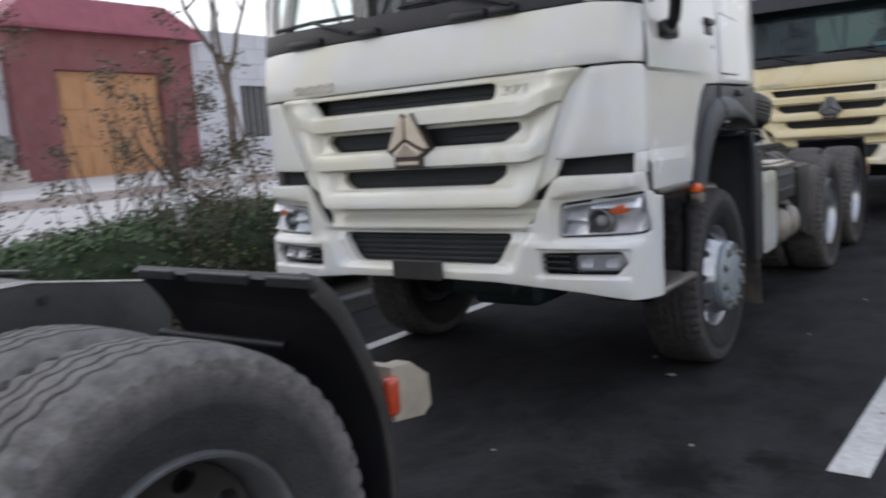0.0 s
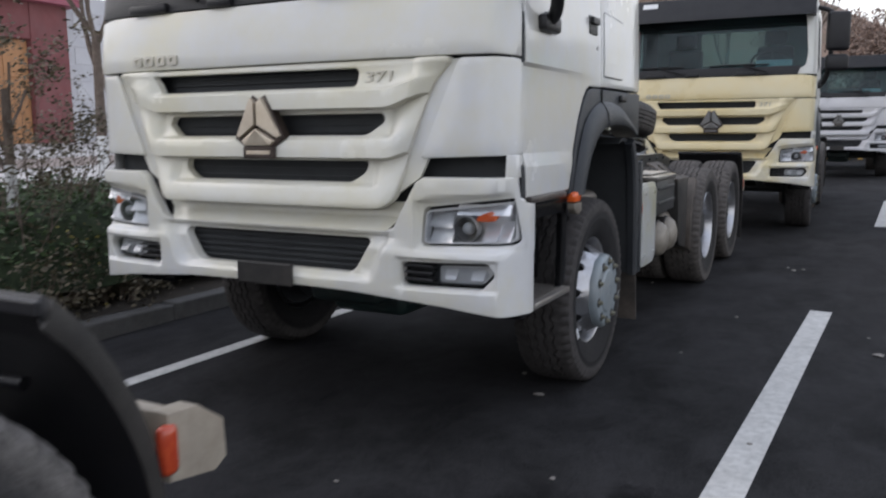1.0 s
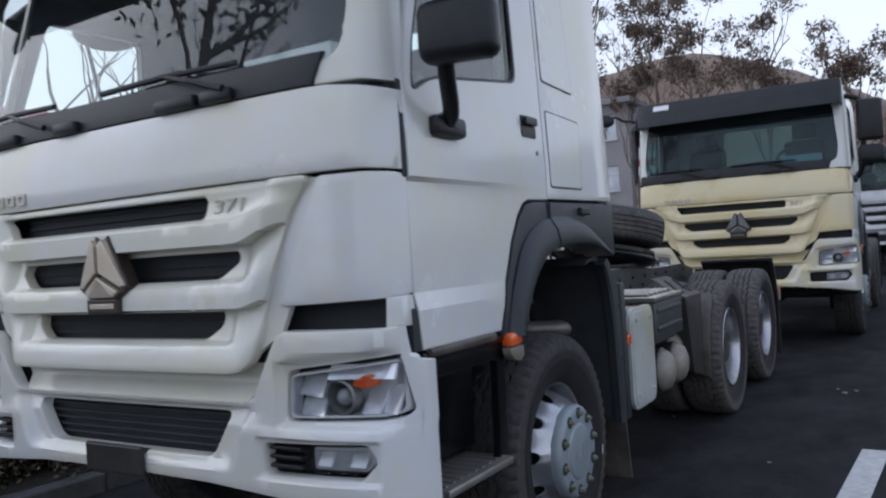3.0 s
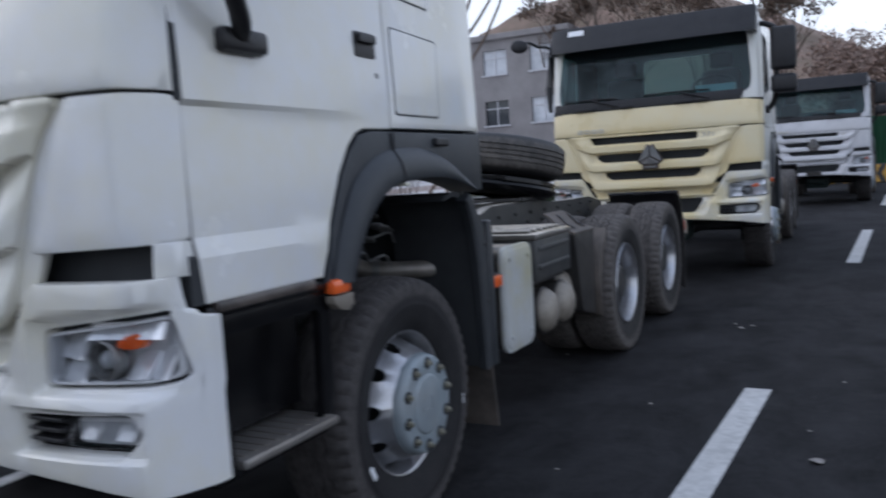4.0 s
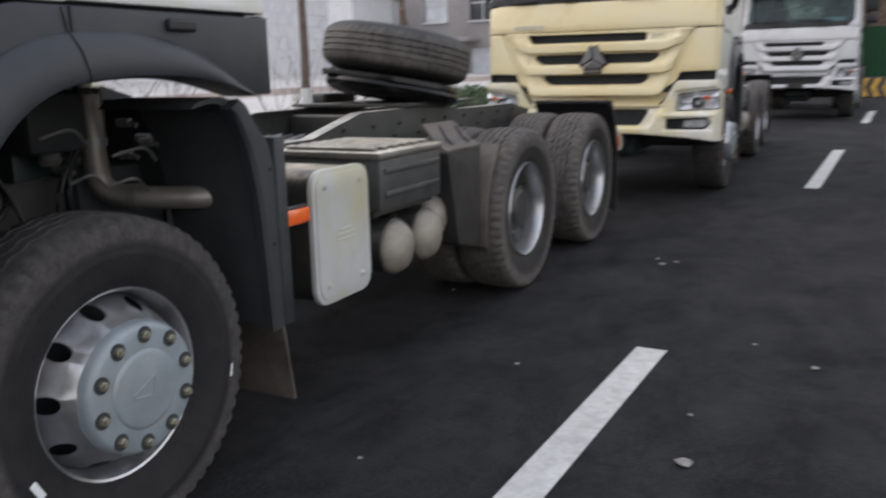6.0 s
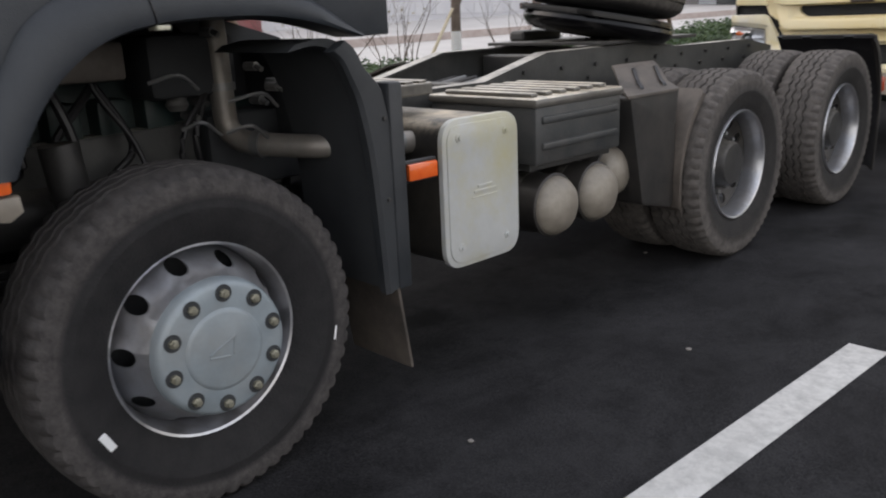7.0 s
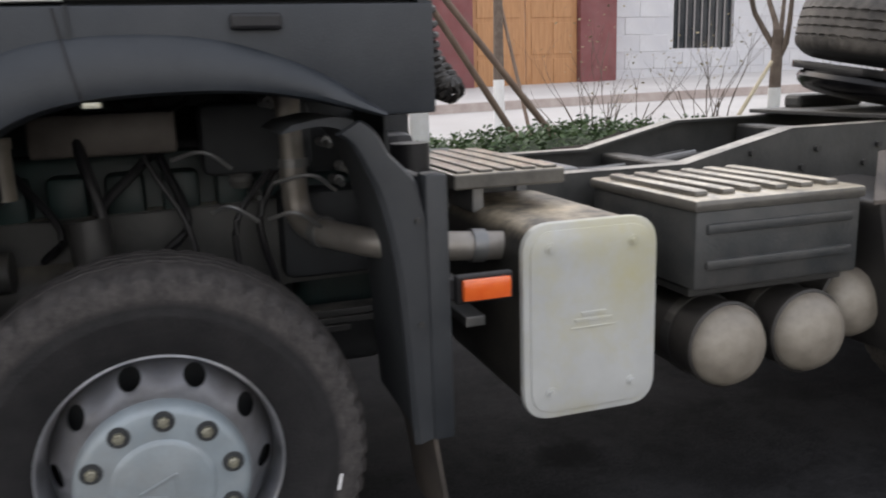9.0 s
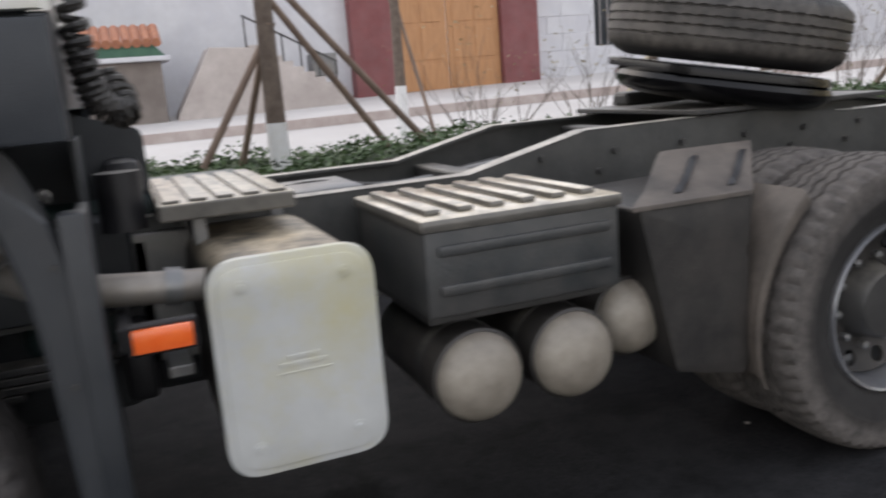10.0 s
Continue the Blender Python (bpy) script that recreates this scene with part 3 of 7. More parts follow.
def emblem(parent):
    y = fy(0) - 0.046
    bm = bmesh.new()
    box(bm, -0.086, 0.086, y - 0.004, y + 0.07, 1.232, 1.286, 0.006)
    e = part("emblem", bm, EMDARK, parent, "gold-coloured three-facet badge on a dark foot")
    bm = bmesh.new()
    sheet(bm, [(-0.034, 1.508), (-0.138, 1.322), (-0.085, 1.284), (0.085, 1.284), (0.138, 1.322), (0.034, 1.508), (0.0, 1.488)], [], 0.05, lambda u, v, w: Vector((u, y + 0.008 + w, v)), bev=0.006)
    part("backing", bm, EMDARK, e, "dark edge of the badge")
    bm = bmesh.new()
    box(bm, -0.066, 0.066, y - 0.008, y, 1.250, 1.268, 0.002)
    part("plain_bar", bm, GOLD, e)

    def facet(pts):
        bm = bmesh.new()
        c = Vector((sum(p[0] for p in pts) / len(pts), sum(p[1] for p in pts) / len(pts)))
        q = [tuple(c + (Vector(p) - c) * 0.95) for p in pts]
        sheet(bm, q, [], 0.03, lambda u, v, w: Vector((u, y + w - 0.022 + 0.16 * abs(u), v)), bev=0.005)
        part("facet", bm, GOLD, e)
    facet([(-0.006, 1.478), (-0.006, 1.376), (-0.106, 1.318), (-0.128, 1.326), (-0.028, 1.500)])
    facet([(0.006, 1.478), (0.028, 1.500), (0.128, 1.326), (0.106, 1.318), (0.006, 1.376)])
    facet([(0, 1.366), (-0.096, 1.310), (-0.072, 1.288), (0.072, 1.288), (0.096, 1.310)])


def letters(parent, text, x, z, size, material, squash=1.0):
    """Raised block lettering, as a mesh."""
    cu = bpy.data.curves.new("txt", "FONT")
    cu.body, cu.size, cu.extrude, cu.bevel_depth = text, size, 0.006, 0.0
    ob = bpy.data.objects.new("txt", cu)
    scene.collection.objects.link(ob)
    dg = bpy.context.evaluated_depsgraph_get()
    me = bpy.data.meshes.new_from_object(ob.evaluated_get(dg))
    bpy.data.objects.remove(ob)
    bm = bmesh.new()
    bm.from_mesh(me)
    bpy.data.meshes.remove(me)
    for v in bm.verts:
        u = x + v.co.x * squash
        v.co = Vector((u + 0.12 * v.co.y, fy(u, z) + 0.004 - v.co.z, z + v.co.y))
    return part("raised_lettering", bm, material, parent, "raised letters on the front panel")


def mirror_unit(parent, s):
    if s < 0:
        bm = bmesh.new()
        arm = curve_pts([(-1.10, 0.42, 2.66), (-1.18, 0.32, 2.70), (-1.24, 0.22, 2.70), (-1.30, 0.12, 2.74), (-1.36, 0.05, 2.73)], 6)
        tube(bm, arm, 0.016, 10)
        a = part("mirror_arm", bm, BLACK, parent, "thin black hooped mirror arm", True)
        bm = bmesh.new()
        bmesh.ops.create_uvsphere(bm, u_segments=24, v_segments=12, radius=0.10, matrix=pose(-1.40, 0.04, 2.70, 0, 8, 14) @ Matrix.Diagonal((1.0, 0.3, 0.75, 1)))
        part("mirror_housing", bm, BLACK, a, "rounded black mirror housing", True)
        bm = bmesh.new()
        tube(bm, [(-1.175, 0.375, 1.96), (-1.205, 0.46, 2.24), (-1.195, 0.58, 2.60), (-1.13, 0.66, 2.72)], [0.022, 0.046, 0.046, 0.02], 10)
        part("mirror_stay", bm, BLACK, a, "black stay along the windscreen pillar", True)
        bm = bmesh.new()
        bmesh.ops.create_uvsphere(bm, u_segments=24, v_segments=12, radius=0.21, matrix=pose(-1.35, 1.20, 2.70, 8, 0, 0) @ Matrix.Diagonal((0.4, 1.0, 0.42, 1)))
        km = part("kerb_mirror", bm, BLACK, a, "oval black kerb mirror over the door", True)
        bm = bmesh.new()
        tube(bm, curve_pts([(-1.11, 1.62, 2.72), (-1.25, 1.58, 2.72), (-1.35, 1.36, 2.71)], 5), 0.014, 8)
        tube(bm, [(-1.35, 1.06, 2.66), (-1.22, 1.05, 2.25), (-1.145, 1.05, 2.0)], 0.011, 8)
        part("mirror_arm", bm, BLACK, km, "", True)
        return
    bm = bmesh.new()
    arm = curve_pts([(s * 1.150, 0.62, 1.80), (s * 1.20, 0.58, 1.83), (s * 1.24, 0.50, 1.93), (s * 1.26, 0.46, 2.05), (s * 1.26, 0.44, 2.55), (s * 1.22, 0.45, 2.64), (s * 1.11, 0.48, 2.68)], 6)
    tube(bm, arm, [0.045, 0.04] + [0.028] * (len(arm) - 2), 12)
    box(bm, s * 1.132, s * 1.182, 0.53, 0.72, 1.755, 1.825, 0.018)
    a = part("mirror_arm", bm, BLACK, parent, "black curved mirror bracket", True)
    for z0, z1 in ((1.945, 2.135), (2.175, 2.62)):
        bm = bmesh.new()
        box(bm, 0, s * 0.25, -0.05, 0.06, z0, z1, 0.04, 3, m=pose(s * 1.21, 0.40, 0, 0, 0, s * 12))
        h = part("mirror_housing", bm, BLACK, a, "rounded black mirror housing", True)
        bm = bmesh.new()
        box(bm, s * 0.025, s * 0.225, 0.058, 0.066, z0 + 0.03, z1 - 0.03, 0.003, m=pose(s * 1.21, 0.40, 0, 0, 0, s * 12))
        part("mirror_glass", bm, MIRROR, a)


CX, CY = 0.10, 4.78
SX, SY = 0.16, 4.78


def build_truck():
    T = new("tractor_truck")
    # front skin
    bm = bmesh.new()
    sheet(bm, [(-1.135, 1.640), (1.135, 1.640), (1.135, 1.885), (0.97, 1.905), (-0.97, 1.905), (-1.135, 1.885)], [], 0.03, front(), CU, [1.7, 1.78], 0.012)
    part("hood_panel", bm, WHITE, T, "white painted front panel under the windscreen", True)
    for k in range(4):
        bm = bmesh.new()
        x = -0.80 + 0.078 * k
        sheet(bm, rounded([(x, 1.662), (x + 0.058, 1.662), (x + 0.058, 1.708), (x, 1.708)], 0.012), [rounded([(x + 0.016, 1.674), (x + 0.042, 1.674), (x + 0.042, 1.696), (x + 0.016, 1.696)], 0.006)], 0.012, front(-0.008))
        part("badge_block", bm, BADGE, T, "plain raised badge block")
    letters(T, "371", 0.525, 1.545, 0.066, BADGE, 1.5)
    shape = [(-0.60, 1.030), (0.60, 1.030), (0.655, 1.060), (0.720, 1.22), (0.808, 1.42), (0.920, 1.637), (-0.920, 1.637), (-0.808, 1.42), (-0.720, 1.22), (-0.655, 1.060)]
    slots = [rounded([(-0.625, 1.532), (0.492, 1.532), (0.494, 1.606), (-0.675, 1.612)], 0.025),
             rounded([(-0.53, 1.333), (0.53, 1.333), (0.605, 1.388), (0.592, 1.421), (-0.592, 1.421), (-0.605, 1.388)], 0.03),
             rounded([(-0.445, 1.136), (0.445, 1.136), (0.510, 1.180), (0.516, 1.224), (-0.516, 1.224), (-0.510, 1.180)], 0.03)]
    bands = ((1.44, 1.70, 0.62, 1.512), (1.235, 1.44, 0.615, 1.312), (1.0, 1.235, 0.53, 1.112))

    def ease(k):
        k = min(1, max(0, k))
        return k * k * (3 - 2 * k)

    def grille(u, v, w):
        """Three overhanging lips, each with a dished slot above it; the lips turn up at their ends."""
        z = v + 0.055 * ease((abs(u) - 0.62) / 0.2) * min(1, max(0, (v - 1.10) / 0.1), 1) * min(1, max(0, (1.615 - v) / 0.13))
        y = fy(u, v) + 0.002 + 0.014 * ease((1.625 - v) / 0.05)
        for a, b, hw, low in bands:
            if a <= v < b:
                k = ease((b - v) / (b - a) * 1.25)
                drop = ease((0.80 - abs(u) + 0.35 * (v - 1.3)) / 0.11)
                edge = hw + (0.17 if u > 0 and a > 1.43 else 0.065)
                dish = 0.022 * ease((edge - abs(u)) / 0.045) * ease((v - low) / 0.024)
                y += dish - 0.046 * k * drop
        return Vector((u, y + w, z))
    bm = bmesh.new()
    sheet(bm, rounded(shape, 0.03), slots, 0.04, grille, [u * 0.05 for u in range(-18, 19)] + [p * q for p in (1, -1) for q in (0.515, 0.535, 0.575, 0.615, 0.635, 0.665, 0.725, 0.745, 0.77)], [1.052, 1.09, 1.112, 1.124, 1.136, 1.18, 1.2301, 1.2399, 1.28, 1.312, 1.324, 1.336, 1.38, 1.4351, 1.4449, 1.48, 1.512, 1.524, 1.536, 1.58, 1.612], 0.008)
    part("grille_panel", bm, CREAM, T, "cream-white grille panel with three dark slots", True)
    for z0, z1, hw in ((1.52, 1.61, 0.62), (1.325, 1.43, 0.63), (1.13, 1.235, 0.55)):
        bm = bmesh.new()
        sheet(bm, [(-hw, z0), (hw, z0), (hw, z1), (-hw, z1)], [], 0.012, front(0.086), CU)
        mesh = part("grille_mesh", bm, DARK, T)
        for k in range(3):
            z = z0 + (z1 - z0) * (k + 0.6) / 3.2
            bm = bmesh.new()
            sheet(bm, [(-hw, z), (hw, z), (hw, z + 0.008), (-hw, z + 0.008)], [], 0.012, front(0.074), CU)
            part("grille_slat", bm, DARK, mesh)
    emblem(T)
    for s in (1, -1):
        bm = bmesh.new()
        poly = [(0.776, 1.238), (1.135, 1.250), (1.135, 1.632), (0.946, 1.632)]
        sheet(bm, rounded(poly if s > 0 else both(poly), 0.015), [], 0.03, front(0.008), CU, [1.3, 1.56, 1.6], 0.012)
        part("corner_panel", bm, WHITE, T, "smooth white corner panel", True)
        bm = bmesh.new()
        poly = [(0.60, 1.05), (0.765, 1.16), (1.0, 1.628), (0.84, 1.628)]
        sheet(bm, poly if s > 0 else both(poly), [], 0.02, front(0.028), CU)
        part("panel_channel", bm, WHITE, T)
    # dark backing behind the panels, its near-black standing for shade in their gaps
    bm = bmesh.new()
    sheet(bm, [(-1.10, 0.72), (1.10, 0.72), (1.10, 1.9), (-1.10, 1.9)], [], 0.02, low_front(0.115), CU)
    part("front_backing", bm, DARK, T)
    # bumper
    out = [(-1.175, 0.600), (-0.9, 0.640), (-0.45, 0.672), (0, 0.680), (0.45, 0.672), (0.9, 0.640), (1.175, 0.600), (1.175, 1.05), (1.150, 1.065), (1.145, 1.165), (0.80, 1.165), (0.765, 1.145), (0.655, 0.955), (0.60, 0.935), (-0.60, 0.935), (-0.655, 0.955), (-0.765, 1.145), (-0.80, 1.165), (-1.145, 1.165), (-1.150, 1.065), (-1.175, 1.05)]
    hl = [(0.775, 0.883), (1.160, 0.895), (1.160, 1.085), (0.79, 1.040)]
    fog = [(0.69, 0.715), (1.04, 0.715), (1.095, 0.775), (1.065, 0.824), (0.69, 0.815)]
    holes = [rounded(hl, 0.025), rounded(both(hl), 0.025), rounded(fog, 0.02), rounded(both(fog), 0.02), rounded([(-0.445, 0.748), (0.445, 0.748), (0.54, 0.900), (-0.54, 0.900)], 0.045)]

    def bump(u, v, w):
        o = -0.022 if v < 0.86 else -0.022 + 0.022 * min(1, (v - 0.86) / 0.05)
        k = min(1, max(0, (abs(u) - 0.60) / 0.14)) * min(1, max(0, (v - 0.84) / 0.04))
        o += (-0.014 - o) * k
        c = abs(u)
        # openings and lamps sit in dished surrounds
        o += 0.034 * ease((0.605 - c + 0.5 * (v - 0.82)) / 0.055) * ease((v - 0.715) / 0.035) * ease((0.935 - v) / 0.03)
        o += 0.026 * ease((c - 0.752) / 0.022) * ease((v - 0.862) / 0.02) * ease((1.112 + 0.1 * (c - 1.15) - v) / 0.022) * ease((1.155 - c) / 0.03)
        o += 0.016 * ease((c - 0.665) / 0.022) * ease((v - 0.700) / 0.015) * ease((0.840 - v) / 0.015) * ease((1.115 - c) / 0.02)
        return Vector((u, by(u) + o + w, v))
    bm = bmesh.new()
    sheet(bm, out, holes, 0.05, bump, CU + [p * q for p in (1, -1) for q in (0.535, 0.55, 0.57, 0.59, 0.61, 0.63, 0.665, 0.677, 0.688, 0.752, 0.764, 0.776)], [0.7, 0.707, 0.715, 0.73, 0.745, 0.825, 0.834, 0.84, 0.86, 0.868, 0.876, 0.884, 0.898, 0.91, 0.925, 0.94, 1.06, 1.072, 1.085, 1.1, 1.112], 0.010)
    part("bumper", bm, WHITE, T, "white painted steel bumper with lamp cut-outs", True)
    for s in (1, -1):
        bm = bmesh.new()
        poly = [(1.108, 1.160), (1.138, 1.160), (1.135, 1.252), (1.110, 1.252)]
        sheet(bm, poly if s > 0 else both(poly), [], 0.03, front(0.006), CU, [], 0.008)
        part("corner_post", bm, WHITE, T, "", True)
    bm = bmesh.new()
    sheet(bm, [(-0.60, 0.925), (0.60, 0.925), (0.70, 1.055), (-0.70, 1.055)], [], 0.02, lambda u, v, w: Vector((u, fy(u) + 0.066 - 0.9 * max(0, 0.99 - v) + w, v)), CU, [0.96, 0.985, 0.995, 1.02])
    part("step_ledge", bm, CREAM, T, "cream painted step ledge under the grille", True)
    bm = bmesh.new()
    sheet(bm, [(-0.53, 0.74), (0.53, 0.74), (0.53, 0.91), (-0.53, 0.91)], [], 0.01, front(0.085), CU)
    intake = part("lower_intake", bm, DARK, T, "dark lower air intake")
    for k in range(5):
        z = 0.765 + 0.027 * k
        bm = bmesh.new()
        sheet(bm, [(-0.52, z), (0.52, z), (0.52, z + 0.01), (-0.52, z + 0.01)], [], 0.014, front(0.068), CU)
        part("intake_slat", bm, DARK, intake)
    bm = bmesh.new()
    box(bm, -0.155, 0.155, fy(0) - 0.045, fy(0) - 0.025, 0.668, 0.772, 0.008)
    box(bm, -0.12, 0.12, fy(0) - 0.03, fy(0) + 0.03, 0.69, 0.75, 0.004)
    part("plate_holder", bm, SOOT, T, "empty dark number-plate holder")
    for s in (1, -1):
        headlight(T, s)
        fog_lamp(T, s)
    # windscreen frame, cowl, glass, wipers
    ws = [(-1.01, 1.985), (1.01, 1.985), (1.03, 2.15), (0.985, 2.64), (-0.985, 2.64), (-1.03, 2.15)]
    bm = bmesh.new()
    sheet(bm, [(-1.13, 1.91), (1.13, 1.91), (1.10, 2.80), (-1.10, 2.80)], [rounded(ws, 0.09, 6)], 0.05, front(0.012), CU, [2.1, 2.3, 2.5, 2.7], 0.01)
    part("windscreen_frame", bm, WHITE, T, "white painted windscreen pillars", True)
    bm = bmesh.new()
    sheet(bm, rounded(ws, 0.09, 6), [], 0.0006, front(0.028), CU, [2.2, 2.4, 2.6])
    g = part("windscreen", bm, WIND, T, "large greenish windscreen", True)
    g.visible_shadow = False
    bm = bmesh.new()
    sheet(bm, [(-1.10, 1.908), (0.93, 1.908), (0.965, 2.01), (-1.08, 2.015)], [], 0.02, front(-0.002), CU, [1.96], 0.006)
    cowl = part("cowl", bm, BLACK, T, "black cowl under the windscreen", True)
    for x, hw in ((-0.70, 0.12), (-0.25, 0.07), (0.36, 0.10), (0.55, 0.07)):
        bm = bmesh.new()
        box(bm, x - hw, x + hw, fy(x, 1.93) - 0.03, fy(x, 1.93) + 0.01, 1.906, 1.952, 0.014)
        part("wiper_cover", bm, BLACK, cowl, "", True)
    for x, x0, x1 in ((-0.36, -0.96, -0.36), (0.60, -0.06, 0.62)):
        bm = bmesh.new()
        mid = (x0 + x1) / 2
        tube(bm, [(x, fy(x, 1.95) - 0.035, 1.945), (x - 0.16, fy(x, 2.0) - 0.04, 1.995), (mid, fy(mid, 2.04) - 0.018, 2.040)], [0.012, 0.010, 0.007], 8)
        arm = part("wiper", bm, BLACK, T)
        bm = bmesh.new()
        tube(bm, [(x0, fy(x0, 2.03) - 0.002, 2.032), (mid, fy(mid, 2.04) - 0.002, 2.040), (x1, fy(x1, 2.04) - 0.002, 2.032)], 0.011, 8)
        part("wiper_blade", bm, BLACK, arm)
    bm = bmesh.new()
    sheet(bm, rounded([(-1.10, 2.575), (1.10, 2.575), (1.09, 2.86), (-1.09, 2.86)], 0.03), [], 0.03, lambda u, v, w: Vector((u, fy(u, 2.7) * 0.9 - 0.20 + 0.55 * (v - 2.575) + w, v)), CU, [2.65, 2.75], 0.01)
    for s in (1, -1):
        sheet(bm, [(0.12, 2.58), (0.44, 2.58), (0.57, 2.85), (0.33, 2.85)], [], 0.02, lambda u, v, w, s=s: Vector((s * (1.09 - w), u, v)))
    v = part("sun_visor", bm, BLACK, T, "deep black plastic sun visor", True)
    bm = bmesh.new()
    sheet(bm, [(-0.88, 2.76), (-0.70, 2.76), (-0.70, 2.82), (-0.88, 2.82)], [], 0.004, lambda u, v, w: Vector((u, fy(u, 2.7) * 0.9 - 0.206 + 0.55 * (v - 2.575) + w, v)), CU)
    part("visor_sticker", bm, PAPER, v, "small white sticker")
    # sides
    for s in (1, -1):
        edge = [(0.418, 1.075), (0.945, 1.075), (0.978, 1.16), (1.012, 1.25), (1.080, 1.405), (1.143, 1.50), (1.195, 1.548), (1.245, 1.563), (1.426, 1.566), (1.426, 2.72), (0.60, 2.72), (0.396, 1.93), (0.394, 1.66), (0.404, 1.20)]
        win = [(0.45, 1.895), (0.58, 1.96), (1.20, 2.035), (1.20, 2.60), (0.66, 2.60), (0.475, 2.05)]
        bm = bmesh.new()
        sheet(bm, edge, [rounded(win, 0.05)], 0.03, side(s), span(0.45, 1.38, 18), [1.14, 1.20, 1.255, 1.30, 1.36, 1.42, 1.48, 1.54, 1.58, 1.604, 1.62, 1.65, 1.7, 1.8, 2.3], 0.008)
        d = part("door", bm, WHITE, T, "white painted cab door with a crease along it", True)
        d.data.set_sharp_from_angle(angle=radians(9))
        # nearly flush dark strip paints the shade of the door gap
        bm = bmesh.new()
        sheet(bm, [(0.372, 1.075), (0.420, 1.075), (0.406, 1.20), (0.396, 1.66), (0.398, 1.92), (0.372, 1.92)], [], 0.03, side(s, -0.006), [], [1.20, 1.255, 1.604, 1.62, 1.7])
        part("door_seam", bm, DARK, d, "dark strip standing for the shaded gap ahead of the door")
        bm = bmesh.new()
        sheet(bm, rounded(win, 0.05), [], 0.0006, side(s, -0.016), [], [2.3])
        g = part("window", bm, SIDEG, d)
        g.visible_shadow = False
        bm = bmesh.new()
        sheet(bm, rounded([(p[0] + (p[0] - 0.75) * 0.035, p[1] + (p[1] - 2.3) * 0.035) for p in win], 0.05), [rounded(win, 0.05)], 0.02, side(s, 0.002), [], [2.3], 0.003)
        part("window_seal", bm, BLACK, d, "", True)
        bm = bmesh.new()
        sheet(bm, rounded([(1.222, 1.815), (1.355, 1.815), (1.355, 1.905), (1.222, 1.905)], 0.014), [], 0.012, side(s, 0.004), bev=0.003)
        sheet(bm, rounded([(1.235, 1.865), (1.342, 1.865), (1.342, 1.897), (1.235, 1.897)], 0.008), [], 0.02, side(s, 0.022), bev=0.004)
        part("door_handle", bm, BLACK, d, "black recessed door handle", True)
        bm = bmesh.new()
        cyl(bm, 0.010, (s * 1.12, 1.355, 1.757), (s * 1.146, 1.355, 1.757), 12)
        part("door_lock", bm, STEEL, d)
        # sleeper side wall and its lockers
        bm = bmesh.new()
        sheet(bm, [(1.434, 1.570), (2.205, 1.575), (2.190, 2.76), (1.434, 2.76)], [], 0.03, side(s), [1.6, 1.8, 2.0], [1.6, 1.63, 1.7, 2.3], 0.012)
        sheet(bm, [(0.61, 2.728), (1.426, 2.728), (1.426, 2.76), (0.64, 2.76)], [], 0.03, side(s), [], [])
        w = part("sleeper_side", bm, WHITE, T, "white painted sleeper wall behind the door", True)
        for poly in ([(1.472, 1.625), (1.815, 1.625), (1.835, 1.93), (1.472, 1.945)], [(1.465, 2.075), (1.79, 2.06), (1.745, 2.62), (1.68, 2.70), (1.465, 2.70)]):
            big = [(p[0] + (0.006 if p[0] > 1.6 else -0.006), p[1] + (0.006 if p[1] > sum(q[1] for q in poly) / len(poly) else -0.006)) for p in poly]
            bm = bmesh.new()
            sheet(bm, rounded(big, 0.02), [rounded(poly, 0.02)], 0.01, side(s, 0.001), [], [1.7, 2.3])
            part("locker_seam", bm, FENDER, w)
            bm = bmesh.new()
            sheet(bm, rounded(poly, 0.02), [], 0.012, side(s, 0.004), [], [1.7, 2.3], 0.004)
            part("locker_lid", bm, WHITE, w)
        # black wing over the front wheel
        inner = [(1.071, 1.046), (1.115, 1.134), (1.194, 1.243), (1.313, 1.329), (1.471, 1.369), (1.715, 1.377), (1.884, 1.359), (2.077, 1.309)]
        outer = [(2.21, 1.311), (2.21, 1.563), (1.28, 1.558), (1.209, 1.543), (1.154, 1.493), (1.091, 1.403), (1.021, 1.245), (0.953, 1.052)]
        bm = bmesh.new()
        sheet(bm, inner + outer, [], 0.05, side(s, 0.004), [1.0, 1.2, 1.4, 1.6, 1.8, 2.0, 2.1], [], 0.012)
        wing = part("wing", bm, FENDER, T, "dark grey plastic wing over the front wheel", True)
        ip = curve_pts([(p[0], p[1], 0) for p in inner], 5)
        op = curve_pts([(0.991, 1.046, 0), (1.027, 1.154, 0), (1.082, 1.272, 0), (1.175, 1.397, 0), (1.37, 1.485, 0), (1.668, 1.493, 0), (1.905, 1.427, 0), (2.085, 1.319, 0)], 5)
        bm = bmesh.new()
        rings = []
        for p, q in zip(ip, op):
            rings.append([bm.verts.new((s * x, p[0] + (q[0] - p[0]) * k, p[1] + (q[1] - p[1]) * k)) for x, k in ((1.05, -0.04), (1.150, -0.04), (1.183, 0.02), (1.188, 0.2), (1.183, 0.6), (1.163, 0.92), (1.150, 1.0))])
        for a, b in zip(rings, rings[1:]):
            for j in range(6):
                bm.faces.new((a[j], a[j + 1], b[j + 1], b[j]))
        bm.faces.new(rings[0]), bm.faces.new(rings[-1])
        part("wing_flare", bm, FENDER, wing, "rounded flare round the wheel arch", True)
        # the joint between the wing's two pieces, and a pale clip under it
        joint = []
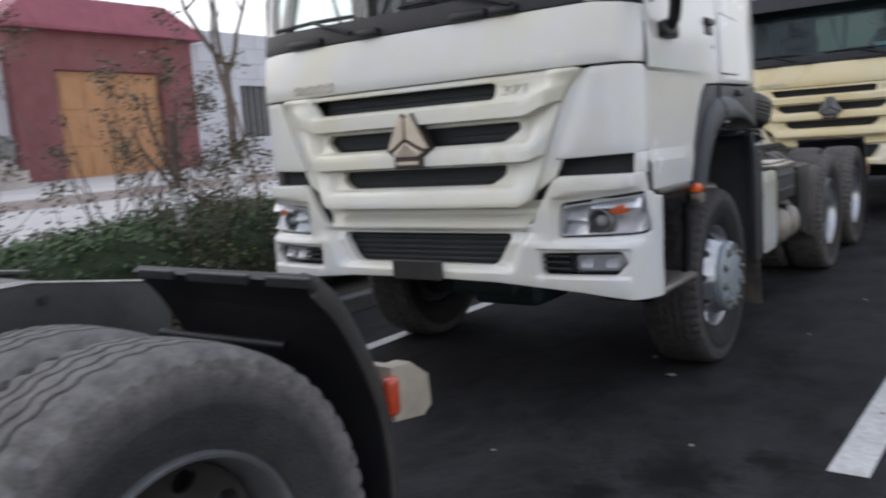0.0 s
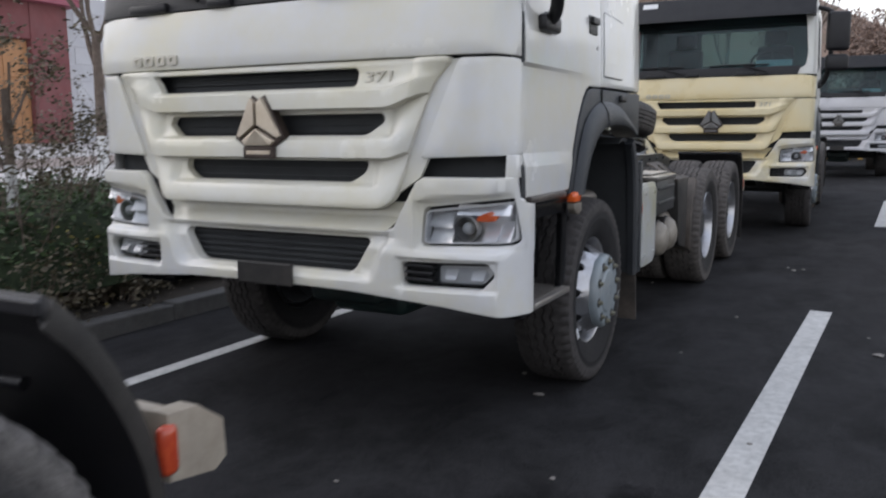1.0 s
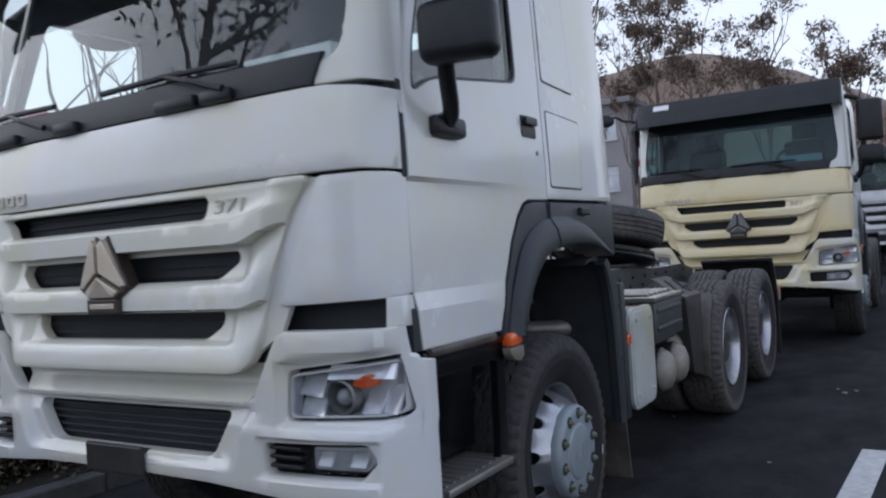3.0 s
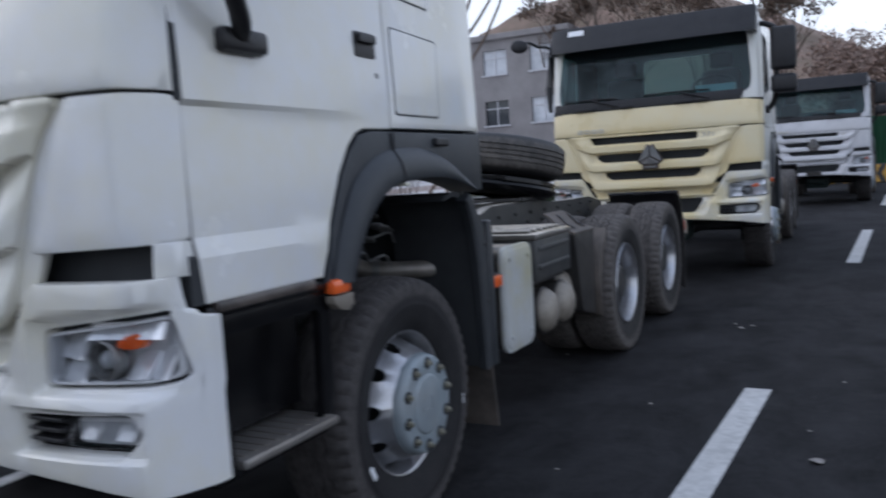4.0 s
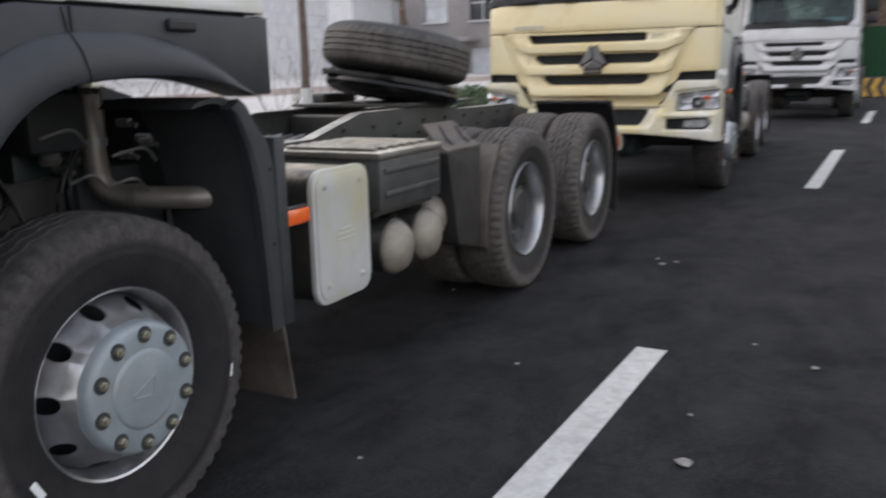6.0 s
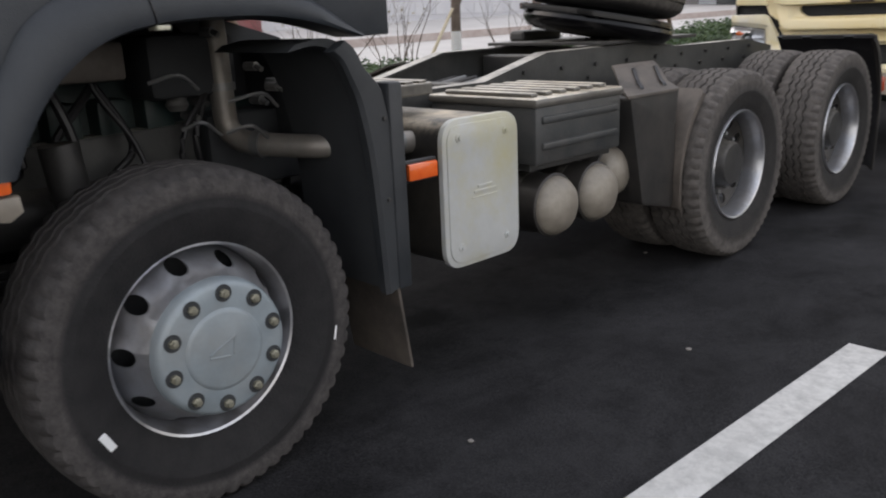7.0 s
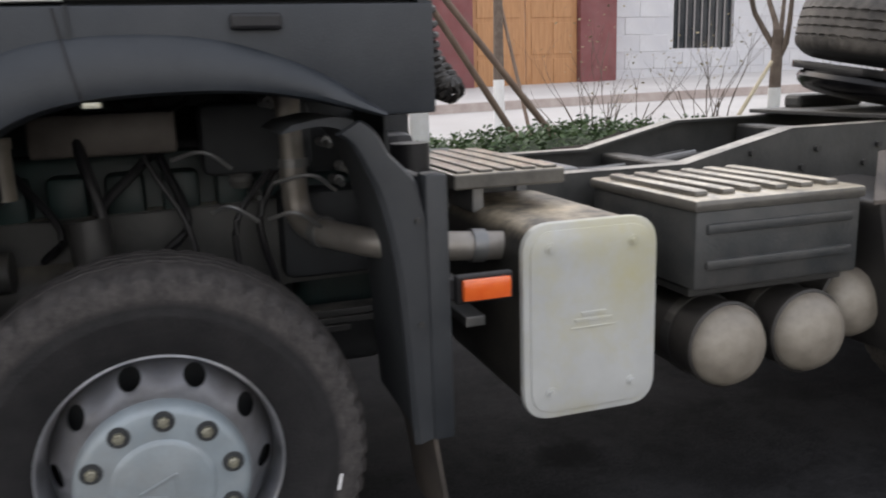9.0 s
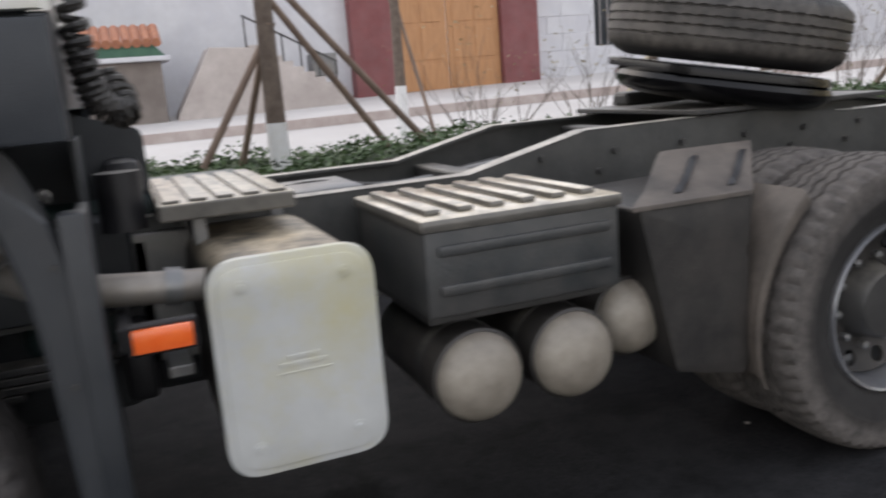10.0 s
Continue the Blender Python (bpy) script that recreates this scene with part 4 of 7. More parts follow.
        for x, f in ((1.150, -0.04), (1.183, 0.02), (1.188, 0.2), (1.1845, 0.6), (1.163, 0.92), (1.152, 1.0)):
            y = 1.445 - 0.03 * f
            row = [(p[0] + (q[0] - p[0]) * f, p[1] + (q[1] - p[1]) * f) for p, q in zip(ip, op)]
            i = next(i for i in range(1, len(row)) if row[i][0] >= y)
            k = (y - row[i - 1][0]) / (row[i][0] - row[i - 1][0])
            joint.append((s * (x + 0.0015), y, row[i - 1][1] + k * (row[i][1] - row[i - 1][1])))
        bm = bmesh.new()
        tube(bm, joint + [(s * 1.150, 1.405, 1.552)], 0.0025, 6)
        part("wing_joint", bm, BLACK, wing, "", True)
        bm = bmesh.new()
        box(bm, s * 1.130, s * 1.186, 1.443, 1.478, 1.352, 1.364, 0.003)
        part("clip", bm, PLATE, wing, "small pale metal clip", True)
        bm = bmesh.new()
        sheet(bm, [(1.430, 1.365), (1.438, 1.365), (1.434, 1.558), (1.426, 1.558)], [], 0.004, side(s, 0.009))
        part("wing_seam", bm, DARK, wing)
        bm = bmesh.new()
        box(bm, s * 1.145, s * 1.168, 1.75, 1.86, 1.505, 1.54, 0.008)
        part("wing_catch", bm, BLACK, wing)
        bm = bmesh.new()
        box(bm, s * 1.125, s * 1.172, 0.965, 1.062, 1.012, 1.062, 0.012)
        ind = part("side_indicator", bm, ORANGE, T, "orange side indicator above a pale bracket", True)
        bm = bmesh.new()
        sheet(bm, [(0.966, 0.985), (0.995, 0.960), (1.045, 0.950), (1.078, 0.970), (1.075, 1.008), (0.962, 1.008)], [], 0.035, lambda u, v, w, s=s: Vector((s * (1.168 - w), u, v)), bev=0.008)
        part("indicator_bracket", bm, TANK, ind, "pale plastic bracket", True)
        # entry steps
        bm = bmesh.new()
        sheet(bm, rounded([(0.415, 0.555), (0.965, 0.575), (0.99, 0.66), (1.00, 1.045), (0.415, 1.045)], 0.02), [rounded([(0.50, 0.614), (0.925, 0.614), (0.940, 0.97), (0.50, 0.97)], 0.02)], 0.03, lambda u, v, w, s=s: Vector((s * (1.120 - w), u, v)), bev=0.006)
        st = part("entry_step", bm, GLOSSY, T, "glossy black entry step box under the door", True)
        bm = bmesh.new()
        sheet(bm, [(0.42, 0.64), (0.98, 0.64), (0.995, 1.04), (0.42, 1.04)], [], 0.25, lambda u, v, w, s=s: Vector((s * (0.985 - w), u, v)), bev=0.012)
        part("step_box", bm, GLOSSY, st, "", True)
        bm = bmesh.new()
        box(bm, s * 0.83, s * 1.140, 0.42, 0.99, 1.028, 1.068, 0.016)
        part("upper_ledge", bm, GLOSSY, st, "", True)
        bm = bmesh.new()
        box(bm, s * 0.88, s * 1.115, 0.42, 0.96, 0.555, 0.60, 0.012)
        part("lower_ledge", bm, GLOSSY, st, "", True)
        for z, y0, y1 in ((0.585, 0.50, 0.96), (1.046, 0.45, 0.89)):
            bm = bmesh.new()
            box(bm, s * 0.92, s * 1.155, y0, y1, z, z + 0.03, 0.008)
            tr = part("tread", bm, ALU if z < 1 else STEPGLINT, st, "worn aluminium step tread" if z < 1 else "upper tread with a highlight put into its colour", True)
            rib = None
            for k in range(9):
                y = y0 + 0.03 + (y1 - y0 - 0.06) * k / 8
                if rib is None:
                    bm = bmesh.new()
                    box(bm, s * 0.95, s * 1.125, -0.006, 0.006, z + 0.029, z + 0.034, 0.0015)
                    rib = part("tread_rib", bm, ALU if z < 1 else STEPGLINT, tr, "", False, pose(0, y, 0))
                else:
                    again(rib, tr, pose(0, y, 0))
        mirror_unit(T, s)
        # mudguard behind the front wheel
        prof = curve_pts([(1.82, 1.266, 0), (1.92, 1.280, 0), (1.990, 1.252, 0), (2.033, 1.175, 0), (2.062, 1.09, 0), (2.095, 0.90, 0), (2.12, 0.48, 0)], 5)
        bm = bmesh.new()
        rings = [[bm.verts.new((s * x, p[0] + dy * min(1, max(0.58, 1 - (p[1] - 1.12) * 6)), p[1] + dz)) for x, dy, dz in ((1.125, 0.004, 0.002), (1.160, 0.0, 0), (1.172, 0.012, 0.004), (1.175, 0.045, 0.016), (1.172, 0.088, 0.030), (1.160, 0.096, 0.034), (1.125, 0.090, 0.030))] for p in prof if p[0] > 1.955]
        for a, b in zip(rings, rings[1:]):
            for j in range(7):
                bm.faces.new((a[j], a[(j + 1) % 7], b[(j + 1) % 7], b[j]))
        bm.faces.new(rings[0]), bm.faces.new(rings[-1])
        mg = part("mudguard", bm, MUDG, T, "black plastic mudguard behind the front wheel", True)
        # inner face is near-black, to hold the arch's shade in its colour
        bm = bmesh.new()
        rings = [[bm.verts.new((s * x, p[0] + dy, p[1] + dz)) for x, dy, dz in ((0.72, 0.02, 0.01), (1.13, 0.02, 0.01), (1.13, 0.05, 0.03), (0.72, 0.05, 0.03))] for p in prof]
        for a, b in zip(rings, rings[1:]):
            for j in range(4):
                bm.faces.new((a[j], a[(j + 1) % 4], b[(j + 1) % 4], b[j]))
        bm.faces.new(rings[0]), bm.faces.new(rings[-1])
        part("inner_shell", bm, DARK, mg, "", True)
        bm = bmesh.new()
        box(bm, s * 1.10, s * 1.182, 2.165, 2.222, 0.49, 1.168, 0.010, 2)
        box(bm, s * 0.80, s * 1.12, 2.185, 2.215, 0.52, 1.150, 0.008, 2)
        part("mudguard_edge", bm, MUDG, mg, "square rear edge of the mudguard", True)
        for z in (0.80, 1.06):
            bm = bmesh.new()
            cyl(bm, 0.007, (s * 1.17, 2.145, z), (s * 1.182, 2.145, z), 10)
            part("bolt", bm, FRAME, mg)
        bm = bmesh.new()
        box(bm, s * 0.84, s * 1.165, -0.006, 0.006, -0.32, 0, 0.003, m=pose(0, 2.17, 0.505, 8))
        part("mud_flap", bm, BROWN, mg, "dusty rubber mud flap")
    # roof, back wall, floor, inside
    bm = bmesh.new()
    sheet(bm, [(-1.095, 0.36), (1.095, 0.36), (1.095, 2.19), (-1.095, 2.19)], [], 0.04, lambda u, v, w: Vector((u, v, 2.82 - w - 0.05 * (u / 1.13) ** 4 + 0.03 * (v - 0.36))), CU, [0.8, 1.3, 1.7], 0.015)
    part("roof", bm, WHITE, T, "white painted cab roof", True)
    bm = bmesh.new()
    sheet(bm, [(-1.13, 1.572), (1.13, 1.572), (1.10, 2.78), (-1.10, 2.78)], [rounded([(-0.46, 2.18), (0.46, 2.18), (0.46, 2.64), (-0.46, 2.64)], 0.06)], 0.04, lambda u, v, w: Vector((u, 2.22 - w, v)), [], [], 0.01)
    bk = part("back_wall", bm, WHITE, T, "white painted back wall of the cab", True)
    bm = bmesh.new()
    sheet(bm, rounded([(-0.46, 2.18), (0.46, 2.18), (0.46, 2.64), (-0.46, 2.64)], 0.06), [], 0.0006, lambda u, v, w: Vector((u, 2.20 - w, v)))
    g = part("rear_window", bm, REARG, bk)
    g.visible_shadow = False
    bm = bmesh.new()
    # its middle is cut higher, so that daylight shows between it and the frame
    sheet(bm, [(-1.135, 1.315), (-1.03, 1.315), (-1.01, 1.374), (1.01, 1.374), (1.03, 1.315), (1.135, 1.315), (1.135, 1.568), (-1.135, 1.568)], [], 0.038, lambda u, v, w: Vector((u, 2.214 - w, v)), bev=0.006)
    part("lower_back_panel", bm, FENDER, T, "dark grey plastic panel under the cab's back wall")
    bm = bmesh.new()
    box(bm, -1.08, 1.08, 0.42, 2.17, 1.40, 1.43, 0.01)
    box(bm, -1.08, 1.08, 0.36, 0.95, 1.09, 1.12, 0.01)
    box(bm, -1.08, 1.08, 0.92, 0.96, 1.10, 1.41, 0.01)
    box(bm, -0.80, 0.80, 0.95, 2.05, 1.385, 1.60, 0.04)
    part("cab_floor", bm, DARK, T)
    bm = bmesh.new()
    for s in (1, -1):
        sheet(bm, [(0.44, 1.45), (2.17, 1.45), (2.17, 2.72), (0.62, 2.72), (0.43, 1.95)], [rounded([(0.47, 1.91), (0.59, 1.965), (1.21, 2.04), (1.21, 2.60), (0.67, 2.60), (0.49, 2.06)], 0.05)], 0.01, lambda u, v, w, s=s: Vector((s * (1.085 - w), u, v)))
    box(bm, -1.095, 1.095, 0.50, 2.17, 2.72, 2.745, 0.004)
    part("cab_lining", bm, TRIM, T)
    bm = bmesh.new()
    box(bm, -1.04, 1.04, 0.40, 0.78, 1.62, 2.02, 0.07, 3)
    box(bm, 0.25, 0.85, 0.62, 0.86, 1.85, 2.06, 0.05, 3)
    dash = part("dashboard", bm, FENDER, T, "dark grey dashboard", True)
    bm = bmesh.new()
    box(bm, -0.17, 0.13, 0.42, 0.60, 2.022, 2.028, 0.002, m=pose(0, 0, 0, 0, 0, 6))
    part("paper", bm, PAPER, dash, "white paper on the dashboard")
    bm = bmesh.new()
    box(bm, 0.45, 0.85, 0.42, 0.56, 2.024, 2.10, 0.004)
    part("paper", bm, PAPER, dash, "white paper on the dashboard")
    bm = bmesh.new()
    ring = [(0.225 * math.cos(2 * math.pi * i / 36), 0.225 * math.sin(2 * math.pi * i / 36), 0) for i in range(37)]
    tube(bm, ring, 0.017, 10)
    for a in (0, 120, 240):
        tube(bm, [(0, 0, -0.03), (0.22 * math.cos(radians(a + 90)), 0.22 * math.sin(radians(a + 90)), 0)], 0.013, 8)
    cyl(bm, 0.06, (0, 0, -0.05), (0, 0, 0), 20)
    cyl(bm, 0.035, (0, 0, -0.35), (0, 0, -0.04), 14)
    part("steering_wheel", bm, BLACK, T, "black steering wheel", True, pose(0.58, 0.86, 2.13, 32))
    for s in (1, -1):
        bm = bmesh.new()
        box(bm, s * 0.58 - 0.24, s * 0.58 + 0.24, 1.05, 1.55, 1.62, 1.80, 0.06, 3)
        box(bm, -0.23, 0.23, -0.07, 0.07, 0, 0.62, 0.06, 3, m=pose(s * 0.58, 1.55, 1.76, -10))
        box(bm, -0.14, 0.14, -0.05, 0.05, 0.64, 0.84, 0.045, 3, m=pose(s * 0.58, 1.55, 1.76, -10))
        part("seat", bm, SEAT, T, "dark cloth seat", True)
    bm = bmesh.new()
    box(bm, -1.05, 1.05, 1.72, 2.07, 1.62, 1.78, 0.05, 3)
    part("bunk", bm, SEAT, T, "", True)

    # ---- chassis ----
    for s in (1, -1):
        bm = bmesh.new()
        path = [(0.45, 0.72, 1.0), (2.2, 0.76, 1.04), (3.42, 0.76, 1.045), (3.90, 0.87, 1.155), (4.75, 0.88, 1.160), (5.20, 0.88, 1.118), (6.17, 0.88, 1.116), (6.56, 0.88, 1.052)]
        pts = []
        for y, a, b in path:
            pts.append([bm.verts.new((s * x, y, z)) for x, z in ((0.345, a), (0.425, a), (0.425, a + 0.008), (0.424, b - 0.008), (0.425, b), (0.345, b), (0.345, b - 0.012), (0.408, b - 0.012), (0.408, a + 0.012), (0.345, a + 0.012))])
        for p, q in zip(pts, pts[1:]):
            for j in range(10):
                bm.faces.new((p[j], p[(j + 1) % 10], q[(j + 1) % 10], q[j]))
        bm.faces.new(pts[0]), bm.faces.new(pts[-1])
        r = part("frame_rail", bm, RAIL, T, "dark dusty steel frame rail stepping up to the rear")
        for i in range(13):
            y = 2.4 + 0.31 * i
            bm = bmesh.new()
            z = 0.9 if y < 3.45 else 1.0
            cyl(bm, 0.013, (s * 0.424, y, z), (s * 0.440, y, z), 6)
            rv = part("rivet", bm, FRAME, r)
            again(rv, r, pose(0, 0.07, 0.07))
    for y, z0, z1 in ((0.8, 0.78, 0.95), (2.55, 0.82, 1.0), (3.55, 0.80, 1.02), (4.30, 0.92, 1.12), (5.30, 0.90, 1.09), (6.40, 0.90, 1.05)):
        bm = bmesh.new()
        box(bm, -0.36, 0.36, y - 0.05, y + 0.05, z0, z1, 0.012)
        part("cross_member", bm, FRAME, T)
    bm = bmesh.new()
    cyl(bm, 0.055, (0, 2.0, 0.82), (0, 4.5, 0.68), 20)
    cyl(bm, 0.05, (0, 4.75, 0.65), (0, 5.9, 0.62), 20)
    part("prop_shaft", bm, FRAME, T, "", True)
    for y in (Y1, Y2, Y3):
        bm = bmesh.new()
        cyl(bm, 0.065, (-0.95, y, HUB[y]), (0.95, y, HUB[y]), 16)
        if y > 2:
            bmesh.ops.create_uvsphere(bm, u_segments=24, v_segments=14, radius=0.24, matrix=Matrix.Translation((0, y, HUB[y] + 0.04)))
        part("axle", bm, FRAME, T, "", True)
        for s in (1, -1):
            bm = bmesh.new()
            for k in range(5):
                L = 0.85 - 0.13 * k
                box(bm, s * 0.46, s * 0.55, y - L, y + L, 0.66 - 0.026 * k, 0.682 - 0.026 * k, 0.003)
            box(bm, s * 0.45, s * 0.56, y - 0.07, y + 0.07, 0.5, 0.70, 0.01)
            part("leaf_spring", bm, FRAME, T)
    for s in (1, -1):
        front_wheel(T, s * 0.976, Y1 + 0.015, s)
        rear_wheel(T, s * 1.045, Y2, s)
        rear_wheel(T, s * 1.045, Y3, s)
    # engine and what shows through the wheel arch
    bm = bmesh.new()
    box(bm, -0.33, 0.33, 0.85, 1.95, 0.72, 1.20, 0.03)
    eng = part("engine", bm, ENGINE, T, "dark green diesel engine block", True)
    bm = bmesh.new()
    box(bm, -0.24, 0.30, 0.80, 1.90, 1.19, 1.36, 0.03)
    part("rocker_cover", bm, ENGINE, eng, "", True)
    for k in range(6):
        bm = bmesh.new()
        box(bm, 0.26, 0.42, 0.92 + 0.16 * k, 1.03 + 0.16 * k, 1.0, 1.14, 0.02)
        part("manifold_block", bm, ENGINE, eng, "", True)
        bm = bmesh.new()
        box(bm, 0.30, 0.36, 0.9 + 0.17 * k, 0.98 + 0.17 * k, 0.75, 0.98, 0.02)
        part("casting_rib", bm, ENGINE, eng, "", True)
    bm = bmesh.new()
    cyl(bm, 0.10, (0.38, 1.05, 0.80), (0.38, 1.40, 0.80), 20)
    part("starter_motor", bm, FRAME, eng, "", True)
    bm = bmesh.new()
    box(bm, 0.46, 0.60, 1.05, 1.12, 1.06, 1.09, 0.004)
    part("pale_tag", bm, TANK, eng)
    for y, z, ln in ((1.70, 1.20, 0.10), (1.98, 1.12, 0.12), (1.93, 1.02, 0.09), (1.76, 1.05, 0.07)):
        bm = bmesh.new()
        tube(bm, curve_pts([(0.74, y - ln, z), (0.78, y - 0.02, z + 0.02), (0.76, y + 0.05, z - 0.03)], 4), 0.006, 8)
        part("steel_line", bm, STEEL, eng, "bright metal fuel line", True)
    bm = bmesh.new()
    box(bm, 0.40, 0.56, 1.23, 1.62, 1.205, 1.325, 0.014)
    part("oil_cooler", bm, RADIATOR, eng, "dusty ribbed heat shield", True)
    bm = bmesh.new()
    box(bm, -0.30, 0.34, 1.95, 2.75, 0.62, 1.10, 0.05, 3)
    cyl(bm, 0.24, (0.0, 1.92, 0.86), (0.0, 2.2, 0.86), 24)
    part("gearbox", bm, ENGINE, T, "dark oily gearbox behind the engine", True)
    # plain dark boxes added to fill the view through the wheel arch
    for x0, x1, y0, y1, z0, z1 in ((-0.98, -0.40, 1.30, 2.12, 0.98, 1.37), (0.36, 0.58, 1.68, 2.0, 1.13, 1.34), (0.40, 0.66, 0.98, 1.16, 1.08, 1.36), (0.34, 0.50, 1.90, 2.30, 0.78, 1.06)):
        bm = bmesh.new()
        box(bm, x0, x1, y0, y1, z0, z1, 0.03)
        part("engine_bay_box", bm, DARK, T, "", True)
    # added dark panels stop daylight showing through beside the gearbox
    bm = bmesh.new()
    sheet(bm, rounded([(1.50, 0.98), (2.38, 0.98), (2.38, 1.30), (2.10, 1.385), (1.50, 1.385)], 0.03), [], 0.012, lambda u, v, w: Vector((0.30 - w, u, v)))
    box(bm, -0.90, 0.70, 2.190, 2.204, 0.96, 1.298, 0.003)
    part("heat_shield", bm, DARK, T, "plain dark panels added to block the view through the wheel arch")
    # inner wheel-arch liner under the cab
    bm = bmesh.new()
    box(bm, -1.09, 1.09, 0.98, 2.17, 1.385, 1.398, 0.004)
    part("arch_liner", bm, DARK, T)
    bm = bmesh.new()
    cyl(bm, 0.04, (0.55, 1.15, 1.10), (0.55, 1.15, 1.24), 18)
    cyl(bm, 0.045, (0.55, 1.15, 1.24), (0.55, 1.15, 1.27), 18)
    part("filter_cup", bm, TANK, eng, "", True)
    bm = bmesh.new()
    lathe(bm, [(0.0005, 0.0), (0.026, 0.0)] + [(0.032 + 0.008 * (k % 2), 0.008 + 0.013 * k) for k in range(9)] + [(0.026, 0.122), (0.0005, 0.122)], 20)
    part("air_spring", bm, STEEL, T, "dusty ribbed cab spring", True, pose(0.521, 1.790, 1.088, 0, -90, 0))
    # several of these bits stand in for daylight leaking through the bay
    for x, y, z in ((0.60, 2.02, 1.22), (0.55, 2.06, 1.10), (0.62, 1.86, 1.34), (0.60, 2.10, 1.16), (0.47, 1.86, 1.19), (0.49, 1.84, 1.15), (0.46, 1.88, 1.11), (0.50, 1.82, 1.07), (0.66, 2.06, 1.15)):
        bm = bmesh.new()
        cyl(bm, 0.016, (x, y, z), (x + 0.05, y + 0.01, z), 8)
        cyl(bm, 0.010, (x + 0.05, y + 0.01, z), (x + 0.075, y + 0.015, z - 0.01), 8)
        part("pipe_fitting", bm, STEEL, T, "bright metal fitting, partly in place of leaking daylight", True)
    rnd = random.Random(4)
    for k in range(9):
        bm = bmesh.new()
        y = 1.0 + 0.11 * k
        x = 0.42 + 0.25 * rnd.random()
        tube(bm, curve_pts([(x, y, 0.72 + 0.2 * rnd.random()), (x + 0.05 * rnd.uniform(-1, 1), y + 0.1 * rnd.uniform(-1, 1), 1.0), (x - 0.1 * rnd.random(), y + 0.15 * rnd.uniform(-1, 1), 1.22), (x - 0.15, y, 1.36)], 5), 0.008 + 0.012 * rnd.random(), 8)
        part("hose", bm, BLACK, eng, "", True)
    for s in (1, -1):
        bm = bmesh.new()
        cyl(bm, 0.045, (s * 0.62, 1.42, 0.60), (s * 0.60, 1.36, 1.02), 16)
        cyl(bm, 0.058, (s * 0.608, 1.38, 0.82), (s * 0.60, 1.36, 1.04), 16)
        part("shock_absorber", bm, FRAME, T, "", True)
    bm = bmesh.new()
    box(bm, 0.42, 0.72, 0.62, 0.95, 0.80, 1.05, 0.03)
    cyl(bm, 0.06, (0.55, 0.9, 0.9), (0.55, 1.15, 0.9), 16)
    part("steering_box", bm, FRAME, T, "", True)
    # exhaust
    clamp = []
    bm = bmesh.new()
    tube(bm, curve_pts([(0.56, 1.93, 1.42), (0.56, 1.935, 1.30), (0.56, 1.94, 1.10), (0.565, 1.945, 1.02), (0.60, 1.965, 0.975), (0.68, 2.00, 0.960), (0.80, 2.06, 0.955), (0.90, 2.14, 0.950), (0.94, 2.28, 0.940), (0.94, 2.46, 0.925)], 7), 0.041, 18)
    for p, q in (((0.56, 1.94, 1.17), (0.56, 1.94, 1.145)), ((0.66, 1.991, 0.961), (0.69, 2.005, 0.960)), ((0.94, 2.36, 0.934), (0.94, 2.40, 0.930))):
        clamp.append((p, q))
    pipe = part("exhaust_pipe", bm, PIPE, T, "dull grey exhaust pipe with a wide elbow", True)
    for p, q in clamp:
        bm = bmesh.new()
        cyl(bm, 0.048, p, q, 20)
        part("pipe_clamp", bm, STEEL, pipe, "", True)
    rr = rounded([(2.445, 0.475), (2.832, 0.475), (2.832, 1.005), (2.445, 1.005)], 0.10, 7)
    bm = bmesh.new()
    sheet(bm, rr, [], 0.62, lambda u, v, w: Vector((1.105 - w, u, v)), bev=0.012)
    mu = part("muffler", bm, MUFF, T, "box-shaped exhaust muffler with a dusty rounded top", True)
    bm = bmesh.new()
    sheet(bm, rounded([(2.438, 0.468), (2.840, 0.468), (2.840, 1.012), (2.438, 1.012)], 0.085, 7), [], 0.022, lambda u, v, w: Vector((1.125 - w, u, v)), bev=0.007)
    sheet(bm, rounded([(2.458, 0.488), (2.820, 0.488), (2.820, 0.992), (2.458, 0.992)], 0.07, 7), [], 0.010, lambda u, v, w: Vector((1.131 - w, u, v)), bev=0.004)
    pl = part("end_plate", bm, PLATE, mu, "pale grey end plate with four corner bolts", True)
    for y in (2.515, 2.762):
        for z in (0.545, 0.945):
            bm = bmesh.new()
            cyl(bm, 0.016, (1.128, y, z), (1.134, y, z), 14)
            cyl(bm, 0.009, (1.13, y, z), (1.142, y, z), 6)
            part("bolt", bm, PLATE, pl)
    bm = bmesh.new()
    box(bm, 1.1295, 1.134, 2.585, 2.70, 0.735, 0.745, 0.001)
    box(bm, 1.1295, 1.134, 2.605, 2.68, 0.753, 0.763, 0.001)
    box(bm, 1.1295, 1.133, 2.575, 2.71, 0.716, 0.721, 0.001)
    part("embossed_bar", bm, PLATE, pl)
    bm = bmesh.new()
    box(bm, 1.122, 1.142, 2.268, 2.400, 0.832, 0.888, 0.006)
    o = part("side_marker", bm, ORANGE, T, "rectangular orange side marker", True)
    bm = bmesh.new()
    box(bm, 1.10, 1.123, 2.255, 2.412, 0.822, 0.898, 0.006)
    box(bm, 0.60, 1.11, 2.24, 2.27, 0.83, 0.89, 0.006)
    part("bracket", bm, BLACK, o)
    bm = bmesh.new()
    box(bm, 0.45, 0.95, 2.34, 2.40, 0.70, 0.73, 0.004)
    box(bm, 0.43, 0.47, 2.30, 2.75, 0.60, 1.0, 0.006)
